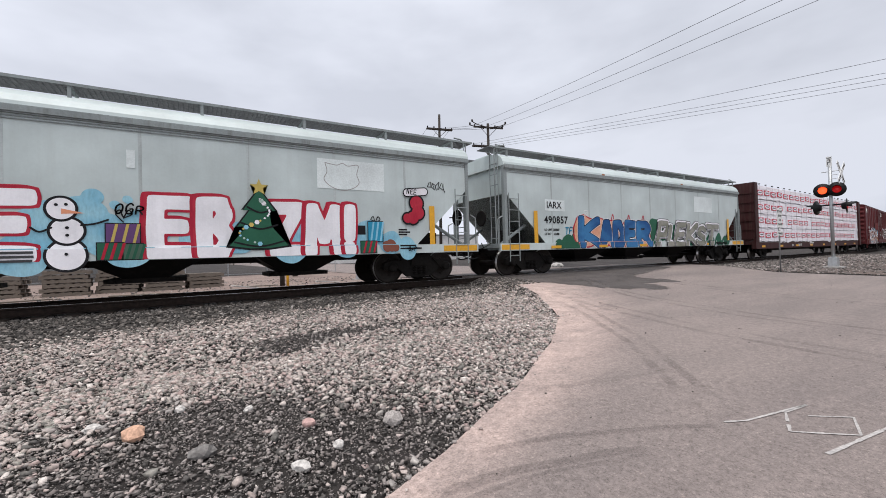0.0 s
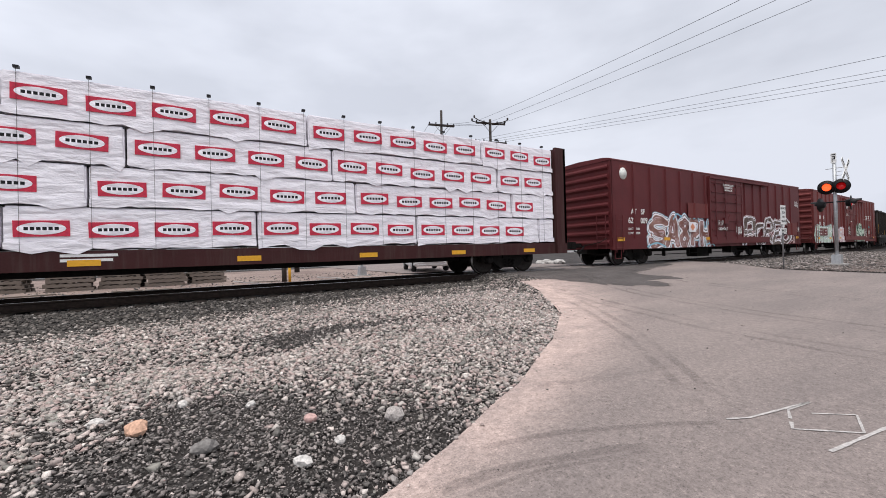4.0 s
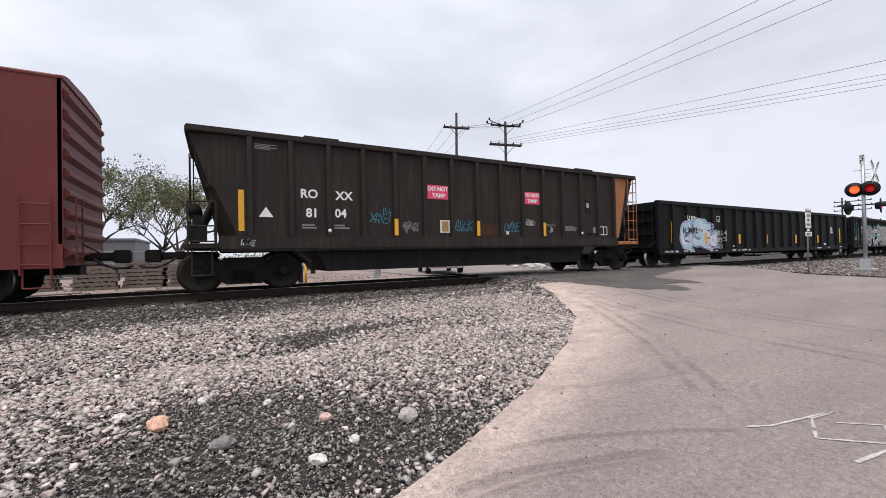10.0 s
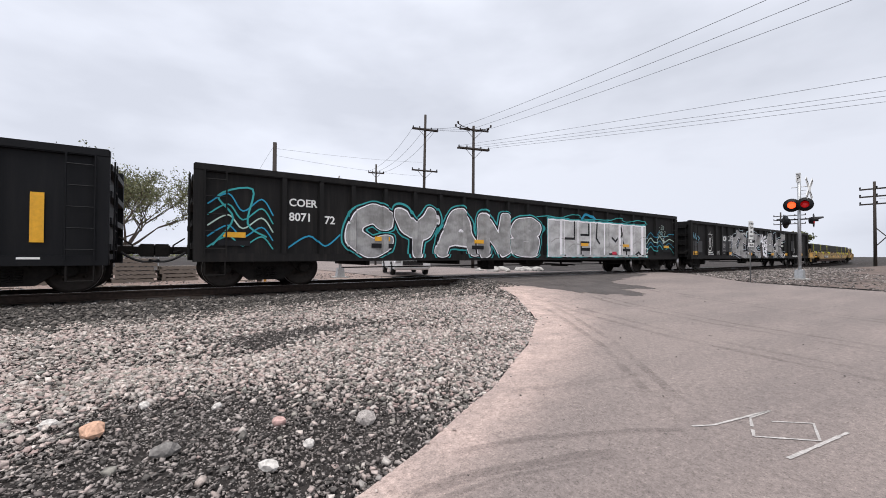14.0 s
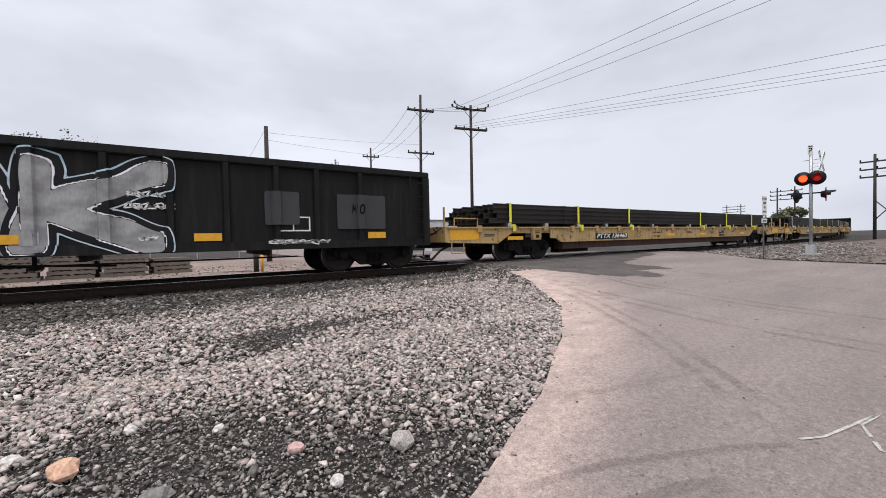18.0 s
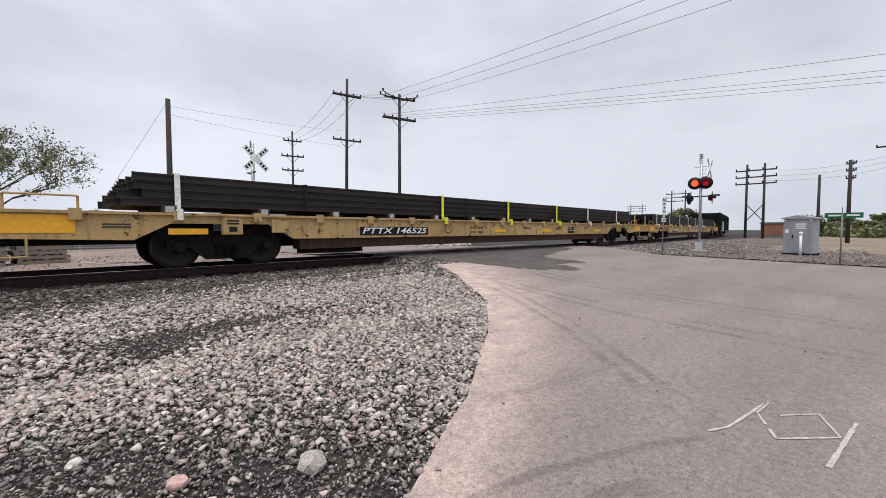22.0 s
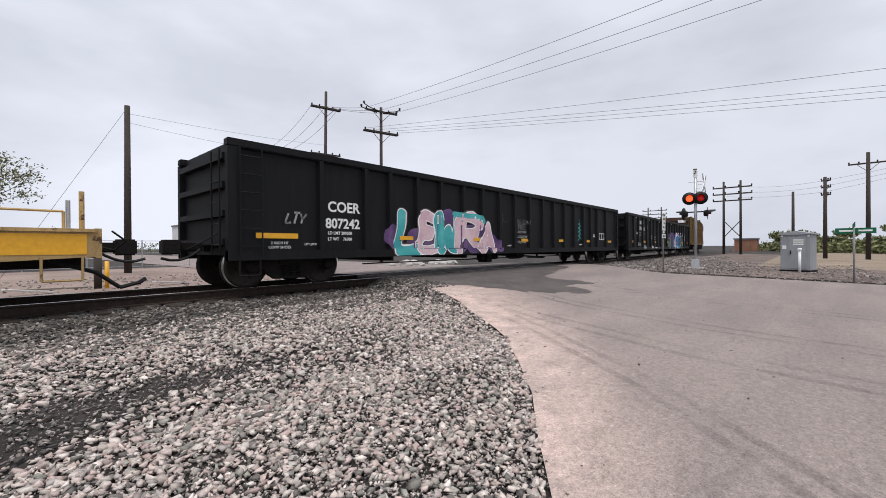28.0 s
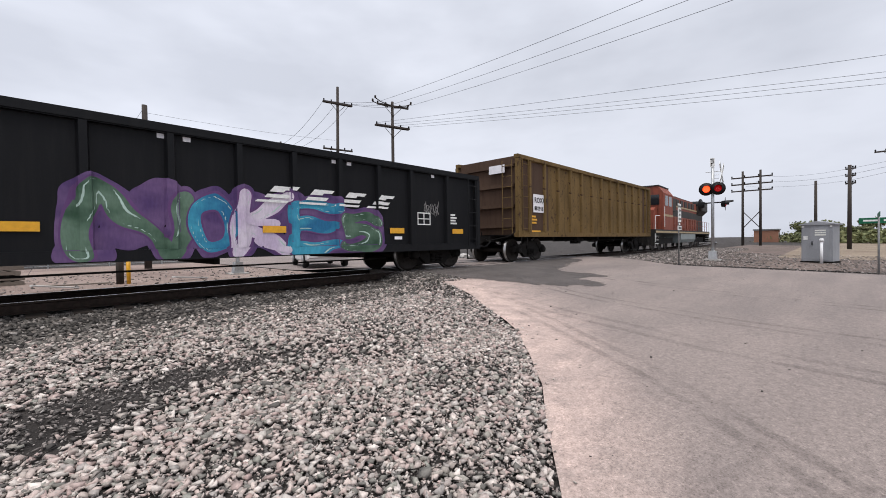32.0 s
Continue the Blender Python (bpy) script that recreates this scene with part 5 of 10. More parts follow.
def lumber_car(s0, s1):
    car = vehicle("lumber_car", s0, s1, "maroon bulkhead flat car loaded with white-wrapped lumber")
    L = (s1 - s0) / 2
    half, deck, sill, top = 1.42, 0.96, 0.60, 4.34
    for d in (-1, 1):
        bm = boxes((*sorted((d * L, d * (L - 0.1))), -half - 0.1, half + 0.1, deck, top + 0.05), (*sorted((d * (L - 0.42), d * (L - 0.5))), -half, half, deck, top),
                   (*sorted((d * L, d * (L - 0.5))), -half - 0.1, -half, sill, top + 0.05), (*sorted((d * L, d * (L - 0.5))), half, half + 0.1, sill, top + 0.05))
        for k in range(6):
            z = deck + 0.2 + 0.52 * k
            box(bm, *sorted((d * L, d * (L + 0.04))), -half, half, z, z + 0.06)
        part("bulkhead", bm, MAROON, car, "maroon steel bulkhead")
        truck(car, d * (L - 2.4))
        coupler(car, d * (L + 0.1), d)
    for s in (-1, 1):
        ya, yb = sorted((s * half, s * (half - 0.12)))
        part("side_sill", boxes((-L, L, ya, yb, sill, deck + 0.02)), MAROON, car)
    part("deck", boxes((-L, L, -half + 0.1, half - 0.1, deck - 0.1, deck)), MAROON, car)
    part("centre_sill", boxes((-L + 4, L - 4, -0.4, 0.4, sill - 0.15, deck - 0.1)), IRON, car)
    h = 0.78
    x0, x1 = -L + 0.55, L - 0.55
    rng = random.Random(4)
    panel_me, oval_me = bpy.data.meshes.new("printed_panel"), bpy.data.meshes.new("printed_oval")
    bm = boxes((-0.39, 0.39, -0.002, 0.02, -0.15, 0.15))
    bm.to_mesh(panel_me)
    bm.free()
    bm = bmesh.new()
    bm.faces.new([bm.verts.new((0.34 * math.cos(q * math.pi / 10), -0.006, 0.115 * math.sin(q * math.pi / 10))) for q in range(20)])
    bm.to_mesh(oval_me)
    bm.free()
    bars_me = bpy.data.meshes.new("printed_bars")
    bm = bmesh.new()
    for q in range(6):
        box(bm, -0.245 + 0.084 * q, -0.185 + 0.084 * q, -0.0085, -0.0075, -0.03, 0.03)
    bm.to_mesh(bars_me)
    bm.free()
    for j in range(4):
        x = x0
        while x < x1 - 0.3:
            w = min(rng.choice((4.2, 4.8, 5.4)), x1 - x)
            z0 = deck + 0.08 + j * 0.825
            bm = boxes((x + 0.02, x + w - 0.02, -half + 0.02 - rng.uniform(0, 0.03), half - 0.02, z0, z0 + h))
            bmesh.ops.bevel(bm, geom=bm.edges[:], offset=0.03, segments=2, affect="EDGES")
            pack = part("lumber_pack", bm, WRAP, car, "lumber pack in printed white wrap")
            y = -half - 0.015
            k = x + 0.15
            while k + 0.86 < x + w:
                panel = linked("printed_panel", panel_me, WRAP_RED, pack, "red printed panel", pose(k + 0.39, y, z0 + 0.37 + rng.uniform(-0.035, 0.035), 0, rng.uniform(-1.5, 1.5), 0))
                linked("printed_oval", oval_me, WRAP, panel)
                linked("printed_bars", bars_me, SIGNAL_BLACK, panel)
                k += 1.05
            # loose film that hangs ragged over the gap below
            flap = bmesh.new()
            pts, q = [], x + 0.02
            while q < x + w - 0.02:
                pts.append((q, z0 + 0.015 - rng.uniform(0.0, 0.07) - (0.10 if rng.random() < 0.12 else 0.0)))
                q += rng.uniform(0.12, 0.4)
            pts.append((x + w - 0.02, z0 - 0.02))
            prism(flap, [(x + 0.02, z0 + 0.12)] + pts + [(x + w - 0.02, z0 + 0.12)], -half - 0.018, -half - 0.008)
            part("film_flap", flap, WRAP, pack, "loose torn edge of the wrap")
            part("printed_line", boxes((x + 0.03, x + w - 0.03, y + 0.005, y + 0.02, z0 + 0.03, z0 + 0.05)), WRAP_RED, pack)
            x += w
    bm = bmesh.new()
    for k in range(22):
        x = x0 + (x1 - x0) * (k + 0.5) / 22
        box(bm, x - 0.0025, x + 0.0025, -half - 0.022, -half - 0.018, deck, top + 0.03)
        box(bm, x - 0.04, x + 0.04, -half - 0.03, -half + 0.05, top, top + 0.05)
    part("tie_down", bm, SIGNAL_BLACK, car)
    return car, L, -half


RIBS_DL = [-8.1, -6.9, -5.7, -4.55, -3.4, -2.3]
RIBS_DR = [1.9, 2.9, 3.9, 4.9, 5.95, 7.0, 8.05]
RIBS_EL = [-8.9, -7.95, -6.9, -5.9, -4.85, -3.8, -2.8]
RIBS_ER = [2.3, 3.3, 4.3, 5.35, 6.4, 7.5, 8.6]
lumber = lumber_car(26.95, 50.4)
box_d = boxcar(52.9, 72.1, 4.33, 0.80, "old oxide-red boxcar with a large spray-painted name", BOX_RED, -0.3, 3.2, ribs_l=RIBS_DL, ribs_r=RIBS_DR)
box_e = boxcar(74.6, 94.4, 4.36, 0.80, "oxide-red boxcar with white and green spray paint", BOX_RED2, -0.27, 3.4, ribs_l=RIBS_EL, ribs_r=RIBS_ER)


RIBS_G = [-9.4, -8.3, -7.25, -6.2, -5.15, -4.11, -3.08, -2.04, -1.02, 0.01, 1.06, 2.13, 3.19, 4.26, 5.33, 6.4, 7.51, 8.85]
RIBS_H = [-8.5, -7.6, -6.75, -5.8, -4.85, -3.95, -3.05, -2.1, -1.15, -0.2, 0.75, 1.66, 2.61, 3.56, 4.52, 5.5, 6.47, 7.35, 8.4]
RIBS_I = [-8.53, -7.4, -6.6, -5.67, -4.63, -3.58, -2.58, -1.58, -0.58, 0.52, 1.52, 2.52, 3.52, 4.52, 5.5, 6.5, 7.4, 8.5]
RIBS_M = [-8.7, -7.45, -6.66, -5.64, -4.65, -3.58, -2.56, -1.53, -0.52, 0.58, 1.68, 2.68, 3.7, 4.75, 5.8, 6.74, 7.6, 8.85]
RIBS_N = [-9.6, -8.5, -7.37, -6.3, -5.24, -4.17, -3.08, -1.98, -0.89, 0.25, 1.42, 2.55, 3.67, 4.77, 5.88, 6.99, 8.08, 9.5]
gon_g = gondola(112.85, 133.8, 2.83, 0.56, "black gondola car with white bubble letters", GON_BLACK, ribs=RIBS_G, gear=-2.2)
gon_h = gondola(135.2, 155.95, 2.78, 0.62, "black gondola car with grey painted panels", GON_WORN, ribs=RIBS_H, truck_in=1.55)
gon_i = gondola(157.2, 178.3, 2.66, 0.64, "weathered black gondola car with big chrome letters", GON_WORN, ribs=RIBS_I)
flat_j = flatcar(178.95, 207.0, "yellow flat car loaded with new steel rails", -11.95, 12.6, (-11.35, -7.75, -4.25, 2.55, 5.85, 9.65), [STRAP] * 6)
flat_k = flatcar(208.4, 236.7, "yellow flat car loaded with dark steel rails", -12.05, 12.85, (-11.4, -3.85, -0.15, 3.65, 6.85, 10.55), [STRAP_WHITE, STRAP, STRAP, STRAP, STRAP_WHITE, STRAP_WHITE])
flat_l = flatcar(238.0, 266.4, "yellow flat car with a shorter load of steel rails", -12.8, 12.8, (-12.0, -8.3, -4.9, -1.6, 1.8, 5.3), [STRAP_WHITE, STRAP, STRAP_WHITE, STRAP_WHITE, STRAP_WHITE, STRAP_WHITE])
gon_m = gondola(268.3, 289.7, 2.95, 0.60, "black gondola car with turquoise and pink letters", GON_BLACK, ribs=RIBS_M)
gon_n = gondola(291.2, 313.2, 2.91, 0.58, "black gondola car with purple and blue letters", GON_BLACK, ribs=RIBS_N, truck_in=1.6, gear=-3.6)
gon_o = gondola(315.45, 330.5, 3.98, 0.95, "rusted ochre high-sided gondola car", RUST_OCHRE, ribs=13, end_mat=RUST_END)


RIBS_F = [-6.31 + 0.897 * k for k in range(15)]


def open_hopper(s0, s1):
    """High-sided hopper with folded corner gussets, sloping ends and a deep belly between the trucks."""
    car = vehicle("open_hopper_car", s0, s1, "dark brown open-top hopper car with pink signs and a rusted end")
    L, half, sill, top = (s1 - s0) / 2, 1.56, 0.96, 3.70
    y = half - 0.10
    for s in (-1, 1):
        ya, yb = sorted((s * y, s * (y - 0.03)))
        for xa, xb in zip(RIBS_F, RIBS_F[1:]):
            part("side_sheet", boxes((xa, xb, ya, yb, sill + 0.3, top - 0.1)), HOP_BROWN, car)
        ya, yb = sorted((s * half, s * (half - 0.18)))
        bm = boxes((-L + 0.02, L - 0.02, ya, yb, top - 0.14, top))
        bmesh.ops.bevel(bm, geom=bm.edges[:], offset=0.02, segments=2, affect="EDGES")
        part("top_chord", bm, HOP_BROWN, car)
        for x in (-5.1, 4.2):
            part("chord_splice", boxes((x, x + 0.85, ya - 0.004, yb + 0.004, top - 0.05, top + 0.035)), HOP_BROWN, car)
        bm = boxes((-6.95, 6.4, ya, yb, sill, sill + 0.33))
        bmesh.ops.bevel(bm, geom=bm.edges[:], offset=0.03, segments=2, affect="EDGES")
        part("side_sill", bm, HOP_BROWN, car)
        part("sill_lip", boxes((-6.9, 6.35, *sorted((s * (half + 0.03), s * (half - 0.03))), sill - 0.03, sill + 0.012)), GON_WORN, car)
        rib = bpy.data.meshes.new("side_rib")
        bm = bmesh.new()
        prism(bm, [(-0.07, 0.0), (-0.055, -0.10), (0.055, -0.10), (0.07, 0.0)], sill + 0.32, top - 0.14, axis="z")
        bm.to_mesh(rib)
        bm.free()
        for x in RIBS_F:
            linked("side_rib", rib, HOP_BROWN, car, at=pose(x, s * y, 0, 0, 0, 0 if s < 0 else 180))
    for d in (-1, 1):
        m = RUST_PATCH if d > 0 else HOP_BROWN
        for s in (-1, 1):
            bm = bmesh.new()
            prism(bm, [(d * 6.24, sill + 0.3), (d * 6.56, sill + 0.3), (d * 7.12, top - 0.12), (d * 6.24, top - 0.12)], *sorted((s * y, s * (y - 0.02))))
            part("corner_sheet", bm, m, car, "bright rusted corner sheet" if d > 0 else "")
            bm = bmesh.new()
            out = [(d * 6.56, s * y, sill + 0.3), (d * 7.12, s * y, top - 0.12), (d * (L - 0.05), s * (y - 0.08), top - 0.12), (d * 6.9, s * (y - 0.5), sill + 0.3)]
            outer = [bm.verts.new(p) for p in out]
            inner = [bm.verts.new((p[0] - d * 0.02, p[1] - s * 0.03, p[2])) for p in out]
            bm.faces.new(outer)
            bm.faces.new(inner[::-1])
            for k in range(4):
                bm.faces.new((outer[k], inner[k], inner[(k + 1) % 4], outer[(k + 1) % 4]))
            bmesh.ops.recalc_face_normals(bm, faces=bm.faces[:])
            part("corner_gusset", bm, HOP_BROWN, car)
        bm = bmesh.new()
        prism(bm, [(d * (L - 0.06), top - 0.05), (d * (L - 0.45), top - 1.25), (d * (L - 1.2), sill + 0.75), (d * (L - 2.6), 0.62), (d * (L - 2.64), 0.68), (d * (L - 1.25), sill + 0.8), (d * (L - 0.5), top - 1.2), (d * (L - 0.12), top - 0.05)], -y + 0.05, y - 0.05)
        part("slope_sheet", bm, HOP_BROWN, car)
        part("end_chord", boxes((*sorted((d * (L - 0.16), d * L)), -half + 0.18, half - 0.18, top - 0.14, top - 0.004)), HOP_BROWN, car)
        part("end_angle", boxes((*sorted((d * (L - 0.5), d * (L - 0.38))), -y + 0.1, y - 0.1, top - 1.32, top - 1.22)), m, car)
        bm = boxes((*sorted((d * 6.44, d * (L + 0.05))), -half + 0.02, half - 0.02, sill + 0.04, sill + 0.16))
        bmesh.ops.bevel(bm, geom=bm.edges[:], offset=0.02, segments=1, affect="EDGES")
        part("end_platform", bm, m, car, "rusted orange end platform" if d > 0 else "")
        for yy in (-1.2, -0.45, 0.45, 1.2):
            bm = bmesh.new()
            rod(bm, (d * (L - 0.1), yy, sill + 0.14), (d * (L - 0.55), yy, sill + 1.25), 0.045, n=6)
            part("end_post", bm, HOP_BROWN, car)
        coupler(car, d * (L + 0.25), d)
        truck(car, d * (L - 1.15))
        bm = bmesh.new()
        rod(bm, (d * (L + 0.1), -half + 0.2, sill - 0.05), (d * (L + 0.1), half - 0.2, sill - 0.2), 0.02, n=6)
        part("uncoupling_rod", bm, HOP_BROWN, car)
    ladder(car, L - 0.27, -half + 0.02, sill + 0.04, top - 0.1, RUST_PATCH, n=7, w=0.5)
    ladder(car, L + 0.02, -half + 0.4, sill + 0.1, top - 0.1, RUST_PATCH, n=7, along="y")
    ladder(car, -L - 0.02, half - 0.4, sill + 0.1, top - 0.1, HOP_BROWN, n=7, along="y")
    ladder(car, -L + 0.3, half - 0.02, sill + 0.04, top - 0.1, HOP_BROWN, n=7, w=0.5)
    bm = bmesh.new()
    for a, b in (((-L + 0.05, 0.88), (-L + 0.05, 2.03)), ((-L + 0.58, 0.9), (-L + 0.58, 2.03)), ((-L + 0.05, 2.03), (-L + 0.58, 2.03)), ((-L + 0.05, 1.5), (-L + 0.58, 1.5)), ((-L + 0.05, 1.16), (-L + 0.58, 1.16))):
        rod(bm, (a[0], -half - 0.01, a[1]), (b[0], -half - 0.01, b[1]), 0.019, n=6)
    part("grab_frame", bm, HOP_BROWN, car)
    bm = bmesh.new()
    for a, b in (((-L + 0.12, 0.42), (-L + 0.12, 1.0)), ((-L + 0.5, 0.42), (-L + 0.5, 1.0)), ((-L + 0.12, 0.42), (-L + 0.5, 0.42))):
        rod(bm, (a[0], -half + 0.03, a[1]), (b[0], -half + 0.03, b[1]), 0.017, n=6)
    part("step", bm, HOP_BROWN, car)
    bm = bmesh.new()
    rod(bm, (-L + 0.15, -0.75, sill + 0.95), (-L + 0.15, 0.25, sill + 0.95), 0.15, n=14)
    part("brake_cylinder", bm, IRON, car)
    part("brake_valve", boxes((-L + 0.05, -L + 0.4, -1.35, -1.0, sill + 0.2, sill + 0.55), (-L + 0.12, -L + 0.3, -1.25, -1.1, sill + 0.55, sill + 0.8)), IRON, car)
    bm = bmesh.new()
    for k in range(5):
        a, b = k / 5, (k + 1) / 5
        rod(bm, (-L + 0.02, -1.2 + 0.9 * a, sill + 0.75 - 0.35 * math.sin(3.1 * a)), (-L + 0.02, -1.2 + 0.9 * b, sill + 0.75 - 0.35 * math.sin(3.1 * b)), 0.014, n=6)
    part("air_hose", bm, IRON, car)
    bm = bmesh.new()
    prism(bm, [(-L + 2.75, sill + 0.02), (-L + 3.05, 0.40), (L - 3.05, 0.40), (L - 2.75, sill + 0.02)], -1.32, 1.32)
    part("belly", bm, GON_WORN, car)
    for x in (-3.0, -0.5, 2.0):
        part("door_latch", boxes((x, x + 0.16, -1.36, -1.31, 0.55, 0.66)), IRON, car)
    for x in (-1.71, 1.845):
        sgn = part("placard", boxes((x, x + 0.68, -y - 0.012, -y + 0.002, 2.37, 2.77)), PINK_SIGN, car, "bright pink sign")
        words(sgn, "DO NOT", x + 0.34, 2.61, -y - 0.012, 0.165, WHITE, align="CENTER", bold=0.006)
        words(sgn, "TAMP", x + 0.36, 2.42, -y - 0.012, 0.165, WHITE, align="CENTER", bold=0.006)
    for x, z, t in ((-5.2, 2.23, "RO"), (-4.33, 2.22, "XX"), (-5.07, 1.76, "81"), (-4.36, 1.77, "04")):
        words(car, t, x, z, -y, 0.30, bold=0.008)
    bm = bmesh.new()
    prism(bm, [(-6.13, 1.73), (-5.97, 1.97), (-5.81, 1.73)], -y - 0.008, -y)
    part("triangle_mark", bm, WHITE, car)
    bar(car, "reflector", -6.55, -6.43, 1.4, 2.34, -y - 0.002, REFLECT)
    for k in (4, 7, 10):
        bar(car, "reflector", RIBS_F[k] - 0.055, RIBS_F[k] + 0.055, 1.31, 1.76, -half - 0.001, REFLECT)
    for x in (-5.17, -4.38):
        fine_print(car, x, 1.54, -y, 0.44, 2, 0.04, STENCIL_GREY)
    fine_print(car, 3.66, 1.64, -y, 0.62, 5, 0.02, STENCIL_GREY)
    fine_print(car, -6.2, 3.42, -y, 0.5, 4, 0.02, STENCIL_GREY)
    for x in (RIBS_F[2], RIBS_F[12]):
        disc = bmesh.new()
        rod(disc, (x, -half + 0.002, 1.42), (x, -half - 0.008, 1.42), 0.045, n=14)
        part("white_dot", disc, WHITE, car)
    bm = boxes((5.48, 5.9, -y - 0.006, -y, 1.36, 1.385), (5.48, 5.9, -y - 0.006, -y, 1.655, 1.68), (5.48, 5.505, -y - 0.006, -y, 1.385, 1.655), (5.875, 5.9, -y - 0.006, -y, 1.385, 1.655), (5.68, 5.705, -y - 0.006, -y, 1.385, 1.655))
    part("data_frame", bm, WHITE, car)
    tag = part("route_card", boxes((-1.31, -1.0, -y - 0.012, -y + 0.002, 1.4, 1.76)), WHITE, car, "white-edged tan route card")
    part("card_face", boxes((-1.27, -1.04, -y - 0.018, -y - 0.01, 1.43, 1.73)), CARD_TAN, tag)
    tag = part("label_plate", boxes((4.74, 5.0, -y - 0.012, -y + 0.002, 2.18, 2.62)), GON_WORN, car, "black label plate")
    fine_print(tag, 4.8, 2.5, -y - 0.012, 0.14, 5, 0.02)
    bar(car, "white_label", 1.1, 1.2, 1.36, 1.46, -y, WHITE)
    bar(car, "white_label", 5.14, 5.27, 1.44, 1.64, -y, STENCIL_GREY)
    bar(car, "handhold_plate", 4.86, 5.08, 1.38, 1.44, -y, IRON, d=0.03)
    bar(car, "patch_sheet", 0.07, 0.8, 1.32, 1.66, -y, HOP_RUSTY, "rusty patch sheet")
    return car, L, -y


STENCIL_GREY = plain("old_grey_stencil", (0.22, 0.21, 0.20), 0.7)
CARD_TAN = plain("tan_card", (0.34, 0.22, 0.09), 0.7)
HOP_RUSTY = paint("rusty_brown_paint", (0.055, 0.026, 0.017), 0.8, amount=0.5, dirt=(0.09, 0.04, 0.02))
PINK_SIGN = plain("pink_sign", (0.75, 0.08, 0.16), 0.5)
hop_f = open_hopper(96.3, 111.45)


# ---- beside the track: crossing signal, signs, cabinet ----
def plate(bm, c, w, h, normal="y", d=0.01):
    x, y, z = c
    if normal == "y":
        box(bm, x - w / 2, x + w / 2, y - d, y + d, z - h / 2, z + h / 2)
    else:
        box(bm, x - d, x + d, y - w / 2, y + w / 2, z - h / 2, z + h / 2)


def crossbuck(sig, x, y, z, arm=0.6, name="crossbuck"):
    """Two crossed white blades that face along y, with dark bars for their words."""
    for a in (45, -45):
        bm = boxes((-arm, arm, -0.008, 0.008, -0.10, 0.10))
        b = part(name, bm, WHITE, sig, "white crossbuck blade", pose(x, y + (0.018 if a > 0 else 0), z, 0, a, 0))
        bm = bmesh.new()
        for k in range(9):
            u = -arm + 0.1 + (2 * arm - 0.2) * k / 8
            if abs(u) > 0.14:
                box(bm, u - 0.035, u + 0.035, -0.012, -0.006, -0.055, 0.055)
        part("crossbuck_mark", bm, SIGNAL_BLACK, b)


def flasher(sig, at, lit, facing):
    """A round black backboard with a hooded red lens; facing turns it about z."""
    bm = bmesh.new()
    turned(bm, [(0.30, 0.0), (0.30, 0.02), (0.16, 0.03), (0.13, 0.16), (0.06, 0.18)], n=28)
    f = part("flasher", bm, SIGNAL_BLACK, sig, "round black backboard of a flasher", pose(*at, 0, 0, facing))
    bm = bmesh.new()
    turned(bm, [(0.02, -0.035), (0.10, -0.025), (0.148, 0.0), (0.148, 0.005)], n=24)
    part("lens", bm, LENS_LIT if lit else LENS_DARK, f, "lit red lens" if lit else "dark red lens")
    bm = bmesh.new()
    rings = []
    for d in (0.0, -0.30):
        ring = []
        for k in range(13):
            a = math.pi * (-0.08 + 1.16 * k / 12)
            ring.append(bm.verts.new((0.155 * math.cos(a), d * (1 if 2 < k < 10 else 0.45), 0.155 * math.sin(a))))
        rings.append(ring)
    for k in range(12):
        bm.faces.new((rings[0][k], rings[0][k + 1], rings[1][k + 1], rings[1][k]))
    hood = part("hood", bm, SIGNAL_BLACK, f)
    so = hood.modifiers.new("thick", "SOLIDIFY")
    so.thickness = 0.006


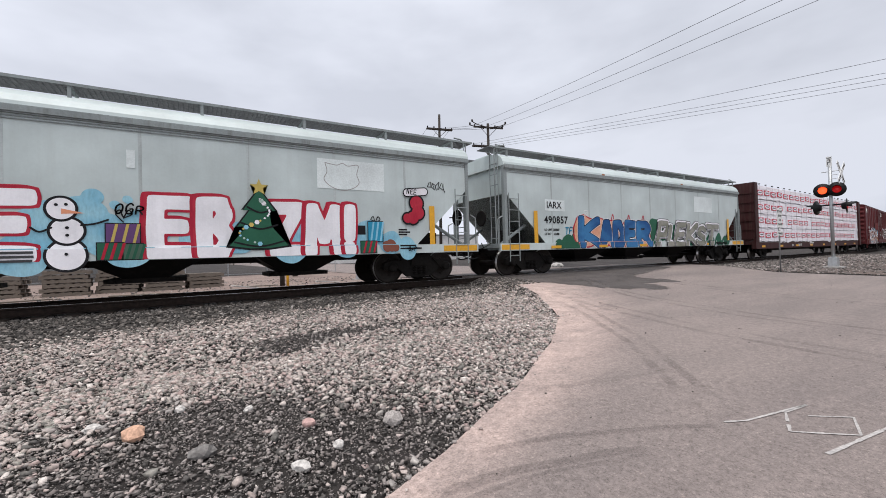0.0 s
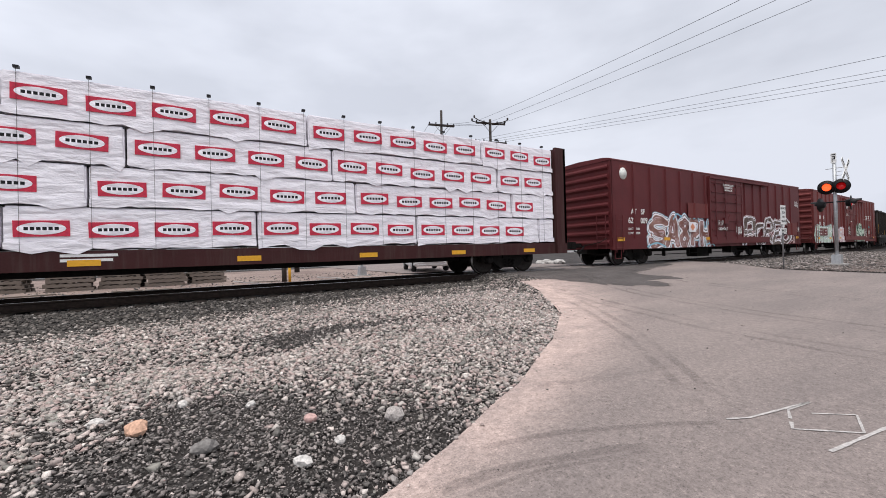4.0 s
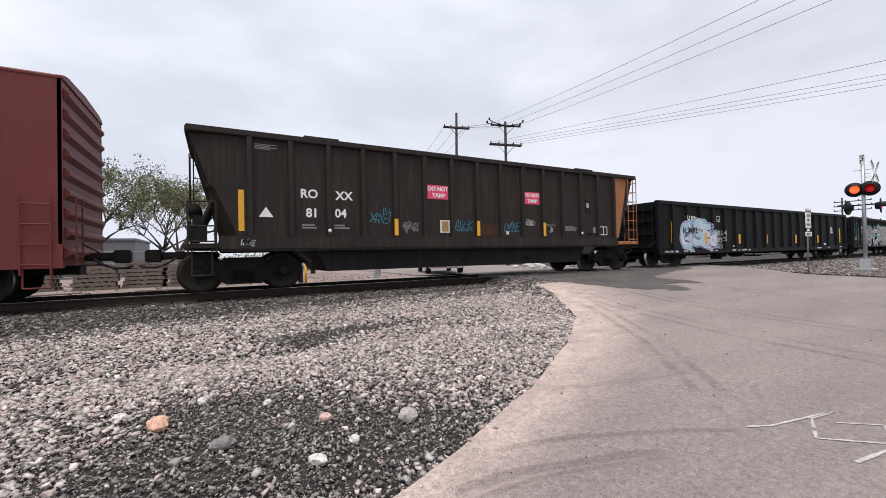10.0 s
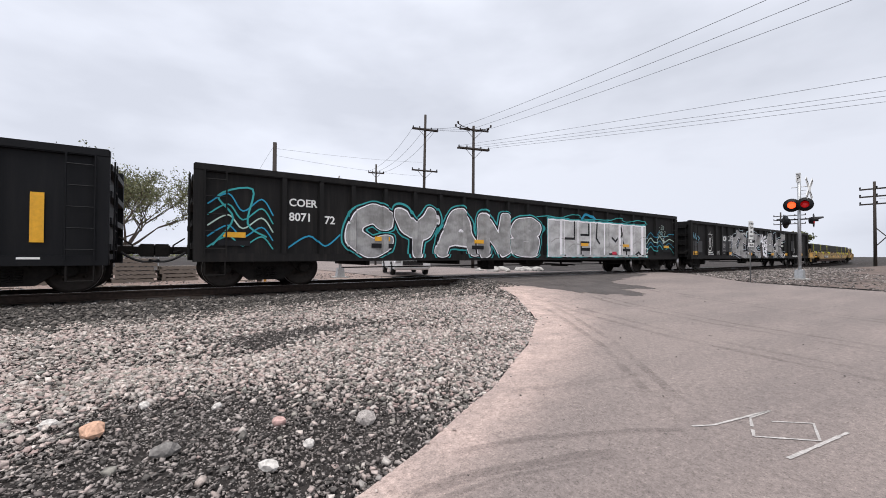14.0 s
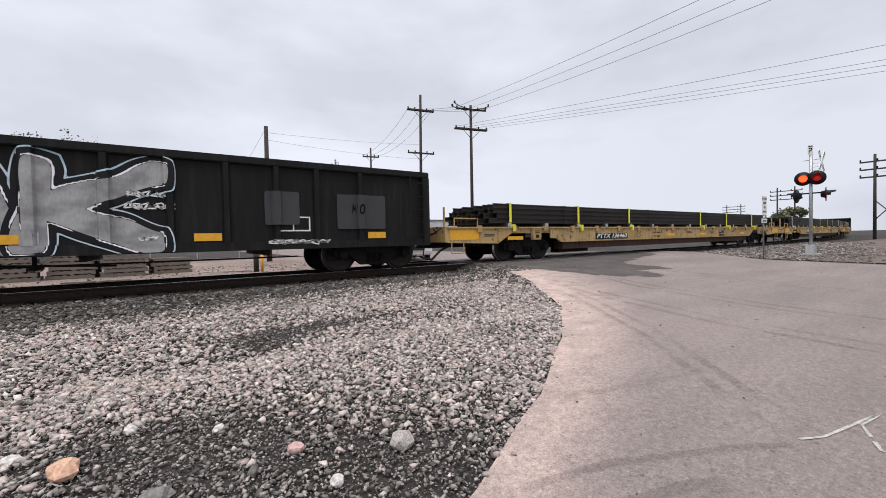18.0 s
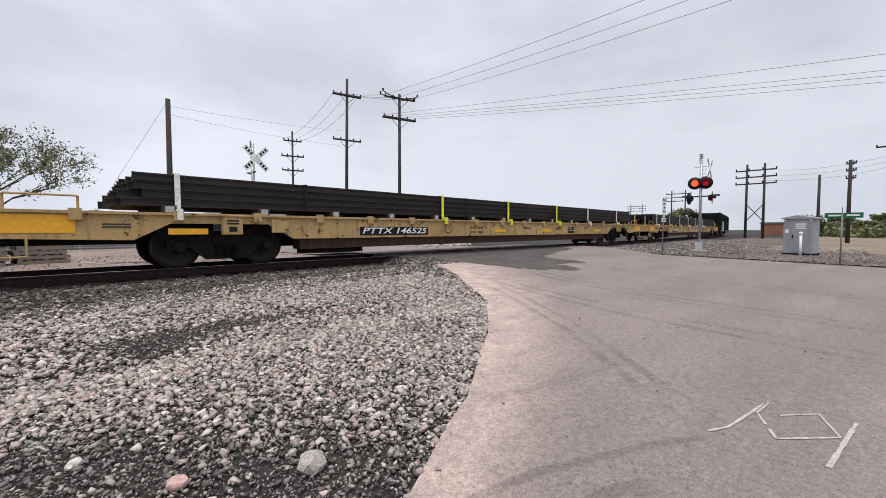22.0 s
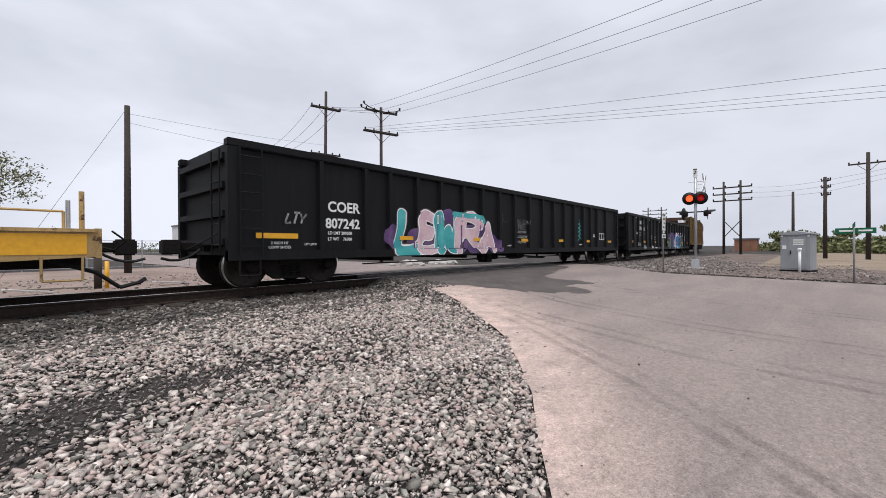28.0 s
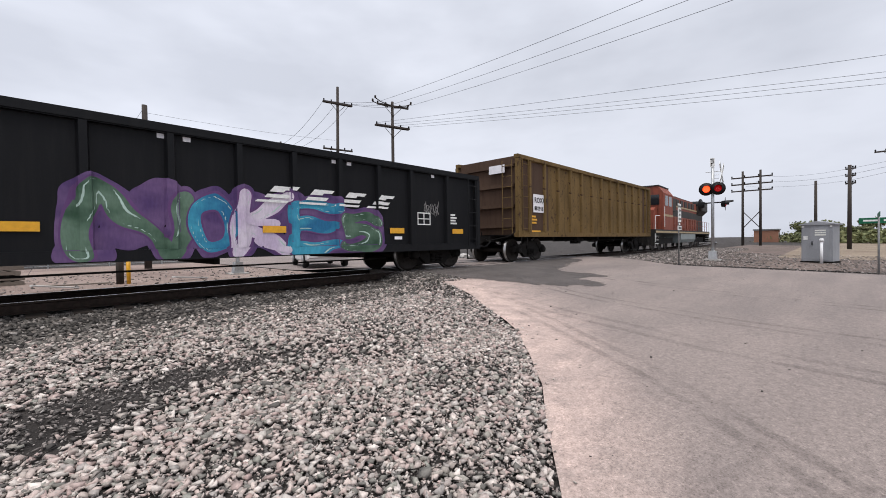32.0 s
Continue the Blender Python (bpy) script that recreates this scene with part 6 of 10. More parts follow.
def crossing_signal(x, y, z, label, top=4.72, turned_lamps=True):
    sig = thing("crossing_signal", pose(x, y, z), label, "crossing signal", "crossing signals")
    bm = bmesh.new()
    rod(bm, (0, 0, 0.0), (0, 0, top - 0.1), 0.065, n=16)
    part("mast", bm, GALV, sig, "galvanised steel mast")
    bm = bmesh.new()
    prism(bm, [(-0.17, 0.0), (-0.17, 0.08), (-0.12, 0.42), (0.12, 0.42), (0.17, 0.08), (0.17, 0.0)], -0.15, 0.15)
    part("junction_base", bm, GALV, sig)
    part("footing", boxes((-0.3, 0.3, -0.3, 0.3, -0.3, 0.04)), CONCRETE, sig, "pale concrete footing")
    bm = bmesh.new()
    plate(bm, (-0.07, 0, top - 0.2), 0.18, 0.42, "x", 0.006)
    plate_ob = part("track_plate", bm, WHITE, sig, "white plate with a dark numeral")
    bm = boxes((-0.084, -0.076, -0.05, 0.05, top - 0.14, top - 0.11), (-0.084, -0.076, -0.05, -0.02, top - 0.22, top - 0.11), (-0.084, -0.076, -0.05, 0.05, top - 0.24, top - 0.21),
               (-0.084, -0.076, 0.03, 0.05, top - 0.34, top - 0.21), (-0.084, -0.076, -0.07, 0.07, top - 0.06, top - 0.03))
    part("numeral", bm, SIGNAL_BLACK, plate_ob)
    bm = bmesh.new()
    for k in range(4):
        rod(bm, (0, -0.02, top - 0.62 - 0.16 * k), (0, -0.24 if k else -0.42, top - 0.62 - 0.16 * k), 0.012, n=6)
    rod(bm, (0, 0.28, top - 0.62), (0, -0.4, top - 0.62), 0.018, n=6)
    rod(bm, (0, 0.02, top - 1.25), (0, 0.36, top - 1.25), 0.02, n=6)
    part("step_bolt", bm, GALV, sig)
    crossbuck(sig, 0, -0.36, top - 0.72)
    bm = bmesh.new()
    rod(bm, (-0.02, 0.30, 3.28), (-0.02, -0.30, 3.28), 0.03, n=8)
    rod(bm, (-0.02, 0.62, 2.66), (-0.02, -0.50, 2.66), 0.03, n=8)
    part("cross_arm", bm, SIGNAL_BLACK, sig)
    if turned_lamps:
        flasher(sig, (-0.14, 0.23, 3.30), True, -76)
        flasher(sig, (-0.14, -0.23, 3.30), False, -76)
        flasher(sig, (-0.02, -0.50, 2.58), False, 8)
        flasher(sig, (0.02, 0.50, 2.58), False, 172)
    else:
        flasher(sig, (0.3, 0.10, 2.4), False, 180)
        flasher(sig, (-0.3, 0.10, 2.4), False, 180)
    bm = bmesh.new()
    turned(bm, [(0.0001, 0.0), (0.12, 0.01), (0.13, 0.06), (0.05, 0.10)], (0, 0.3, top - 1.25), axis="z", n=16)
    part("bell", bm, GALV, sig)
    return sig


CONCRETE = plain("pale_concrete", (0.42, 0.40, 0.38), 0.9, 0, 0.2)
GREEN_SIGN = plain("green_sign", (0.01, 0.11, 0.055), 0.5)
POST_GREY = plain("sign_post_grey", (0.20, 0.20, 0.20), 0.6, 0.3)
PVC = plain("white_pipe", (0.75, 0.75, 0.76), 0.5, 0, 0.06)
crossing_signal(23.35, 6.1, 0.36, "galvanised crossing signal with lit red flashers")
crossing_signal(6.4, 17.5, 0.36, "crossing signal with a crossbuck beyond the track", 4.5, False)

# a stop-line sign on its post
sg = thing("track_sign", pose(18.9, 6.45, 0.33), "small white warning sign on a thin steel post", "sign")
bm = bmesh.new()
rod(bm, (0, 0, -0.1), (0, 0, 2.42), 0.025, n=8)
part("post", bm, POST_GREY, sg)
bm = boxes((-0.23, 0.23, -0.035, -0.025, 1.70, 2.42))
bmesh.ops.bevel(bm, geom=bm.edges[:], offset=0.004, segments=1, affect="EDGES")
board = part("sign_board", bm, WHITE, sg, "white sign board with black words")
for k, w in enumerate(("DO NOT", "STOP", "ON", "TRACKS")):
    words(board, w, 0, 2.27 - 0.16 * k, -0.036, 0.115 if k < 3 else 0.10, SIGNAL_BLACK, align="CENTER")
board = part("lower_board", boxes((-0.27, 0.27, -0.035, -0.025, 1.40, 1.56)), WHITE, sg, "white plate with a black word")
words(board, "TRACKS", 0, 1.44, -0.036, 0.11, SIGNAL_BLACK, align="CENTER")
part("number_board", boxes((-0.09, 0.09, -0.035, -0.025, 1.59, 1.67)), WHITE, sg)

# relay cabinet
cab = thing("relay_cabinet", pose(25.0, 2.45, 0.26, 0, 0, -14) @ Matrix.Diagonal((0.73, 0.71, 0.94, 1)), "grey steel signal cabinet with a closed door", "cabinet")
bm = boxes((-0.62, 0.62, -0.72, 0.72, 0.06, 1.72))
bmesh.ops.bevel(bm, geom=bm.edges[:], offset=0.015, segments=2, affect="EDGES")
part("body", bm, CABINET, cab)
bm = bmesh.new()
prism(bm, [(-0.82, 1.72), (-0.82, 1.77), (0.0, 1.90), (0.82, 1.77), (0.82, 1.72)], -0.70, 0.70, axis="x")
part("roof", bm, CABINET, cab)
door = part("door", boxes((-0.645, -0.615, -0.55, 0.30, 0.14, 1.62)), CABINET, cab)
part("door_handle", boxes((-0.70, -0.645, 0.18, 0.22, 0.80, 0.98)), SIGNAL_BLACK, door)
bm = bmesh.new()
for k in range(3):
    box(bm, -0.652, -0.64, -0.42, 0.08, 1.24 + 0.1 * k, 1.30 + 0.1 * k)
part("notice", bm, STRAP_WHITE, door, "pale notice lines")
part("notice", boxes((-0.632, -0.618, 0.42, 0.62, 1.05, 1.22)), WHITE, cab, "small white notice")
part("plinth", boxes((-0.66, 0.66, -0.76, 0.76, -0.1, 0.07)), IRON, cab)
bm = boxes((-0.65, -0.60, -0.70, -0.60, 1.62, 1.69), (-0.65, -0.60, 0.58, 0.68, 1.62, 1.69))
part("vent_lamp", bm, WHITE, cab)
vp = thing("vent_pipe", pose(24.05, 2.4, 0.25), "white plastic vent pipe stuck in the ground", "pipe")
bm = bmesh.new()
rod(bm, (0, 0, -0.1), (0, 0, 0.92), 0.05, n=12)
part("stem", bm, PVC, vp)
bm = bmesh.new()
turned(bm, [(0.055, 0.0), (0.075, 0.02), (0.075, 0.10), (0.05, 0.13)], (0, 0, 0.92), axis="z", n=14)
part("cap", bm, PVC, vp)

ss = thing("street_sign", pose(18.75, 1.1, 0.22, 0, 3, 0), "green street-name sign on a steel post", "sign")
bm = bmesh.new()
rod(bm, (0, 0, -0.1), (0, 0, 1.72), 0.025, n=8)
part("post", bm, POST_GREY, ss)
blade = part("name_blade", boxes((-0.008, 0.008, -0.48, 0.42, 1.55, 1.72)), GREEN_SIGN, ss, "green blade with white bars")
part("name_bar", boxes((-0.013, -0.006, -0.40, -0.1, 1.61, 1.66), (-0.013, -0.006, -0.02, 0.33, 1.61, 1.66)), WHITE, blade)
part("name_blade", boxes((-0.4, 0.4, -0.008, 0.008, 1.73, 1.87)), GREEN_SIGN, ss)


# ---- poles and wires ----
def pole(at, height, label, arms=(), lean=(0, 0), r=0.14, name="utility_pole"):
    """arms: (height below the top, half length, heading in degrees, thickness)."""
    p = thing(name, pose(*at, lean[0], lean[1], 0), label, "utility pole", "utility poles")
    bm = bmesh.new()
    rod(bm, (0, 0, -0.3), (0, 0, height), r, r * 0.72, n=12)
    part("shaft", bm, POLE_WOOD, p)
    for down, half, head, th in arms:
        z = height - down
        bm = boxes((-half, half, -0.16, -0.16 + th, z - 0.06, z + 0.06))
        a = part("cross_arm", bm, POLE_WOOD, p, at=pose(0, 0, 0, 0, 0, head))
        bm = bmesh.new()
        for s in (-1, 1):
            rod(bm, (s * half * 0.55, -0.12, z - 0.05), (0, -0.12, z - 0.05 - half * 0.55), 0.02, n=5)
        part("brace", bm, POLE_WOOD, a)
        for u in (-0.95, -0.45, 0.45, 0.95):
            bm = bmesh.new()
            turned(bm, [(0.02, 0.0), (0.06, 0.05), (0.05, 0.08), (0.06, 0.12), (0.02, 0.16)], (half * u, -0.1, z + 0.06), axis="z", n=8)
            part("insulator", bm, SIGNAL_BLACK, a)
    return p


pole((20.2, 25.5, 0.34), 11.4, "dark wooden utility pole with two cross-arms", ((0.35, 1.25, -15, 0.1), (1.85, 1.35, -15, 0.3)), (0, 0.3))
NEAR_POLE = [ob for ob in scene.collection.objects if ob.name == "utility_pole"][0]
for z, up in ((11.05, 0.34), (11.05, 0.26)):
    bm = bmesh.new()
    for sx in (-1, 1):
        pipe(bm, [(sx * 0.25, -0.2 if up > 0.3 else 0.2, z), (sx * 1.0, -0.2 if up > 0.3 else 0.25, z + up * 0.45), (sx * 1.45, -0.25 if up > 0.3 else 0.3, z + up)], 0.035)
        turned(bm, [(0.03, 0.0), (0.085, 0.05), (0.06, 0.1), (0.085, 0.15), (0.03, 0.2)], (sx * 1.42, -0.22 if up > 0.3 else 0.28, z + up - 0.02), axis="z", n=8)
    part("upswept_arm", bm, POLE_WOOD, NEAR_POLE, at=pose(0, 0, 0, 0, 0, -15))
pole((18.2, 29.9, 0.34), 13.2, "tall dark wooden utility pole with two cross-arms", ((1.3, 1.15, -15, 0.26), (4.9, 1.15, -15, 0.1)), (0, 1.0))
pole((5.1, 24.85, 0.34), 7.5, "bare wooden pole with guy wires", (), (0, 0.2), 0.15)
pole((17.4, 37.7, 0.34), 10.2, "wooden utility pole with three short cross-arms", ((0.9, 0.8, -15, 0.1), (2.3, 1.0, -15, 0.12), (3.6, 0.95, -15, 0.1)), r=0.11)
pole((60.0, 3.2, 0.2), 7.1, "bare wooden pole by the field", (), r=0.16)
pole((50.0, 0.9, 0.2), 7.2, "wooden pole with insulators on one side", ((0.3, 0.35, 60, 0.08), (0.9, 0.35, 60, 0.08), (1.55, 0.35, 60, 0.08)), r=0.16)
pole((50.3, -1.75, 0.2), 9.0, "tall wooden pole with one cross-arm", ((0.9, 1.2, 88, 0.12),), r=0.17)
for hx, hy, hh, gap in ((60.0, 8.7, 8.9, 1.65), (97, 26.5, 9.6, 2.6), (141, 50.5, 9.7, 3.6), (215, 92, 10.2, 4)):
    hf = thing("h_frame_pole", pose(hx, hy, 0.2), "twin-pole frame with three cross-arms", "utility pole", "h-frame poles")
    for s in (-1, 1):
        bm = bmesh.new()
        rod(bm, (0, s * gap / 2, -0.3), (0, s * gap / 2, hh), 0.15, 0.11, n=10)
        part("shaft", bm, POLE_WOOD, hf)
    for k in range(3):
        z = hh - 0.75 - 0.78 * k
        arm = part("cross_arm", boxes((-0.1, 0.06, -gap / 2 - 1.1, gap / 2 + 1.1, z - 0.07, z + 0.07)), POLE_WOOD, hf)
        bm = bmesh.new()
        for u in (-1, -0.35, 0.35, 1):
            turned(bm, [(0.03, 0.0), (0.08, 0.06), (0.06, 0.1), (0.08, 0.16), (0.03, 0.22)], (0, u * (gap / 2 + 1.05), z + 0.07), axis="z", n=8)
        part("insulator", bm, SIGNAL_BLACK, arm)
    bm = bmesh.new()
    rod(bm, (0, -gap / 2, 2.2), (0, gap / 2, 4.2), 0.05, n=6)
    rod(bm, (0, gap / 2, 2.2), (0, -gap / 2, 4.2), 0.05, n=6)
    part("x_brace", bm, POLE_WOOD, hf)


def wire(a, b, sag, r=0.009, name="overhead_wire", label="thin dark overhead wire between poles"):
    a, b = Vector(a), Vector(b)
    bm = bmesh.new()
    pts = []
    for k in range(25):
        u = k / 24
        p = a.lerp(b, u)
        p.z -= sag * 4 * u * (1 - u)
        pts.append(p)
    rings = [[bm.verts.new(p + Vector((0, r * math.cos(a_), r * math.sin(a_))) if abs(b.x - a.x) > abs(b.y - a.y) else p + Vector((r * math.cos(a_), 0, r * math.sin(a_)))) for a_ in (0.0, 1.257, 2.513, 3.77, 5.027)] for p in pts]
    for r0, r1 in zip(rings, rings[1:]):
        for i in range(5):
            bm.faces.new((r0[i], r0[(i + 1) % 5], r1[(i + 1) % 5], r1[i]))
    return tagged(part(name, bm, WIRE), label, "wire", "overhead wires")


def beyond(a, b, k):
    """The point on the line from a through b at k times its length."""
    return tuple(p + (q - p) * k for p, q in zip(a, b))


for k, end in enumerate(((16.9, 6.5, 10.65), (18.4, 5.87, 10.8), (19.6, 5.23, 10.8))):
    a = (19.05 + 1.1 * k, 25.7 - 0.30 * k, 11.5)
    wire(a, beyond(a, end, 2.0), 0.55)
for k, end in enumerate(((25.6, 3.4, 9.35), (27.3, 3.6, 9.2), (27.5, 3.6, 9.0), (28.2, 3.9, 8.95))):
    a = (18.95 + 0.8 * k, 25.7 - 0.21 * k, 10.0)
    wire(a, beyond(a, end, 2.0), 0.25)
for k in range(3):
    wire((19.05 + 1.1 * k, 25.7 - 0.30 * k, 11.5), (17.3 + 1.0 * k, 30.1 - 0.27 * k, 12.3), 0.12, 0.012)
    wire((17.3 + 1.0 * k, 30.1 - 0.27 * k, 12.3), (16.7 + 0.75 * k, 37.8 - 0.2 * k, 9.8), 0.6, 0.012)
    wire((60, 7.4 + 0.9 * k, 8.3 - 0.5 * k), (50.0, 0.9, 7.1 - 0.5 * k), 0.25, 0.009)
    wire((50.0, 0.9, 7.1 - 0.5 * k), (36.0, -12, 8.4), 0.3, 0.009)
wire((5.1, 24.85, 7.7), (1.2, 23.0, 0.4), 0.0, 0.014, label="thin guy wire of a pole")
wire((5.1, 24.85, 7.5), (18.3, 30.0, 9.4), 0.12, 0.006)
wire((5.1, 24.85, 7.1), (18.3, 30.0, 8.2), 0.16, 0.006)

# ---- beyond the track: posts, a parked car, low buildings ----
GLASS_DARK = plain("dark_window", (0.015, 0.017, 0.02), 0.12)
CAR_WHITE = plain("white_car_paint", (0.72, 0.72, 0.73), 0.25, 0, 0.03)
TYRE = plain("tyre_rubber", (0.02, 0.02, 0.02), 0.8)
WALL_WHITE = paint("pale_wall", (0.62, 0.61, 0.60), 0.8, amount=0.15)
WALL_BRICK = paint("brick_wall", (0.30, 0.15, 0.10), 0.9, amount=0.2)


def parked_car(x, y, turn, label):
    c = thing("parked_car", pose(x, y, 0.36, 0, 0, turn), label, "car")
    bm = bmesh.new()
    prism(bm, [(-2.3, 0.35), (-2.32, 0.75), (-2.2, 0.98), (-1.9, 1.02), (-1.2, 1.0), (1.3, 0.98), (2.1, 0.88), (2.3, 0.7), (2.32, 0.4), (2.2, 0.28), (-2.2, 0.28)], -0.9, 0.9)
    bmesh.ops.bevel(bm, geom=bm.edges[:], offset=0.06, segments=2, affect="EDGES")
    part("body", bm, CAR_WHITE, c)
    bm = bmesh.new()
    prism(bm, [(-2.1, 1.0), (-1.75, 1.55), (-1.5, 1.62), (0.2, 1.60), (0.5, 1.52), (1.25, 1.0)], -0.78, 0.78)
    bmesh.ops.bevel(bm, geom=bm.edges[:], offset=0.07, segments=2, affect="EDGES")
    part("cabin", bm, CAR_WHITE, c)
    for s in (-1, 1):
        bm = bmesh.new()
        ya, yb = sorted((s * 0.77, s * 0.79))
        prism(bm, [(-1.9, 1.06), (-1.62, 1.48), (-0.65, 1.5), (-0.65, 1.06)], ya, yb)
        prism(bm, [(-0.55, 1.06), (-0.55, 1.5), (0.18, 1.48), (0.95, 1.06)], ya, yb)
        part("side_window", bm, GLASS_DARK, c)
    bm = bmesh.new()
    prism(bm, [(0.48, 1.53), (0.52, 1.55), (1.32, 1.04), (1.27, 1.02)], -0.68, 0.68)
    part("windscreen", bm, GLASS_DARK, c)
    part("grille", boxes((2.28, 2.36, -0.5, 0.5, 0.52, 0.72)), TYRE, c)
    for s in (-1, 1):
        part("headlight", boxes((2.2, 2.35, *sorted((s * 0.55, s * 0.85)), 0.68, 0.84)), GALV, c)
        for wx in (-1.4, 1.4):
            bm = bmesh.new()
            turned(bm, [(0.2, -0.11), (0.33, -0.10), (0.35, 0), (0.33, 0.10), (0.2, 0.11)], n=20)
            w = part("wheel", bm, TYRE, c, at=pose(wx, s * 0.84, 0.35))
            bm = bmesh.new()
            turned(bm, [(0.05, -0.12), (0.2, -0.115), (0.2, 0.115), (0.05, 0.12)], n=12)
            part("rim", bm, GALV, w)
    return c


def low_building(x0, x1, y0, y1, h, mat, label, windows=(), name="low_building"):
    b = thing(name, pose((x0 + x1) / 2, (y0 + y1) / 2, 0.3), label, "building", "far buildings")
    w, d = (x1 - x0) / 2, (y1 - y0) / 2
    part("wall", boxes((-w, w, -d, d, -0.3, h)), mat, b)
    part("roof", boxes((-w - 0.15, w + 0.15, -d - 0.15, d + 0.15, h, h + 0.25)), POST_GREY, b)
    for wx, ww, z0, z1 in windows:
        win = part("window", boxes((wx - ww / 2, wx + ww / 2, -d - 0.05, -d + 0.1, z0, z1)), WALL_WHITE, b)
        part("pane", boxes((wx - ww / 2 + 0.1, wx + ww / 2 - 0.1, -d - 0.08, -d - 0.04, z0 + 0.1, z1 - 0.1)), GLASS_DARK, win)
    return b


parked_car(10.7, 19.5, -108, "white hatchback waiting beyond the crossing")
for px, py, yellow in ((2.95, 16.6, False), (3.12, 16.45, True)):
    bp = thing("marker_post", pose(px, py, 0.34), "yellow steel marker post behind the track" if yellow else "grey wooden marker post", "post")
    bm = bmesh.new()
    rod(bm, (0, 0, -0.1), (0, 0, 0.75 if yellow else 0.95), 0.05 if yellow else 0.09, n=10)
    part("stem", bm, REFLECT if yellow else POLE_WOOD, bp)
low_building(22, 52, 70, 84, 4.9, WALL_WHITE, "long white flat-roofed building far behind the track", [(-12 + 3.2 * k, 2.2, 1.4, 2.6) for k in range(8)])
low_building(56, 74, 62, 72, 3.6, WALL_WHITE, "pale low shed far behind the track", [(-6 + 4 * k, 2.0, 1.2, 2.4) for k in range(4)])
low_building(-34, -8, 58, 70, 3.3, POST_GREY, "grey shed behind the trees", [(-8 + 5 * k, 2.4, 1.0, 2.2) for k in range(4)])
low_building(93, 96.5, 8.6, 12, 2.2, WALL_BRICK, "small red-brown building behind the field", [(0, 1.5, 0.8, 1.8)])
low_building(-60, -36, 40, 52, 3.8, WALL_WHITE, "pale long building beyond the track", [(-9 + 4 * k, 2.2, 1.2, 2.4) for k in range(5)])
def pallet_stack(x, y, turn, n, label):
    """Weathered wooden pallets piled flat on the dirt."""
    t = thing("pallet_stack", pose(x, y, ground_z(x, y), 0, 0, turn), label, "pallets", "pallet stacks")
    for k in range(n):
        sh = 0.05 * math.sin(k * 2.1 + x)
        pal = part("pallet", boxes((-0.6, 0.6, -0.05, 0.05, 0.02, 0.115)), PALLET_WOOD, t)
        pal.matrix_basis = pose(sh, 0, 0.145 * k)
        for yy in (-0.45, 0.45):
            linked("stringer", pal.data, PALLET_WOOD, pal, at=pose(0, yy, 0))
        for q in range(6):
            linked("top_board", PALLET_BOARD, PALLET_WOOD, pal, at=pose(-0.54 + 0.2 * q, 0, 0.117))
        for q in range(3):
            linked("bottom_board", PALLET_BOARD, PALLET_WOOD, pal, at=pose(-0.54 + 0.54 * q, 0, -0.001))
    return t


PALLET_WOOD = paint("weathered_pallet_wood", (0.20, 0.17, 0.145), 0.9, amount=0.4, streak=False)
PALLET_BOARD = bpy.data.meshes.new("top_board")
bm = boxes((-0.06, 0.06, -0.5, 0.5, 0.0, 0.02))
bm.to_mesh(PALLET_BOARD)
bm.free()
for x, y, turn, n in ((-3.6, 18.6, 6, 6), (-2.2, 18.9, -4, 7), (-0.9, 18.7, 3, 6), (0.4, 19.1, 10, 4), (-5.4, 19.2, 0, 5), (-7.2, 19.0, 4, 6)):
    pallet_stack(x, y, turn, n, "stack of grey weathered wooden pallets on dirt")
for x, y, turn, tilt, ln in ((1.6, 15.9, 18, 9, 0.9), (2.2, 17.2, -12, 0, 1.4), (4.6, 16.3, 25, 6, 1.1), (-1.4, 16.2, -8, 0, 1.6), (-4.2, 16.6, 14, 0, 1.3)):
    bm = boxes((-ln / 2, ln / 2, -0.07, 0.07, -0.02, 0.02))
    bmesh.ops.bevel(bm, geom=bm.edges[:], offset=0.006, segments=1, affect="EDGES")
    pk = part("loose_plank", bm, PALLET_WOOD if tilt == 0 else WALL_WHITE, at=pose(x, y, ground_z(x, y) + 0.03 + ln * 0.5 * math.sin(radians(tilt)), 0, tilt, turn))
    tagged(pk, "loose weathered plank lying on the dirt", "plank", "loose planks")
RUB = random.Random(8)
for k in range(16):
    x, y, r = 16.5 + 4.5 * RUB.random(), 18.6 + 3.0 * RUB.random(), RUB.uniform(0.12, 0.34)
    bm = bmesh.new()
    bmesh.ops.create_icosphere(bm, subdivisions=2, radius=r)
    for v in bm.verts:
        v.co = Vector((v.co.x * 1.3, v.co.y, v.co.z * 0.7)) * (1 + 0.35 * noise.noise(v.co * (1.4 / r) + Vector((k, 0, 0))))
    tagged(part("rubble_block", bm, CONCRETE, at=pose(x, y, road_z(x, y) + r * 0.3, 0, 0, 40 * k)), "pale broken concrete block beside the road", "rubble", "rubble blocks")
stones("dirt_stones", 9000, (-16, 8.3, 13.6, 22), (0.012, 0.05), STONE_MID, "stones strewn on the pale dirt", seed=41, zf=lambda x, y: ground_z(x, y) + 0.01, accept=lambda x, y, u: u < 0.35 + 0.5 * max(0.0, noise.noise((x * 0.5, y * 0.5, 4))))
fence = thing("wire_fence", pose(-3, 30.6, 0.34), "chain-link fence on grey posts", "fence")
post_me = bpy.data.meshes.new("post")
bm = bmesh.new()
rod(bm, (0, 0, -0.1), (0, 0, 1.6), 0.03, n=6)
bm.to_mesh(post_me)
bm.free()
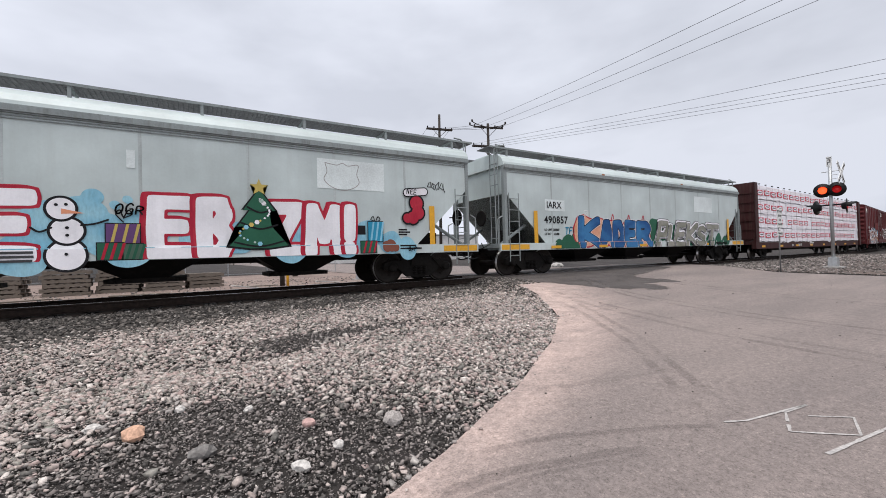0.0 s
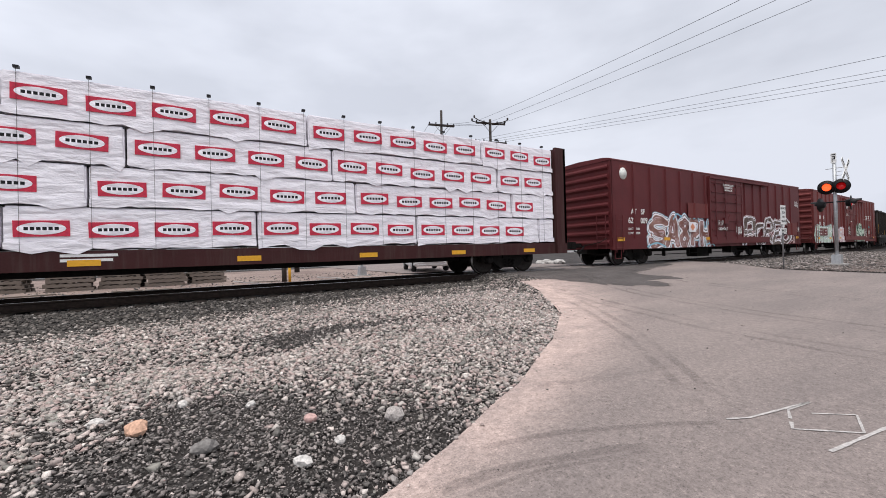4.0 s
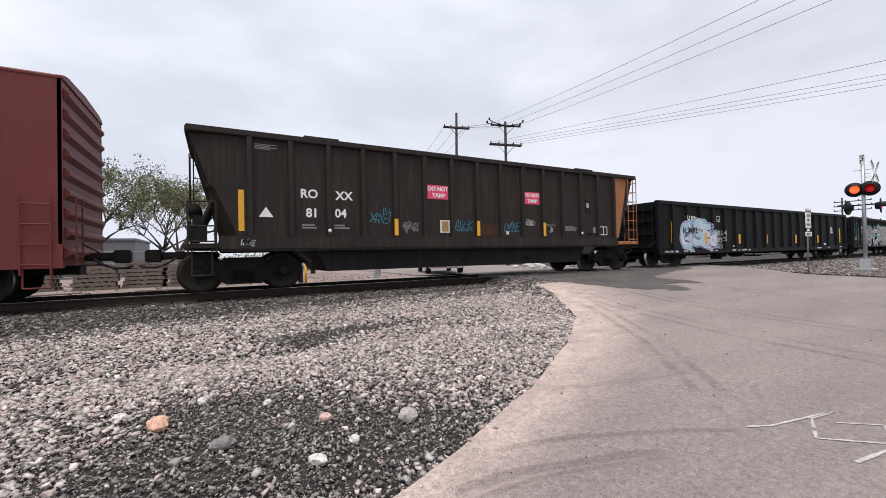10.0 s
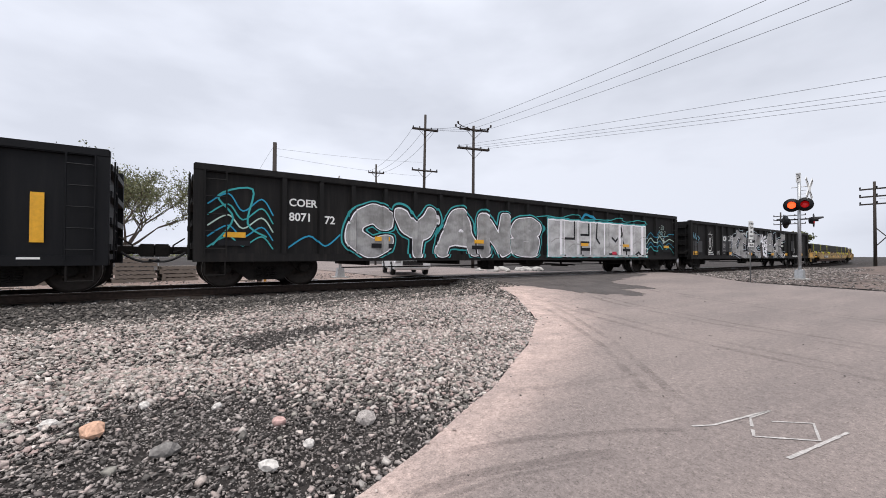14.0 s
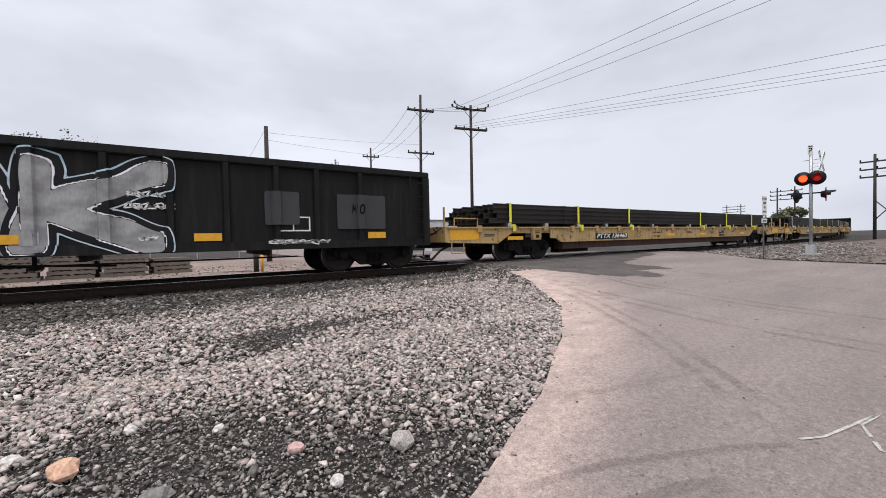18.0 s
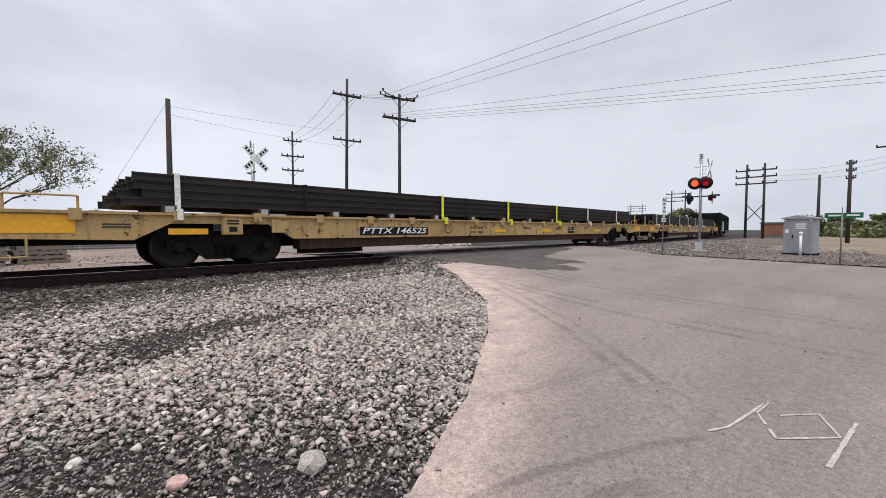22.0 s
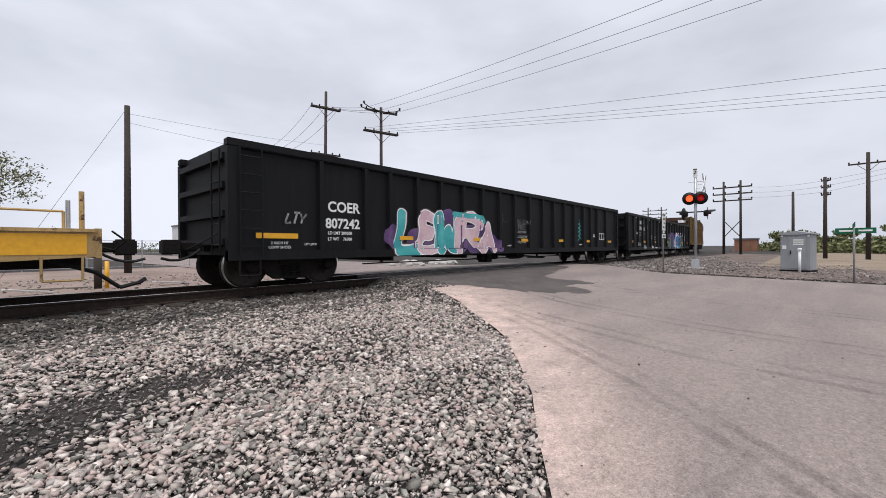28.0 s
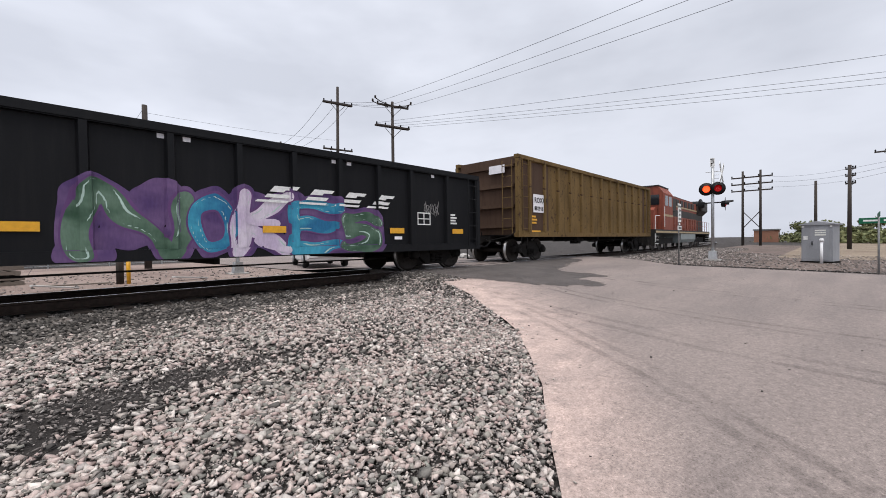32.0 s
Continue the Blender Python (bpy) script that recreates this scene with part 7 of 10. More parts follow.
for k in range(14):
    linked("post", post_me, GALV, fence, at=pose(-19 + 2.4 * k, 0, 0))
bm = bmesh.new()
for z in (0.1, 0.85, 1.55):
    rod(bm, (-19, 0, z), (12.2, 0, z), 0.014, n=5)
part("rail_wire", bm, GALV, fence)

# ---- trees ----
BARK = plain("grey_bark", (0.085, 0.07, 0.06), 0.95, 0, 0.3)


def leaf_mat(name, a, b):
    m, n, l, p = shader(name, 0.7)
    geo = n.new("ShaderNodeNewGeometry")
    l.new(ramp_node(n, l, geo.outputs["Random Per Island"], [(0.0, a), (1.0, b)]), p.inputs["Base Color"])
    return m


LEAF = leaf_mat("spring_leaf", (0.085, 0.10, 0.045), (0.20, 0.205, 0.095))
LEAF_PALE = leaf_mat("pale_spring_leaf", (0.10, 0.115, 0.06), (0.22, 0.22, 0.12))


def tree(x, y, h, spread, label, leaves=1800, seed=0, mat=None, leaf=0.16, stem=0.33, airy=False):
    t = thing("tree", pose(x, y, ground_z(x, y) if abs(x) < 60 else 0.25), label, "tree", "trees")
    rng = random.Random(seed)
    bm, tips = bmesh.new(), []

    def grow(p, d, length, r, level):
        q = p
        for k in range(3):
            n_ = q + d * (length / 3)
            rod(bm, q, n_, r * (1 - 0.22 * k), r * (1 - 0.22 * (k + 1)), n=6 if level < 2 else 4)
            q = n_
            d = (d + Vector((rng.uniform(-1, 1), rng.uniform(-1, 1), rng.uniform(-0.2, 0.5))) * 0.22).normalized()
            if level >= 2:
                tips.append((q.copy(), length))
        if level < 4:
            n = 4 if level == 0 else 3
            if airy and level == 0:
                n = 6
            for k in range(n):
                a = rng.uniform(0, 6.28)
                rise = rng.uniform(0.0, 0.95)
                if airy:
                    a = (2.4 * k + rng.uniform(-0.4, 0.4)) if level == 0 else a
                    rise = 0.35 + 2.2 * (k / n) ** 1.5 if level == 0 else rng.uniform(-0.1, 1.1)
                out = Vector((math.cos(a), math.sin(a), rise)) * spread
                reach = h * 0.30 if airy and level == 0 else length
                grow(q, (d * (0.3 if airy and level == 0 else 0.75 if airy else 0.55) + out).normalized(), reach * rng.uniform(0.58, 0.8) * (1.12 if airy else 1), r * 0.52, level + 1)

    grow(Vector((0, 0, -0.2)), Vector((rng.uniform(-0.1, 0.1), rng.uniform(-0.1, 0.1), 1)), h * stem, h * 0.022, 0)
    part("trunk", bm, BARK, t)
    k = leaves
    pick = np.array([tuple(rng.choice(tips)[0]) for _ in range(k)])
    g = np.random.default_rng(seed + 5)
    pick = pick + g.normal(0, h * (0.017 if airy else 0.032), (k, 3))
    d1, d2 = g.normal(size=(k, 3)), g.normal(size=(k, 3))
    d1 /= np.linalg.norm(d1, axis=1)[:, None]
    d2 -= d1 * (d1 * d2).sum(1)[:, None]
    d2 /= np.linalg.norm(d2, axis=1)[:, None]
    s = leaf * g.uniform(0.5, 1.3, (k, 1))
    v = np.stack([pick - d1 * s, pick - d2 * s * 0.5, pick + d1 * s, pick + d2 * s * 0.5], 1).reshape(-1, 3)
    me = bpy.data.meshes.new("crown")
    me.from_pydata(v.tolist(), [], [(4 * i, 4 * i + 1, 4 * i + 2, 4 * i + 3) for i in range(k)])
    tagged(linked("crown", me, mat or LEAF, t, "thin crown of small spring leaves"), kind="stuff")
    return t


tree(-8.4, 42, 11.2, 0.78, "tree with a thin crown of new leaves", 7000, 1, LEAF_PALE, 0.10, 0.2, True)
tree(-3.9, 43, 9.8, 0.85, "spreading tree with new leaves", 6000, 2, LEAF_PALE, 0.10, 0.2, True)
tree(-12.6, 43, 11.0, 0.78, "tree with a thin crown of new leaves", 6500, 3, LEAF_PALE, 0.10, 0.2, True)
tree(-1.9, 31, 8.0, 0.85, "spreading tree with new leaves", 8000, 14, LEAF_PALE, 0.075, 0.2, True)
tree(-22, 48, 11.5, 0.8, "tree with a thin crown of new leaves", 4000, 4, LEAF_PALE, 0.12, 0.2, True)
tree(7.5, 100, 6.5, 1.0, "small round tree far away", 1500, 5, LEAF, 0.2)
tree(13, 120, 6.0, 1.0, "small round tree far away", 1300, 6, LEAF, 0.2)
tree(36, 110, 6.5, 1.0, "small round tree far away", 1300, 7, LEAF, 0.2)
RNG = random.Random(12)
for i in range(26):
    u = i / 25
    tx = 88 + 34 * RNG.random()
    ty = -46 + 53 * u + RNG.uniform(-2, 2)
    tree(tx, ty, RNG.uniform(4.0, 6.4), RNG.uniform(0.8, 1.1), "broad leafy tree along the far field", 2200, 20 + i, LEAF if i % 3 == 0 else LEAF_PALE, 0.2, 0.22)
tree(104, 27, 7.4, 1.1, "broad leafy tree behind the track", 2200, 60, LEAF_PALE, 0.26)
for i in range(10):
    tree(130 + 14 * RNG.random(), -70 + 8 * i, RNG.uniform(5.5, 8), 1.1, "broad leafy tree along the far field", 1100, 80 + i, LEAF, 0.32)


def far_woods(name, pts, label, seed, h=4.0, count=9000):
    """A distant belt of brush and trees: many leaf clumps with an uneven top."""
    g = np.random.default_rng(seed)
    vs, fs = [], []
    for k in range(count):
        u = g.random() * (len(pts) - 1)
        i = int(u)
        a, b = pts[i], pts[min(i + 1, len(pts) - 1)]
        x, y = a[0] + (b[0] - a[0]) * (u - i) + g.normal(0, 3), a[1] + (b[1] - a[1]) * (u - i) + g.normal(0, 3)
        top = h * (0.55 + 0.45 * noise.noise((x * 0.12, y * 0.12, seed)) + 0.25 * noise.noise((x * 0.5, y * 0.5, seed)))
        z = 0.2 + max(0.2, top) * g.random() ** 0.8
        d1, d2 = g.normal(size=3), g.normal(size=3)
        s = 0.45 * g.uniform(0.5, 1.3)
        p = np.array((x, y, z))
        n0 = len(vs)
        vs += [tuple(p - d1 * s * 0.5), tuple(p - d2 * s * 0.3), tuple(p + d1 * s * 0.5), tuple(p + d2 * s * 0.3)]
        fs.append((n0, n0 + 1, n0 + 2, n0 + 3))
    me = bpy.data.meshes.new(name)
    me.from_pydata(vs, [], fs)
    return tagged(linked(name, me, LEAF), label, "woods", kind="stuff")


far_woods("far_woods", [(125, -75), (118, -30), (122, -6), (126, 8)], "distant belt of brush and trees", 3, 3.6, 9000)
far_woods("field_brush", [(80, -52), (84, -22), (90, -4), (97, 4)], "low green brush along the dry field", 6, 2.6, 9000)
far_woods("far_woods", [(-160, 150), (-60, 160), (40, 190), (140, 200), (230, 160)], "distant tree line beyond the track", 4, 5.0, 12000)
far_woods("far_woods", [(-150, 40), (-90, 90), (-60, 130)], "distant tree line beside the track", 5, 6.0, 4000)
stones("verge_stones", 9000, (18.9, 34, 0.0, 6.8), (0.015, 0.06), STONE_MID, "scattered stones on the dirt verge", seed=9, accept=lambda x, y, u: u < 0.35 + 0.6 * smooth(4.0, 6.5, y))


# ---- the locomotive at the train's end ----
def locomotive(s0, s1):
    car = vehicle("locomotive", s0, s1, "grimy orange and black diesel locomotive", "locomotive")
    L = (s1 - s0) / 2
    part("frame", boxes((-L, L, -1.5, 1.5, 1.15, 1.42)), LOCO_BLACK, car)
    bm = bmesh.new()
    prism(bm, [(-L + 1.0, 1.42), (-L + 1.1, 2.75), (-L + 1.6, 2.95), (-L + 2.1, 2.95), (-L + 2.1, 1.42)], -1.1, 1.1)
    part("short_hood", bm, LOCO_ORANGE, car)
    bm = bmesh.new()
    prism(bm, [(-1.5, 1.42), (-1.5, 3.95), (-1.15, 4.45), (1.15, 4.45), (1.5, 3.95), (1.5, 1.42)], -L + 2.1, -L + 4.9, axis="x")
    part("cab", bm, LOCO_ORANGE, car)
    for y in (-0.72, 0.72):
        part("windscreen", boxes((-L + 2.06, -L + 2.1, y - 0.5, y + 0.5, 3.15, 3.85)), GLASS_DARK, car)
    for s in (-1, 1):
        for x in (-L + 2.5, -L + 3.6):
            part("cab_window", boxes((x, x + 0.85, *sorted((s * 1.51, s * 1.48)), 3.1, 3.8)), GLASS_DARK, car)
    part("number_board", boxes((-L + 2.05, -L + 2.12, -0.6, 0.6, 4.12, 4.34)), SIGNAL_BLACK, car)
    part("hood", boxes((-L + 4.9, L - 4.6, -1.05, 1.05, 1.42, 4.1)), LOCO_ORANGE, car)
    part("hood_stripe", boxes((-L + 4.9, L - 4.6, -1.07, 1.07, 2.55, 3.1)), LOCO_BLACK, car)
    bm = bmesh.new()
    prism(bm, [(-1.05, 1.42), (-1.05, 3.0), (-1.5, 3.45), (-1.5, 4.35), (1.5, 4.35), (1.5, 3.45), (1.05, 3.0), (1.05, 1.42)], L - 4.6, L - 1.3, axis="x")
    part("radiator", bm, LOCO_BLACK, car)
    bm = bmesh.new()
    for k in range(12):
        x = -L + 5.6 + 0.95 * k
        box(bm, x, x + 0.75, -1.075, -1.045, 1.6, 2.5)
    part("hood_door", bm, LOCO_ORANGE, car)
    part("cab_roof", boxes((-L + 2.05, -L + 5.0, -1.2, 1.2, 4.44, 4.52)), LOCO_BLACK, car)
    part("hood_roof", boxes((-L + 4.9, L - 4.6, -1.0, 1.0, 4.1, 4.16)), LOCO_BLACK, car)
    part("exhaust_stack", boxes((0.2, 1.5, -0.4, 0.4, 4.16, 4.45)), LOCO_BLACK, car)
    part("blower_duct", boxes((-L + 5.2, -L + 7.4, -1.2, -1.04, 2.9, 3.9)), LOCO_BLACK, car)
    part("hood_band", boxes((-L + 2.1, L - 1.3, -1.085, -1.05, 3.3, 3.42)), S_CREAM, car, "pale stripe along the hood")
    part("cab_band", boxes((-L + 2.1, -L + 4.9, -1.515, -1.5, 2.35, 2.5)), S_CREAM, car)
    for k in range(5):
        x = -L + 8.2 + 1.6 * k
        part("intake_grille", boxes((x, x + 1.1, -1.09, -1.05, 3.45, 3.95)), LOCO_BLACK, car)
    for s in (-1, 1):
        bm = bmesh.new()
        pipe(bm, [(-L + 2.15, s * 1.55, 1.6), (-L + 2.15, s * 1.55, 3.0)], 0.02)
        part("cab_grab", bm, WHITE, car)
    part("headlight", boxes((-L + 2.0, -L + 2.1, -0.25, 0.25, 3.92, 4.08)), WHITE, car)
    part("sill_stripe", boxes((-L, L, -1.51, -1.5, 1.2, 1.32)), S_CREAM, car)
    bm = bmesh.new()
    prism(bm, [(-1.35, 0.45), (-1.48, 0.7), (-1.48, 1.15), (1.48, 1.15), (1.48, 0.7), (1.35, 0.45)], -3.2, 3.0, axis="x")
    part("fuel_tank", bm, GREY_END, car, "grey fuel tank")
    for s in (-1, 1):
        bm = bmesh.new()
        for k in range(13):
            x = -L + 5.2 + 1.25 * k
            rod(bm, (x, s * 1.46, 1.42), (x, s * 1.46, 2.35), 0.02, n=6)
        rod(bm, (-L + 5.2, s * 1.46, 2.35), (-L + 20.2, s * 1.46, 2.35), 0.02, n=6)
        rod(bm, (-L + 5.2, s * 1.46, 1.9), (-L + 20.2, s * 1.46, 1.9), 0.015, n=6)
        part("handrail", bm, LOCO_ORANGE, car)
    for d in (-1, 1):
        bm = boxes((*sorted((d * L, d * (L + 0.12))), -1.45, 1.45, 0.35, 1.15))
        part("pilot", bm, LOCO_BLACK, car)
        bm = bmesh.new()
        for s in (-1, 1):
            pipe(bm, [(d * (L - 0.05), s * 1.46, 0.6), (d * (L - 0.05), s * 1.46, 2.3), (d * (L - 1.2), s * 1.46, 2.35)], 0.022)
            for k in range(4):
                box(bm, *sorted((d * (L - 0.05), d * (L - 0.7))), *sorted((s * 1.2, s * 1.5)), 0.45 + 0.25 * k, 0.48 + 0.25 * k)
        part("steps", bm, WHITE, car)
        coupler(car, d * (L + 0.2), d)
        for dx in (-1.9, 0.0, 1.9):
            WHEELSETS.append((linked("wheelset", TRUCK["wheelset"], [WHEEL, TREAD], car, at=pose(d * (L - 4.0) + dx, 0, 0.457)), d * (L - 4.0) + dx, 0.457))
        bm = boxes((d * (L - 4.0) - 2.6, d * (L - 4.0) + 2.6, -1.12, -1.0, 0.42, 0.85), (d * (L - 4.0) - 2.6, d * (L - 4.0) + 2.6, 1.0, 1.12, 0.42, 0.85))
        part("truck_frame", bm, IRON, car)
    return car


locomotive(331.4, 353.2)


# ---- lettering and spray paint on the cars ----
def spray_mat(name, c):
    return paint(name, c, 0.6, amount=0.14, dirt=scaled(c, 0.55), bump=0.06, grain=0.12)


S_WHITE, S_RED, S_BLACK = spray_mat("spray_white", (0.86, 0.84, 0.87)), spray_mat("spray_red", (0.42, 0.02, 0.045)), spray_mat("spray_black", (0.012, 0.012, 0.014))
S_BLUE, S_ORANGE, S_SILVER = spray_mat("spray_blue", (0.035, 0.14, 0.33)), spray_mat("spray_orange", (0.72, 0.30, 0.17)), spray_mat("spray_silver", (0.34, 0.33, 0.32))
S_GREEN, S_TEAL, S_PINK = spray_mat("spray_green", (0.025, 0.11, 0.065)), spray_mat("spray_teal", (0.05, 0.34, 0.35)), spray_mat("spray_pink", (0.66, 0.44, 0.50))
S_PURPLE, S_SKY, S_MINT = spray_mat("spray_purple", (0.13, 0.06, 0.17)), spray_mat("spray_sky_blue", (0.25, 0.52, 0.66)), spray_mat("spray_mint", (0.42, 0.55, 0.49))
S_BROWN, S_CYAN, S_GOLD = spray_mat("spray_brown", (0.21, 0.075, 0.05)), spray_mat("spray_cyan", (0.03, 0.27, 0.43)), spray_mat("spray_gold", (0.55, 0.42, 0.12))
S_MOSS, S_DUST, S_PATCH = spray_mat("spray_moss", (0.075, 0.13, 0.095)), spray_mat("spray_dusty_brown", (0.085, 0.065, 0.058)), paint("fresh_grey_patch", (0.72, 0.78, 0.77), 0.5, amount=0.06)
S_DIM = spray_mat("spray_dim_grey", (0.055, 0.055, 0.058))


# ---- hand-drawn spray paint: strokes thickened into letters, laid over walls with ribs and sills ----
GLYPHS = {}


def glyph(ch, *lines):
    """The strokes of a letter in a cell one wide and one high."""
    GLYPHS[ch] = lines


glyph("A", [(0, 0), (0.42, 1), (0.62, 1), (1, 0)], [(0.2, 0.34), (0.84, 0.34)])
glyph("B", [(0.05, 0), (0.05, 1), (0.7, 1), (0.88, 0.78), (0.62, 0.54), (0.1, 0.54)], [(0.62, 0.54), (0.98, 0.28), (0.72, 0), (0.05, 0)])
glyph("C", [(0.95, 0.85), (0.55, 1), (0.1, 0.75), (0.08, 0.25), (0.5, 0), (0.95, 0.15)])
glyph("D", [(0.05, 0), (0.05, 1), (0.6, 1), (0.95, 0.62), (0.95, 0.38), (0.6, 0), (0.05, 0)])
glyph("E", [(1, 1), (0.08, 1), (0.05, 0.5), (0.05, 0), (1, 0)], [(0.05, 0.52), (0.8, 0.52)])
glyph("F", [(1, 1), (0.08, 1), (0.05, 0)], [(0.05, 0.52), (0.8, 0.52)])
glyph("G", [(0.95, 0.82), (0.55, 1), (0.12, 0.78), (0.05, 0.4), (0.3, 0.03), (0.75, 0), (0.95, 0.2), (0.95, 0.45), (0.55, 0.45)])
glyph("H", [(0.05, 1), (0.05, 0)], [(0.95, 1), (0.95, 0)], [(0.05, 0.5), (0.95, 0.5)])
glyph("I", [(0.5, 0), (0.5, 1)])
glyph("J", [(0.9, 1), (0.9, 0.2), (0.5, 0), (0.1, 0.2)])
glyph("K", [(0.05, 1), (0.05, 0)], [(0.95, 1), (0.12, 0.48), (1, 0)])
glyph("L", [(0.1, 1), (0.05, 0), (0.95, 0.02)])
glyph("M", [(0, 0), (0.1, 1), (0.5, 0.3), (0.9, 1), (1, 0)])
glyph("N", [(0.05, 0), (0.08, 1), (0.92, 0), (0.95, 1)])
glyph("O", [(0.5, 1), (0.12, 0.8), (0.03, 0.45), (0.2, 0.1), (0.55, 0), (0.9, 0.2), (0.97, 0.6), (0.8, 0.92), (0.5, 1)])
glyph("P", [(0.05, 0), (0.05, 1), (0.75, 1), (0.95, 0.75), (0.75, 0.48), (0.1, 0.45)])
glyph("R", [(0.05, 0), (0.05, 1), (0.7, 1), (0.95, 0.78), (0.7, 0.52), (0.1, 0.5)], [(0.45, 0.5), (1, 0)])
glyph("S", [(0.95, 0.86), (0.6, 1), (0.15, 0.9), (0.1, 0.62), (0.5, 0.5), (0.92, 0.38), (0.86, 0.1), (0.4, 0), (0.02, 0.14)])
glyph("T", [(0, 1), (1, 1)], [(0.5, 1), (0.5, 0)])
glyph("U", [(0.05, 1), (0.08, 0.2), (0.5, 0), (0.92, 0.2), (0.95, 1)])
glyph("V", [(0.02, 1), (0.5, 0), (0.98, 1)])
glyph("W", [(0, 1), (0.22, 0), (0.5, 0.7), (0.75, 0), (1, 1)])
glyph("X", [(0, 1), (1, 0)], [(0, 0), (1, 1)])
glyph("Y", [(0, 1), (0.5, 0.5), (1, 1)], [(0.5, 0.5), (0.5, 0)])
glyph("Z", [(0.05, 1), (0.95, 1), (0.05, 0), (1, 0)])
glyph("!", [(0.5, 1), (0.45, 0.36)], [(0.42, 0.06), (0.44, 0.0)])
glyph("-", [(0.1, 0.5), (0.9, 0.5)])
glyph("0", [(0.5, 1), (0.1, 0.7), (0.1, 0.3), (0.5, 0), (0.9, 0.3), (0.9, 0.7), (0.5, 1)])
glyph("1", [(0.3, 0.8), (0.55, 1), (0.55, 0)])
glyph("2", [(0.1, 0.8), (0.5, 1), (0.9, 0.75), (0.1, 0), (0.95, 0)])
glyph("7", [(0.05, 1), (0.95, 1), (0.4, 0)])
glyph("8", [(0.5, 0.52), (0.15, 0.75), (0.5, 1), (0.85, 0.75), (0.5, 0.52), (0.08, 0.25), (0.5, 0), (0.92, 0.25), (0.5, 0.52)])
# a slab letter with a stepped head and foot
glyph("slab_I", [(0.02, 0.62), (0.28, 0.98), (0.98, 0.66)], [(0.66, 0.80), (0.40, 0.12)], [(0.0, 0.30), (0.42, 0.10), (0.98, 0.02)])


def rounded(pts):
    """A smooth line through the points."""
    out = []
    ext = [pts[0]] + list(pts) + [pts[-1]]
    for i in range(len(pts) - 1):
        p0, p1, p2, p3 = (Vector(ext[i + j]) for j in range(4))
        for s_ in range(5):
            t = s_ / 5
            out.append(tuple(0.5 * (2 * p1 + (p2 - p0) * t + (2 * p0 - 5 * p1 + 4 * p2 - p3) * t * t + (3 * p1 - p0 - 3 * p2 + p3) * t ** 3)))
    return out + [tuple(pts[-1])]


def strokes_of(ch, x0, x1, z0, z1, slant=0.0, soft=True):
    out = []
    for ln in GLYPHS[ch]:
        pts = [(x0 + (x1 - x0) * u + slant * (z1 - z0) * (v - 0.5), z0 + (z1 - z0) * v) for u, v in ln]
        out.append(rounded(pts) if soft and len(pts) > 2 else pts)
    return out


def ripple(u, v, seed):
    return (np.sin(2.1 * u + 1.3 * v + seed) + np.sin(1.2 * u - 2.7 * v + 2.3 * seed) + np.sin(3.9 * u + 0.6 * v + 0.7 * seed)) / 3


def stroke_distance(lines, X, Z, wild=0.0, seed=0, square=0.0):
    """How far each grid point lies from the nearest stroke; square makes corners blocky."""
    Xw, Zw = X + wild * ripple(2.4 * X, 2.4 * Z, seed), Z + wild * ripple(2.4 * Z, 2.4 * X, seed + 5)
    d = np.full(X.shape, 9.0)
    for ln in lines:
        for (ax, az), (bx, bz) in zip(ln, ln[1:]):
            dx, dz = bx - ax, bz - az
            t = np.clip(((Xw - ax) * dx + (Zw - az) * dz) / max(1e-9, dx * dx + dz * dz), 0, 1)
            ex, ez = np.abs(Xw - ax - dx * t), np.abs(Zw - az - dz * t)
            d = np.minimum(d, (1 - square) * np.hypot(ex, ez) + square * np.maximum(ex, ez))
    return d


class Wall:
    """A car's painted side: the sheet's y, its ribs, and the sill that stands proud below band."""
    def __init__(self, car, y, ribs=(), w=0.16, depth=0.1, band=0.0, proud=0.0):
        self.car, self.y, self.ribs, self.w, self.depth, self.band, self.proud, self.lift = car, y, ribs, w, depth, band, proud, 0.004

    def out(self, x, z):
        up = self.proud if z < self.band else 0.0
        if z >= self.band:
            for r in self.ribs:
                up = max(up, self.depth * min(1.0, max(0.0, (self.w / 2 + 0.03 - abs(x - r)) / 0.03)))
        return self.y - self.lift - up


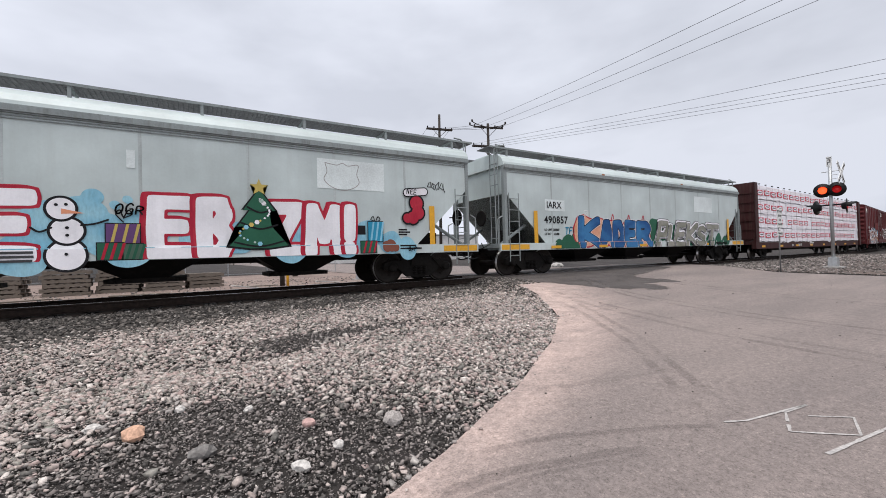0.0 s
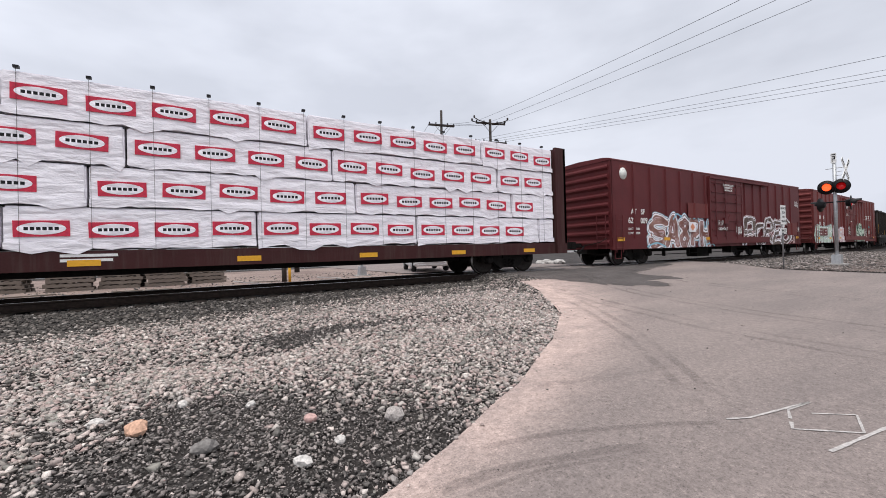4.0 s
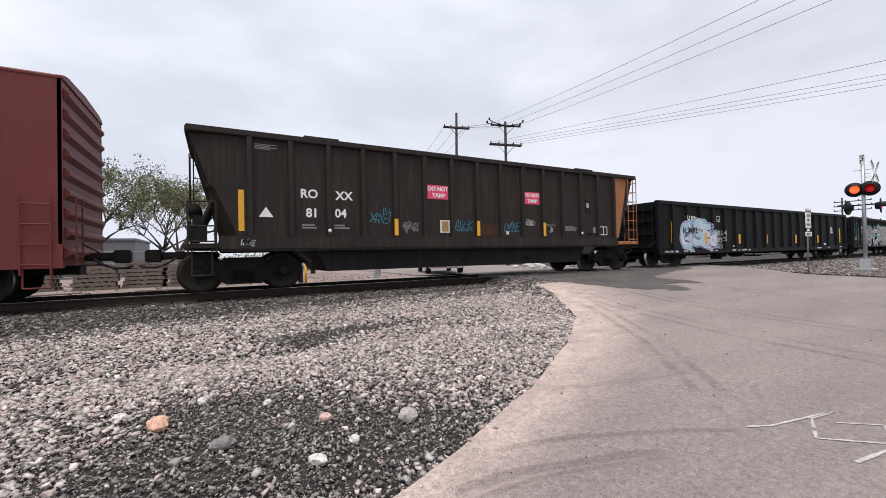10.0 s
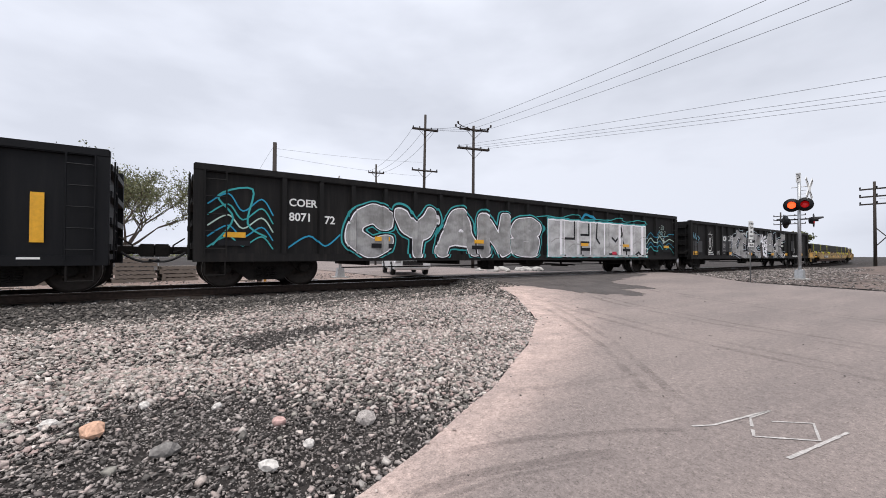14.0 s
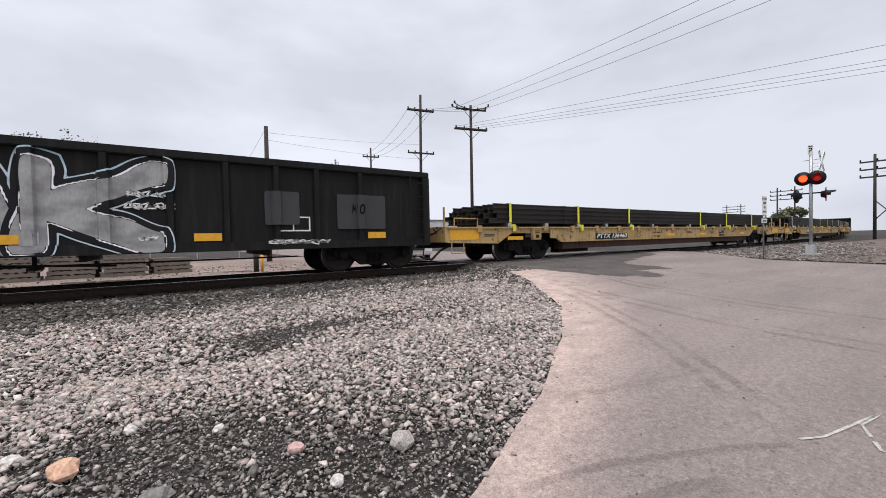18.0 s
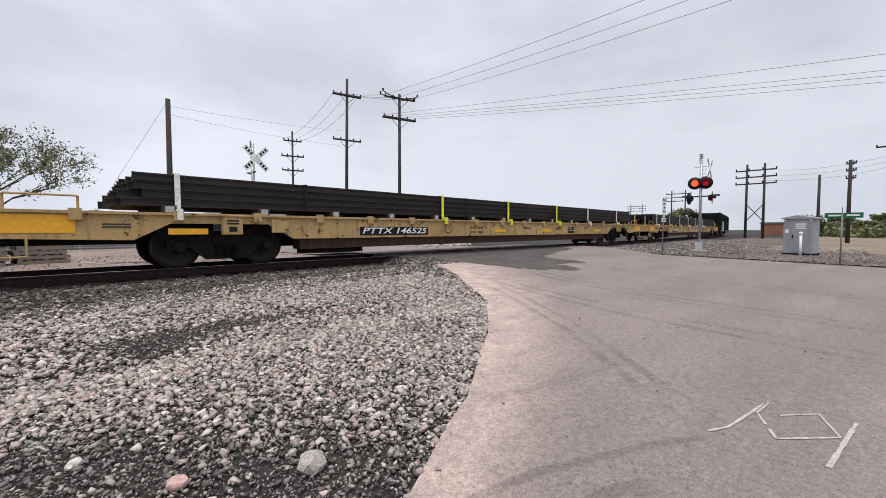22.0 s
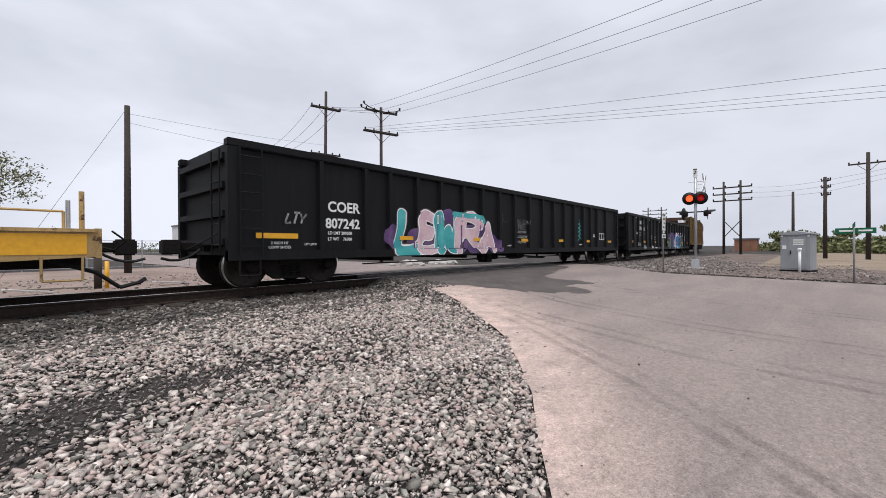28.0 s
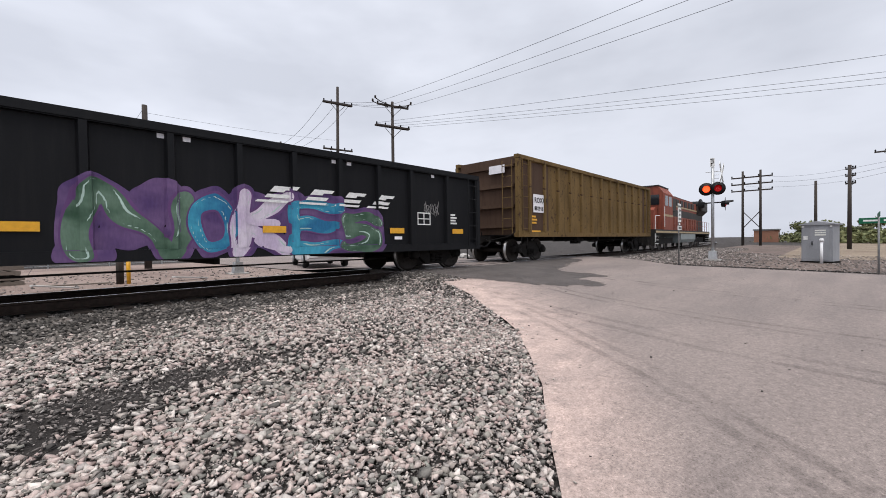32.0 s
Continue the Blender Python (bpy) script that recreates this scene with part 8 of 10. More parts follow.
def skin(wall, name, xs, zs, F, mat):
    """The part of a grid where F is below zero, as a sheet that follows the wall."""
    vs, fs = [], []
    ins = F < 0
    full = ins[:-1, :-1] & ins[1:, :-1] & ins[:-1, 1:] & ins[1:, 1:]
    some = (ins[:-1, :-1] | ins[1:, :-1] | ins[:-1, 1:] | ins[1:, 1:]) & ~full

    def face(pts):
        zm = sum(p[1] for p in pts) / len(pts)
        k = len(vs)
        vs.extend((x, wall.out(x, zm), z) for x, z in pts)
        fs.append(tuple(range(k, k + len(pts))))

    nz = len(zs)
    for i in range(len(xs) - 1):
        col, j = full[:, i], 0
        while j < nz - 1:
            if not col[j]:
                j += 1
                continue
            k = j + 1
            while k < nz - 1 and col[k] and not (zs[k - 1] < wall.band <= zs[k + 1]):
                k += 1
            face([(xs[i], zs[j]), (xs[i + 1], zs[j]), (xs[i + 1], zs[k]), (xs[i], zs[k])])
            j = k
    for j, i in zip(*np.nonzero(some)):
        ring = [(xs[i], zs[j], F[j, i]), (xs[i + 1], zs[j], F[j, i + 1]), (xs[i + 1], zs[j + 1], F[j + 1, i + 1]), (xs[i], zs[j + 1], F[j + 1, i])]
        pts = []
        for (xa, za, fa), (xb, zb, fb) in zip(ring, ring[1:] + ring[:1]):
            if fa < 0:
                pts.append((xa, za))
            if (fa < 0) != (fb < 0):
                u = fa / (fa - fb)
                pts.append((xa + (xb - xa) * u, za + (zb - za) * u))
        if len(pts) > 2:
            face(pts)
    if not fs:
        return None
    me = bpy.data.meshes.new(name)
    me.from_pydata(vs, [], fs)
    wall.lift += 0.0007
    return linked(name, me, mat, wall.car)


def grid_for(lines, pad, step):
    px, pz = [p[0] for ln in lines for p in ln], [p[1] for ln in lines for p in ln]
    xs = np.arange(min(px) - pad, max(px) + pad + step, step)
    zs = np.arange(min(pz) - pad, max(pz) + pad + step, step)
    return xs, zs, *np.meshgrid(xs, zs)


def piece(wall, letters, r, layers, slant=0.0, soft=True, wild=0.04, seed=0, square=0.0, step=0.03, floor=0.0):
    """Big painted letters, each (character, x0, x1, z0, z1) with its own fill after it, or None. layers, bottom first:
    ("glow", growth, paint) under all letters; ("grow", growth, paint or None for the fill), ("line", depth, paint, width) letter by letter;
    ("cast", dx, dz, growth, paint): a drop shadow. Nothing goes below floor."""
    cut = []
    for k, (ch, x0, x1, z0, z1, fill) in enumerate(letters):
        lines = strokes_of(ch, x0 + r, x1 - r, z0 + r, z1 - r, slant, soft)
        cut.append((lines, fill, seed + 1.7 * k))
    for kind in ("glow", "letter"):
        for lines, fill, sd in cut:
            pad = r + 0.25
            xs, zs, X, Z = grid_for(lines, pad, step)
            d = stroke_distance(lines, X, Z, wild, sd, square)
            low = floor - Z
            for la in layers:
                if (la[0] == "glow") != (kind == "glow"):
                    continue
                if la[0] in ("glow", "grow"):
                    skin(wall, "letter_outline" if la[1] > 0 else "painted_letters", xs, zs, np.maximum(d - r - la[1], low), la[2] or fill)
                elif la[0] == "line":
                    f = np.maximum(np.abs(d - r + la[1]) - la[3], 0.012 * ripple(3 * X, 3 * Z, sd + 3) - 0.002)
                    skin(wall, "letter_highlight", xs, zs, np.maximum(f, low), la[2])
                elif la[0] == "cast":
                    f = np.minimum.reduce([stroke_distance(lines, X - la[1] * u, Z - la[2] * u, wild, sd, square) for u in (0.33, 0.66, 1.0)])
                    skin(wall, "letter_shadow", xs, zs, np.maximum(f - r - la[3], low), la[4])


def trace(wall, pts, w, mat, soft=True, wild=0.0, seed=0, step=None, name="painted_line"):
    """One painted line of half-width w through the points."""
    lines = [rounded(pts) if soft and len(pts) > 2 else list(pts)]
    xs, zs, X, Z = grid_for(lines, w + 0.05 + wild, step or max(0.012, w * 0.6))
    return skin(wall, name, xs, zs, stroke_distance(lines, X, Z, wild, seed) - w, mat)


def splash(wall, circles, mat, wild=0.05, seed=0, step=0.035, name="painted_shape", floor=0.0):
    """A cloud of paint: the union of (x, z, radius) with a wavering edge."""
    lines = [[(x, z), (x + 1e-4, z)] for x, z, _ in circles]
    pad = max(c[2] for c in circles) + 0.1
    xs, zs, X, Z = grid_for(lines, pad, step)
    Xw, Zw = X + wild * ripple(3 * X, 3 * Z, seed), Z + wild * ripple(3 * Z, 3 * X, seed + 2)
    f = np.minimum.reduce([np.hypot(Xw - x, Zw - z) - q for x, z, q in circles])
    return skin(wall, name, xs, zs, np.maximum(f, floor - Z), mat)


def slab(wall, x0, x1, z0, z1, mat, wild=0.01, seed=0, step=0.04, name="painted_field"):
    """A painted rectangle with a slightly uneven edge."""
    xs, zs = np.arange(x0 - 0.08, x1 + 0.1, step), np.arange(z0 - 0.08, z1 + 0.1, step)
    X, Z = np.meshgrid(xs, zs)
    e = wild * ripple(4 * X, 4 * Z, seed)
    return skin(wall, name, xs, zs, np.maximum.reduce([x0 - X, X - x1, z0 - Z, Z - z1]) + e, mat)


def scrawl(wall, text, x, z, h, mat, w=0.012, slant=0.25, seed=0, pitch=0.8, jitter=0.12):
    """Quick handwriting with a paint pen or a can."""
    rng = random.Random(seed)
    bm = bmesh.new()
    for ch in text:
        if ch in GLYPHS:
            hh = h * rng.uniform(0.85, 1.15)
            dz = h * jitter * rng.uniform(-1, 1)
            for ln in strokes_of(ch, x, x + h * 0.58 * rng.uniform(0.85, 1.15), z + dz, z + dz + hh, slant, True):
                for (ax, az), (bx, bz) in zip(ln, ln[1:]):
                    d = Vector((bx - ax, bz - az))
                    if d.length < 1e-5:
                        continue
                    e = d.normalized() * w * 0.4
                    n_ = Vector((-d.y, d.x)).normalized() * w
                    yy = wall.out((ax + bx) / 2, (az + bz) / 2) - 0.002
                    bm.faces.new([bm.verts.new((p[0], yy, p[1])) for p in ((ax - n_.x - e.x, az - n_.y - e.y), (bx - n_.x + e.x, bz - n_.y + e.y), (bx + n_.x + e.x, bz + n_.y + e.y), (ax + n_.x - e.x, az + n_.y - e.y))])
        x += h * pitch
    part("spray_tag", bm, mat, wall.car)


def faded(name, a, b_, scale=1.3):
    """Spray paint that fades from one colour to another, thin in places."""
    m, n, l, b = shader(name, 0.6)
    co = n.new("ShaderNodeTexCoord").outputs["Object"]
    col = ramp_node(n, l, noise_node(n, l, co, scale, 3, 0.5, (1.0, 1.0, 1.6)), [(0.38, a), (0.62, b_)])
    fine = noise_node(n, l, co, 16, 6, 0.65, (1.6, 1.0, 0.5))
    col = mix_node(n, l, 0.45, col, ramp_node(n, l, fine, [(0.3, (0.55, 0.55, 0.55)), (0.6, (1, 1, 1))]), "MULTIPLY")
    l.new(col, b.inputs["Base Color"])
    return m


F_BROWN = faded("fade_brown_pink", (0.19, 0.085, 0.07), (0.36, 0.20, 0.17))
F_SMOKE = faded("fade_smoke", (0.075, 0.045, 0.038), (0.20, 0.16, 0.14))
F_MINT = faded("fade_mint", (0.42, 0.54, 0.44), (0.66, 0.75, 0.65))
F_PINK = faded("fade_pink_white", (0.62, 0.42, 0.42), (0.72, 0.66, 0.66))
F_ICE = faded("fade_ice", (0.66, 0.68, 0.74), (0.42, 0.60, 0.66))
F_CHROME = faded("fade_chrome", (0.25, 0.245, 0.24), (0.40, 0.395, 0.39), 2.2)
F_PANEL = faded("fade_panel_silver", (0.38, 0.375, 0.37), (0.56, 0.555, 0.55), 2.0)
F_BLUE = faded("fade_blue", (0.02, 0.09, 0.26), (0.05, 0.20, 0.42), 1.0)
F_OLIVE = faded("fade_olive_silver", (0.21, 0.215, 0.17), (0.34, 0.33, 0.29))
F_MOSS = faded("fade_moss", (0.045, 0.095, 0.06), (0.14, 0.22, 0.16))
F_CYAN = faded("fade_cyan", (0.025, 0.15, 0.30), (0.06, 0.34, 0.48))
F_LILAC = faded("fade_lilac", (0.58, 0.47, 0.62), (0.72, 0.66, 0.72))
F_TEAL = faded("fade_teal", (0.06, 0.36, 0.37), (0.10, 0.46, 0.46))
F_ROSE = faded("fade_rose", (0.62, 0.42, 0.47), (0.74, 0.56, 0.58))
F_PURPLE = faded("fade_purple", (0.09, 0.05, 0.15), (0.17, 0.10, 0.22))
F_RED = faded("fade_red", (0.42, 0.02, 0.045), (0.50, 0.035, 0.06))
F_SKY = faded("fade_sky", (0.22, 0.48, 0.62), (0.34, 0.60, 0.70))
F_BLUSH = faded("fade_blush", (0.70, 0.32, 0.19), (0.76, 0.44, 0.32))


def polygon(car, pts, y, mat, name="painted_shape", lift=0.003, ribs=(), w=0.12, depth=0.1):
    bm = bmesh.new()
    bm.faces.new([bm.verts.new((x, y - lift, z)) for x, z in pts])
    bmesh.ops.triangulate(bm, faces=bm.faces[:])
    drape(bm, ribs, w, depth)
    part(name, bm, mat, car)


def scribble(car, x0, x1, z0, z1, y, mat, seed, loops=6, r=0.012, lift=0.004):
    """A quick spray tag that cannot be read: one looping thin line."""
    rng = random.Random(seed)
    bm = bmesh.new()
    pts = []
    for i in range(loops * 5):
        u = i / (loops * 5 - 1)
        pts.append(Vector((x0 + (x1 - x0) * min(1, max(0, u + 0.10 * math.sin(i * 2.4))), y - lift, (z0 + z1) / 2 + (z1 - z0) / 2 * math.sin(i * 1.9 + rng.uniform(-0.5, 0.5)) * rng.uniform(0.5, 1))))
    for a, b in zip(pts, pts[1:]):
        d = b - a
        n_ = Vector((-d.z, 0, d.x)).normalized() * r
        bm.faces.new([bm.verts.new(q) for q in (a - n_, b - n_, b + n_, a + n_)])
    part("spray_tag", bm, mat, car)


def slant_logo(car, x0, x1, z0, z1, y, mat, n=4, ribs=(), w=0.12, depth=0.0):
    """A company mark as plain slanted shapes over an underline."""
    step = (x1 - x0) / n
    h = z1 - z0
    for k in range(n):
        x = x0 + step * k
        g = step * 0.62
        for q, (a, b, c, d) in enumerate(((0.28, 0.5, 0.0, 1.0), (0.78, 1.0, 0.0, 1.0), (0.64, 0.78, 0.0, 0.6))):
            za, zb = z0 + h * a, z0 + h * b
            sl = 0.9
            polygon(car, [(x + g * c + (za - z0) * sl, za), (x + g * d * 0.9 + (za - z0) * sl, za), (x + g * d * 0.9 + (zb - z0) * sl, zb), (x + g * c + (zb - z0) * sl, zb)], y, mat, "mark_stroke", 0.012, ribs, w, depth)
        polygon(car, [(x - 0.1, z0), (x + g, z0), (x + g + 0.05, z0 + h * 0.14), (x - 0.05, z0 + h * 0.14)], y, mat, "mark_underline", 0.012, ribs, w, depth)


def plate_mark(car, x, z, y, s=0.26):
    t = 0.018
    bm = boxes((x, x + s, y - 0.006, y, z, z + t), (x, x + s, y - 0.006, y, z + s - t, z + s), (x, x + t, y - 0.006, y, z + t, z + s - t), (x + s - t, x + s, y - 0.006, y, z + t, z + s - t))
    part("plate_frame", bm, WHITE, car)
    words(car, "C", x + s / 2, z + 0.04, y, 0.13, align="CENTER", bold=0.003)


# first covered hopper
car, L, y = hopper_a
y += 0.036
HA = Wall(car, y, band=1.105, proud=0.075)
polygon(car, [(3.55, 2.55), (5.35, 2.55), (5.35, 3.3), (3.55, 3.3)], y, S_PATCH, "fresh_panel")
trace(HA, [(3.75, 3.2), (4.05, 3.16), (4.2, 3.22), (4.35, 3.16), (4.62, 3.2), (4.58, 2.95), (4.64, 2.75), (4.5, 2.6), (4.2, 2.52), (3.9, 2.6), (3.72, 2.78), (3.8, 2.98), (3.75, 3.2)], 0.010, S_SILVER)
splash(HA, [(-0.75, 2.12, 0.17), (-0.42, 1.95, 0.1), (-0.2, 2.08, 0.08), (-1.4, 1.55, 0.45), (-0.9, 1.75, 0.36), (-0.55, 1.35, 0.42), (-1.75, 1.0, 0.4), (0.1, 1.5, 0.42), (-0.2, 1.1, 0.4)], F_SKY, 0.03, 1)
splash(HA, [(0.95, 1.25, 0.35), (1.75, 1.3, 0.4), (2.9, 1.15, 0.45), (3.3, 1.5, 0.3), (4.2, 1.25, 0.45), (4.9, 1.45, 0.35), (5.5, 1.15, 0.33), (6.0, 1.0, 0.3)], F_SKY, 0.05, 2)
HOP_BLOCK = [("cast", -0.06, 0.02, 0.05, S_RED), ("grow", 0.055, F_RED), ("grow", 0.0, None)]
piece(HA, [("E", -2.55, -1.52, 0.86, 2.2, S_WHITE)], 0.155, HOP_BLOCK, soft=False, wild=0.015, seed=1, square=0.6, floor=0.87)
piece(HA, [("E", 0.05, 0.93, 0.84, 2.2, S_WHITE), ("B", 0.93, 1.72, 0.84, 2.2, S_WHITE)], 0.155, HOP_BLOCK, soft=False, wild=0.015, seed=2, square=0.6, floor=0.87)
piece(HA, [("Z", 2.38, 3.24, 0.84, 2.16, S_WHITE), ("M", 3.2, 4.2, 0.84, 2.16, S_WHITE), ("!", 4.02, 4.72, 0.84, 2.16, S_WHITE)], 0.15, HOP_BLOCK, soft=False, wild=0.015, seed=3, square=0.6, floor=0.87)
# the painted snow figure: three white rounds, a carrot, twig arms, dots
for x, z, q in ((-1.12, 0.98, 0.28), (-1.12, 1.44, 0.235), (-1.2, 1.86, 0.2)):
    splash(HA, [(x, z, q + 0.045)], S_BLACK, 0.008, 3, 0.02)
    splash(HA, [(x, z, q)], S_WHITE, 0.008, 3, 0.02)
trace(HA, [(-0.92, 1.55), (-0.72, 1.58), (-0.52, 1.66)], 0.018, S_BLACK)
trace(HA, [(-1.34, 1.5), (-1.5, 1.42), (-1.62, 1.5)], 0.018, S_BLACK)
polygon(car, [(-1.2, 1.86), (-1.2, 1.76), (-0.86, 1.78)], y - 0.02, S_ORANGE, "painted_carrot")
for x, z in ((-1.27, 1.93), (-1.13, 1.94), (-1.12, 1.5), (-1.12, 1.36), (-1.12, 1.0)):
    splash(HA, [(x, z, 0.028)], S_BLACK, 0.0, 3, 0.014)
# the painted fir with its star and lights
FIR = [(0.0, 2.42), (0.34, 1.92), (0.2, 1.93), (0.46, 1.55), (0.26, 1.56), (0.62, 1.12), (0.2, 1.06), (-0.2, 1.06), (-0.62, 1.12), (-0.26, 1.56), (-0.46, 1.55), (-0.2, 1.93), (-0.34, 1.92)]
polygon(car, [(2.2 + 1.12 * u, 1.72 + 1.06 * (v - 1.72)) for u, v in FIR], y - 0.077, S_BLACK, "painted_tree", 0.012)
polygon(car, [(2.2 + u, v) for u, v in FIR], y - 0.079, S_GREEN, "painted_tree", 0.012)
for pts in ([(1.95, 2.0), (2.2, 1.88), (2.45, 1.94)], [(1.82, 1.64), (2.2, 1.5), (2.58, 1.6)], [(1.68, 1.2), (2.2, 1.1), (2.72, 1.22)]):
    trace(Wall(car, y - 0.092), pts, 0.02, S_BLACK)
polygon(car, [(2.2 + 0.2 * (1 if k % 2 == 0 else 0.42) * math.sin(k * math.pi / 5), 2.46 + 0.2 * (1 if k % 2 == 0 else 0.42) * math.cos(k * math.pi / 5)) for k in range(10)], y - 0.094, S_GOLD, "painted_star")
for k in range(22):
    v = (k * 0.618) % 1
    u = (0.10 + 0.42 * (1 - v)) * math.sin(k * 2.4)
    big = k % 4 == 0
    polygon(car, [(2.2 + u + (0.055 if big else 0.026) * math.cos(a), 1.16 + 1.05 * v + (0.055 if big else 0.026) * math.sin(a)) for a in (0, 1.05, 2.1, 3.15, 4.2, 5.25)], y - 0.095, (S_SKY, S_WHITE, S_GOLD, S_MINT, S_WHITE)[k % 5], "painted_bauble")
for x0, x1, z0, z1, a, b in ((-0.55, -0.02, 1.2, 1.58, S_PURPLE, S_GOLD), (-0.68, -0.28, 0.88, 1.2, S_GREEN, S_RED), (-0.3, 0.03, 0.88, 1.18, S_MOSS, S_GREEN), (4.62, 5.05, 0.9, 1.2, S_GREEN, S_RED), (4.84, 5.25, 1.2, 1.72, S_CYAN, S_SKY)):
    yy = y - (0.078 if z0 < 1.1 else 0.05)
    polygon(car, [(x0 - 0.02, z0 - 0.02), (x1 + 0.02, z0 - 0.02), (x1 + 0.02, z1 + 0.02), (x0 - 0.02, z1 + 0.02)], yy, S_BLACK, "painted_box")
    polygon(car, [(x0, z0), (x1, z0), (x1, z1), (x0, z1)], yy - 0.003, a, "painted_box")
    for k in range(3):
        q = x0 + (x1 - x0) * (0.12 + 0.33 * k)
        polygon(car, [(q, z0), (q + 0.05, z0), (q + 0.13, z1), (q + 0.08, z1)], yy - 0.006, b, "painted_ribbon")
for x in (-0.28, 5.05):
    trace(HA, [(x, 1.62 if x < 0 else 1.74), (x - 0.12, 1.78), (x - 0.05, 1.86), (x, 1.72), (x + 0.08, 1.86), (x + 0.14, 1.78), (x, 1.7)], 0.012, S_BLACK)
splash(HA, [(5.35, 1.05, 0.14), (5.5, 1.08, 0.16), (5.62, 1.02, 0.1)], S_BROWN, 0.02, 6, 0.02)
# the painted stocking
splash(HA, [(6.32, 2.28, 0.25), (6.36, 2.0, 0.24), (6.2, 1.86, 0.22), (6.02, 1.84, 0.18)], S_BLACK, 0.01, 4, 0.025)
splash(HA, [(6.32, 2.28, 0.20), (6.36, 2.0, 0.19), (6.2, 1.86, 0.17), (6.02, 1.84, 0.13)], F_RED, 0.01, 4, 0.025)
trace(HA, [(6.02, 2.56), (6.58, 2.62)], 0.125, S_BLACK, soft=False, step=0.03)
trace(HA, [(6.02, 2.56), (6.58, 2.62)], 0.095, S_WHITE, soft=False, step=0.03)
scrawl(HA, "NEE", 6.02, 2.52, 0.13, S_BLACK, 0.012, 0.1, 2, 0.85)
scrawl(HA, "OGR", -0.4, 1.78, 0.18, S_BLACK, 0.016, 0.2, 5, 0.9)
scribble(car, 6.7, 7.3, 2.6, 3.0, y, S_DIM, 4, 4)
bar(car, "data_panel", 4.42, 4.78, 1.38, 1.62, y - 0.004, S_BLACK)
fine_print(car, 5.75, 1.5, y, 0.42, 3, 0.04, S_BLACK)
fine_print(car, 5.75, 1.05, y - 0.078, 0.8, 2, 0.045, S_BLACK)
fine_print(car, -2.3, 1.02, y - 0.09, 0.75, 3, 0.045, S_DIM)
bar(car, "data_plate", -0.22, -0.08, 2.72, 3.08, y - 0.002, S_PATCH)
scrawl(HA, "OFF", 6.0, 0.92, 0.10, S_BLACK, 0.012, 0.1, 6, 0.9)

# second covered hopper
car, L, y = hopper_b
y += 0.036
HB = Wall(car, y, band=1.105, proud=0.075)
polygon(car, [(-6.75, 2.24), (-5.75, 2.24), (-5.75, 2.64), (-6.75, 2.64)], y, S_PATCH, "fresh_panel")
polygon(car, [(3.25, 2.5), (4.95, 2.5), (4.95, 3.25), (3.25, 3.25)], y, S_PATCH, "fresh_panel")
words(car, "IARX", -6.68, 2.33, y - 0.004, 0.34, S_BLACK, 0.004)
words(car, "490857", -6.8, 1.80, y, 0.36, S_BLACK, 0.008, space=1.12)
words(car, "LD LMT 228800", -6.8, 1.53, y, 0.11, S_BLACK, 0.002)
words(car, "LT WT    65200", -6.8, 1.38, y, 0.11, S_BLACK, 0.002)
scrawl(HB, "TFO", -5.75, 1.42, 0.26, S_CYAN, 0.024, 0.15, 7, 0.85)
plate_mark(car, -4.7, 2.1, y, 0.22)
splash(HB, [(-6.1, 1.0, 0.25), (-5.6, 1.08, 0.32), (-5.1, 1.15, 0.38), (-4.8, 1.3, 0.35)], S_GREEN, 0.05, 8, floor=0.88)
splash(HB, [(-0.6, 1.4, 0.5), (-0.1, 1.6, 0.5), (0.6, 1.65, 0.5), (1.5, 1.45, 0.45), (2.6, 1.2, 0.4), (3.7, 1.15, 0.4), (4.7, 1.1, 0.38), (5.5, 1.1, 0.34), (6.2, 1.05, 0.28)], S_GREEN, 0.08, 9, floor=0.88)
splash(HB, [(-4.7, 1.5, 0.66), (-3.8, 1.45, 0.62), (-2.9, 1.4, 0.64), (-2.0, 1.4, 0.62), (-1.1, 1.4, 0.62)], F_RED, 0.08, 10, floor=0.88)
splash(HB, [(-4.7, 1.5, 0.60), (-3.8, 1.45, 0.56), (-2.9, 1.4, 0.58), (-2.0, 1.4, 0.56), (-1.1, 1.4, 0.56)], F_BLUSH, 0.08, 10, floor=0.88)
for x in (-3.0, -1.95, -0.95):
    trace(HB, [(x - 0.1, 1.96), (x - 0.05, 2.1), (x + 0.02, 2.2), (x + 0.06, 2.05), (x + 0.1, 1.94)], 0.022, F_RED)
piece(HB, [("K", -5.1, -3.75, 0.88, 2.08, F_BLUE), ("A", -3.85, -2.95, 0.88, 1.98, F_BLUE), ("D", -3.05, -2.2, 0.88, 1.98, F_BLUE), ("E", -2.3, -1.45, 0.88, 1.98, F_BLUE), ("R", -1.5, -0.4, 0.88, 1.98, F_BLUE)], 0.155,
      [("grow", 0.045, S_WHITE), ("grow", 0.03, S_BLACK), ("grow", 0.0, None)], soft=False, wild=0.03, seed=11, square=0.5, floor=0.87)
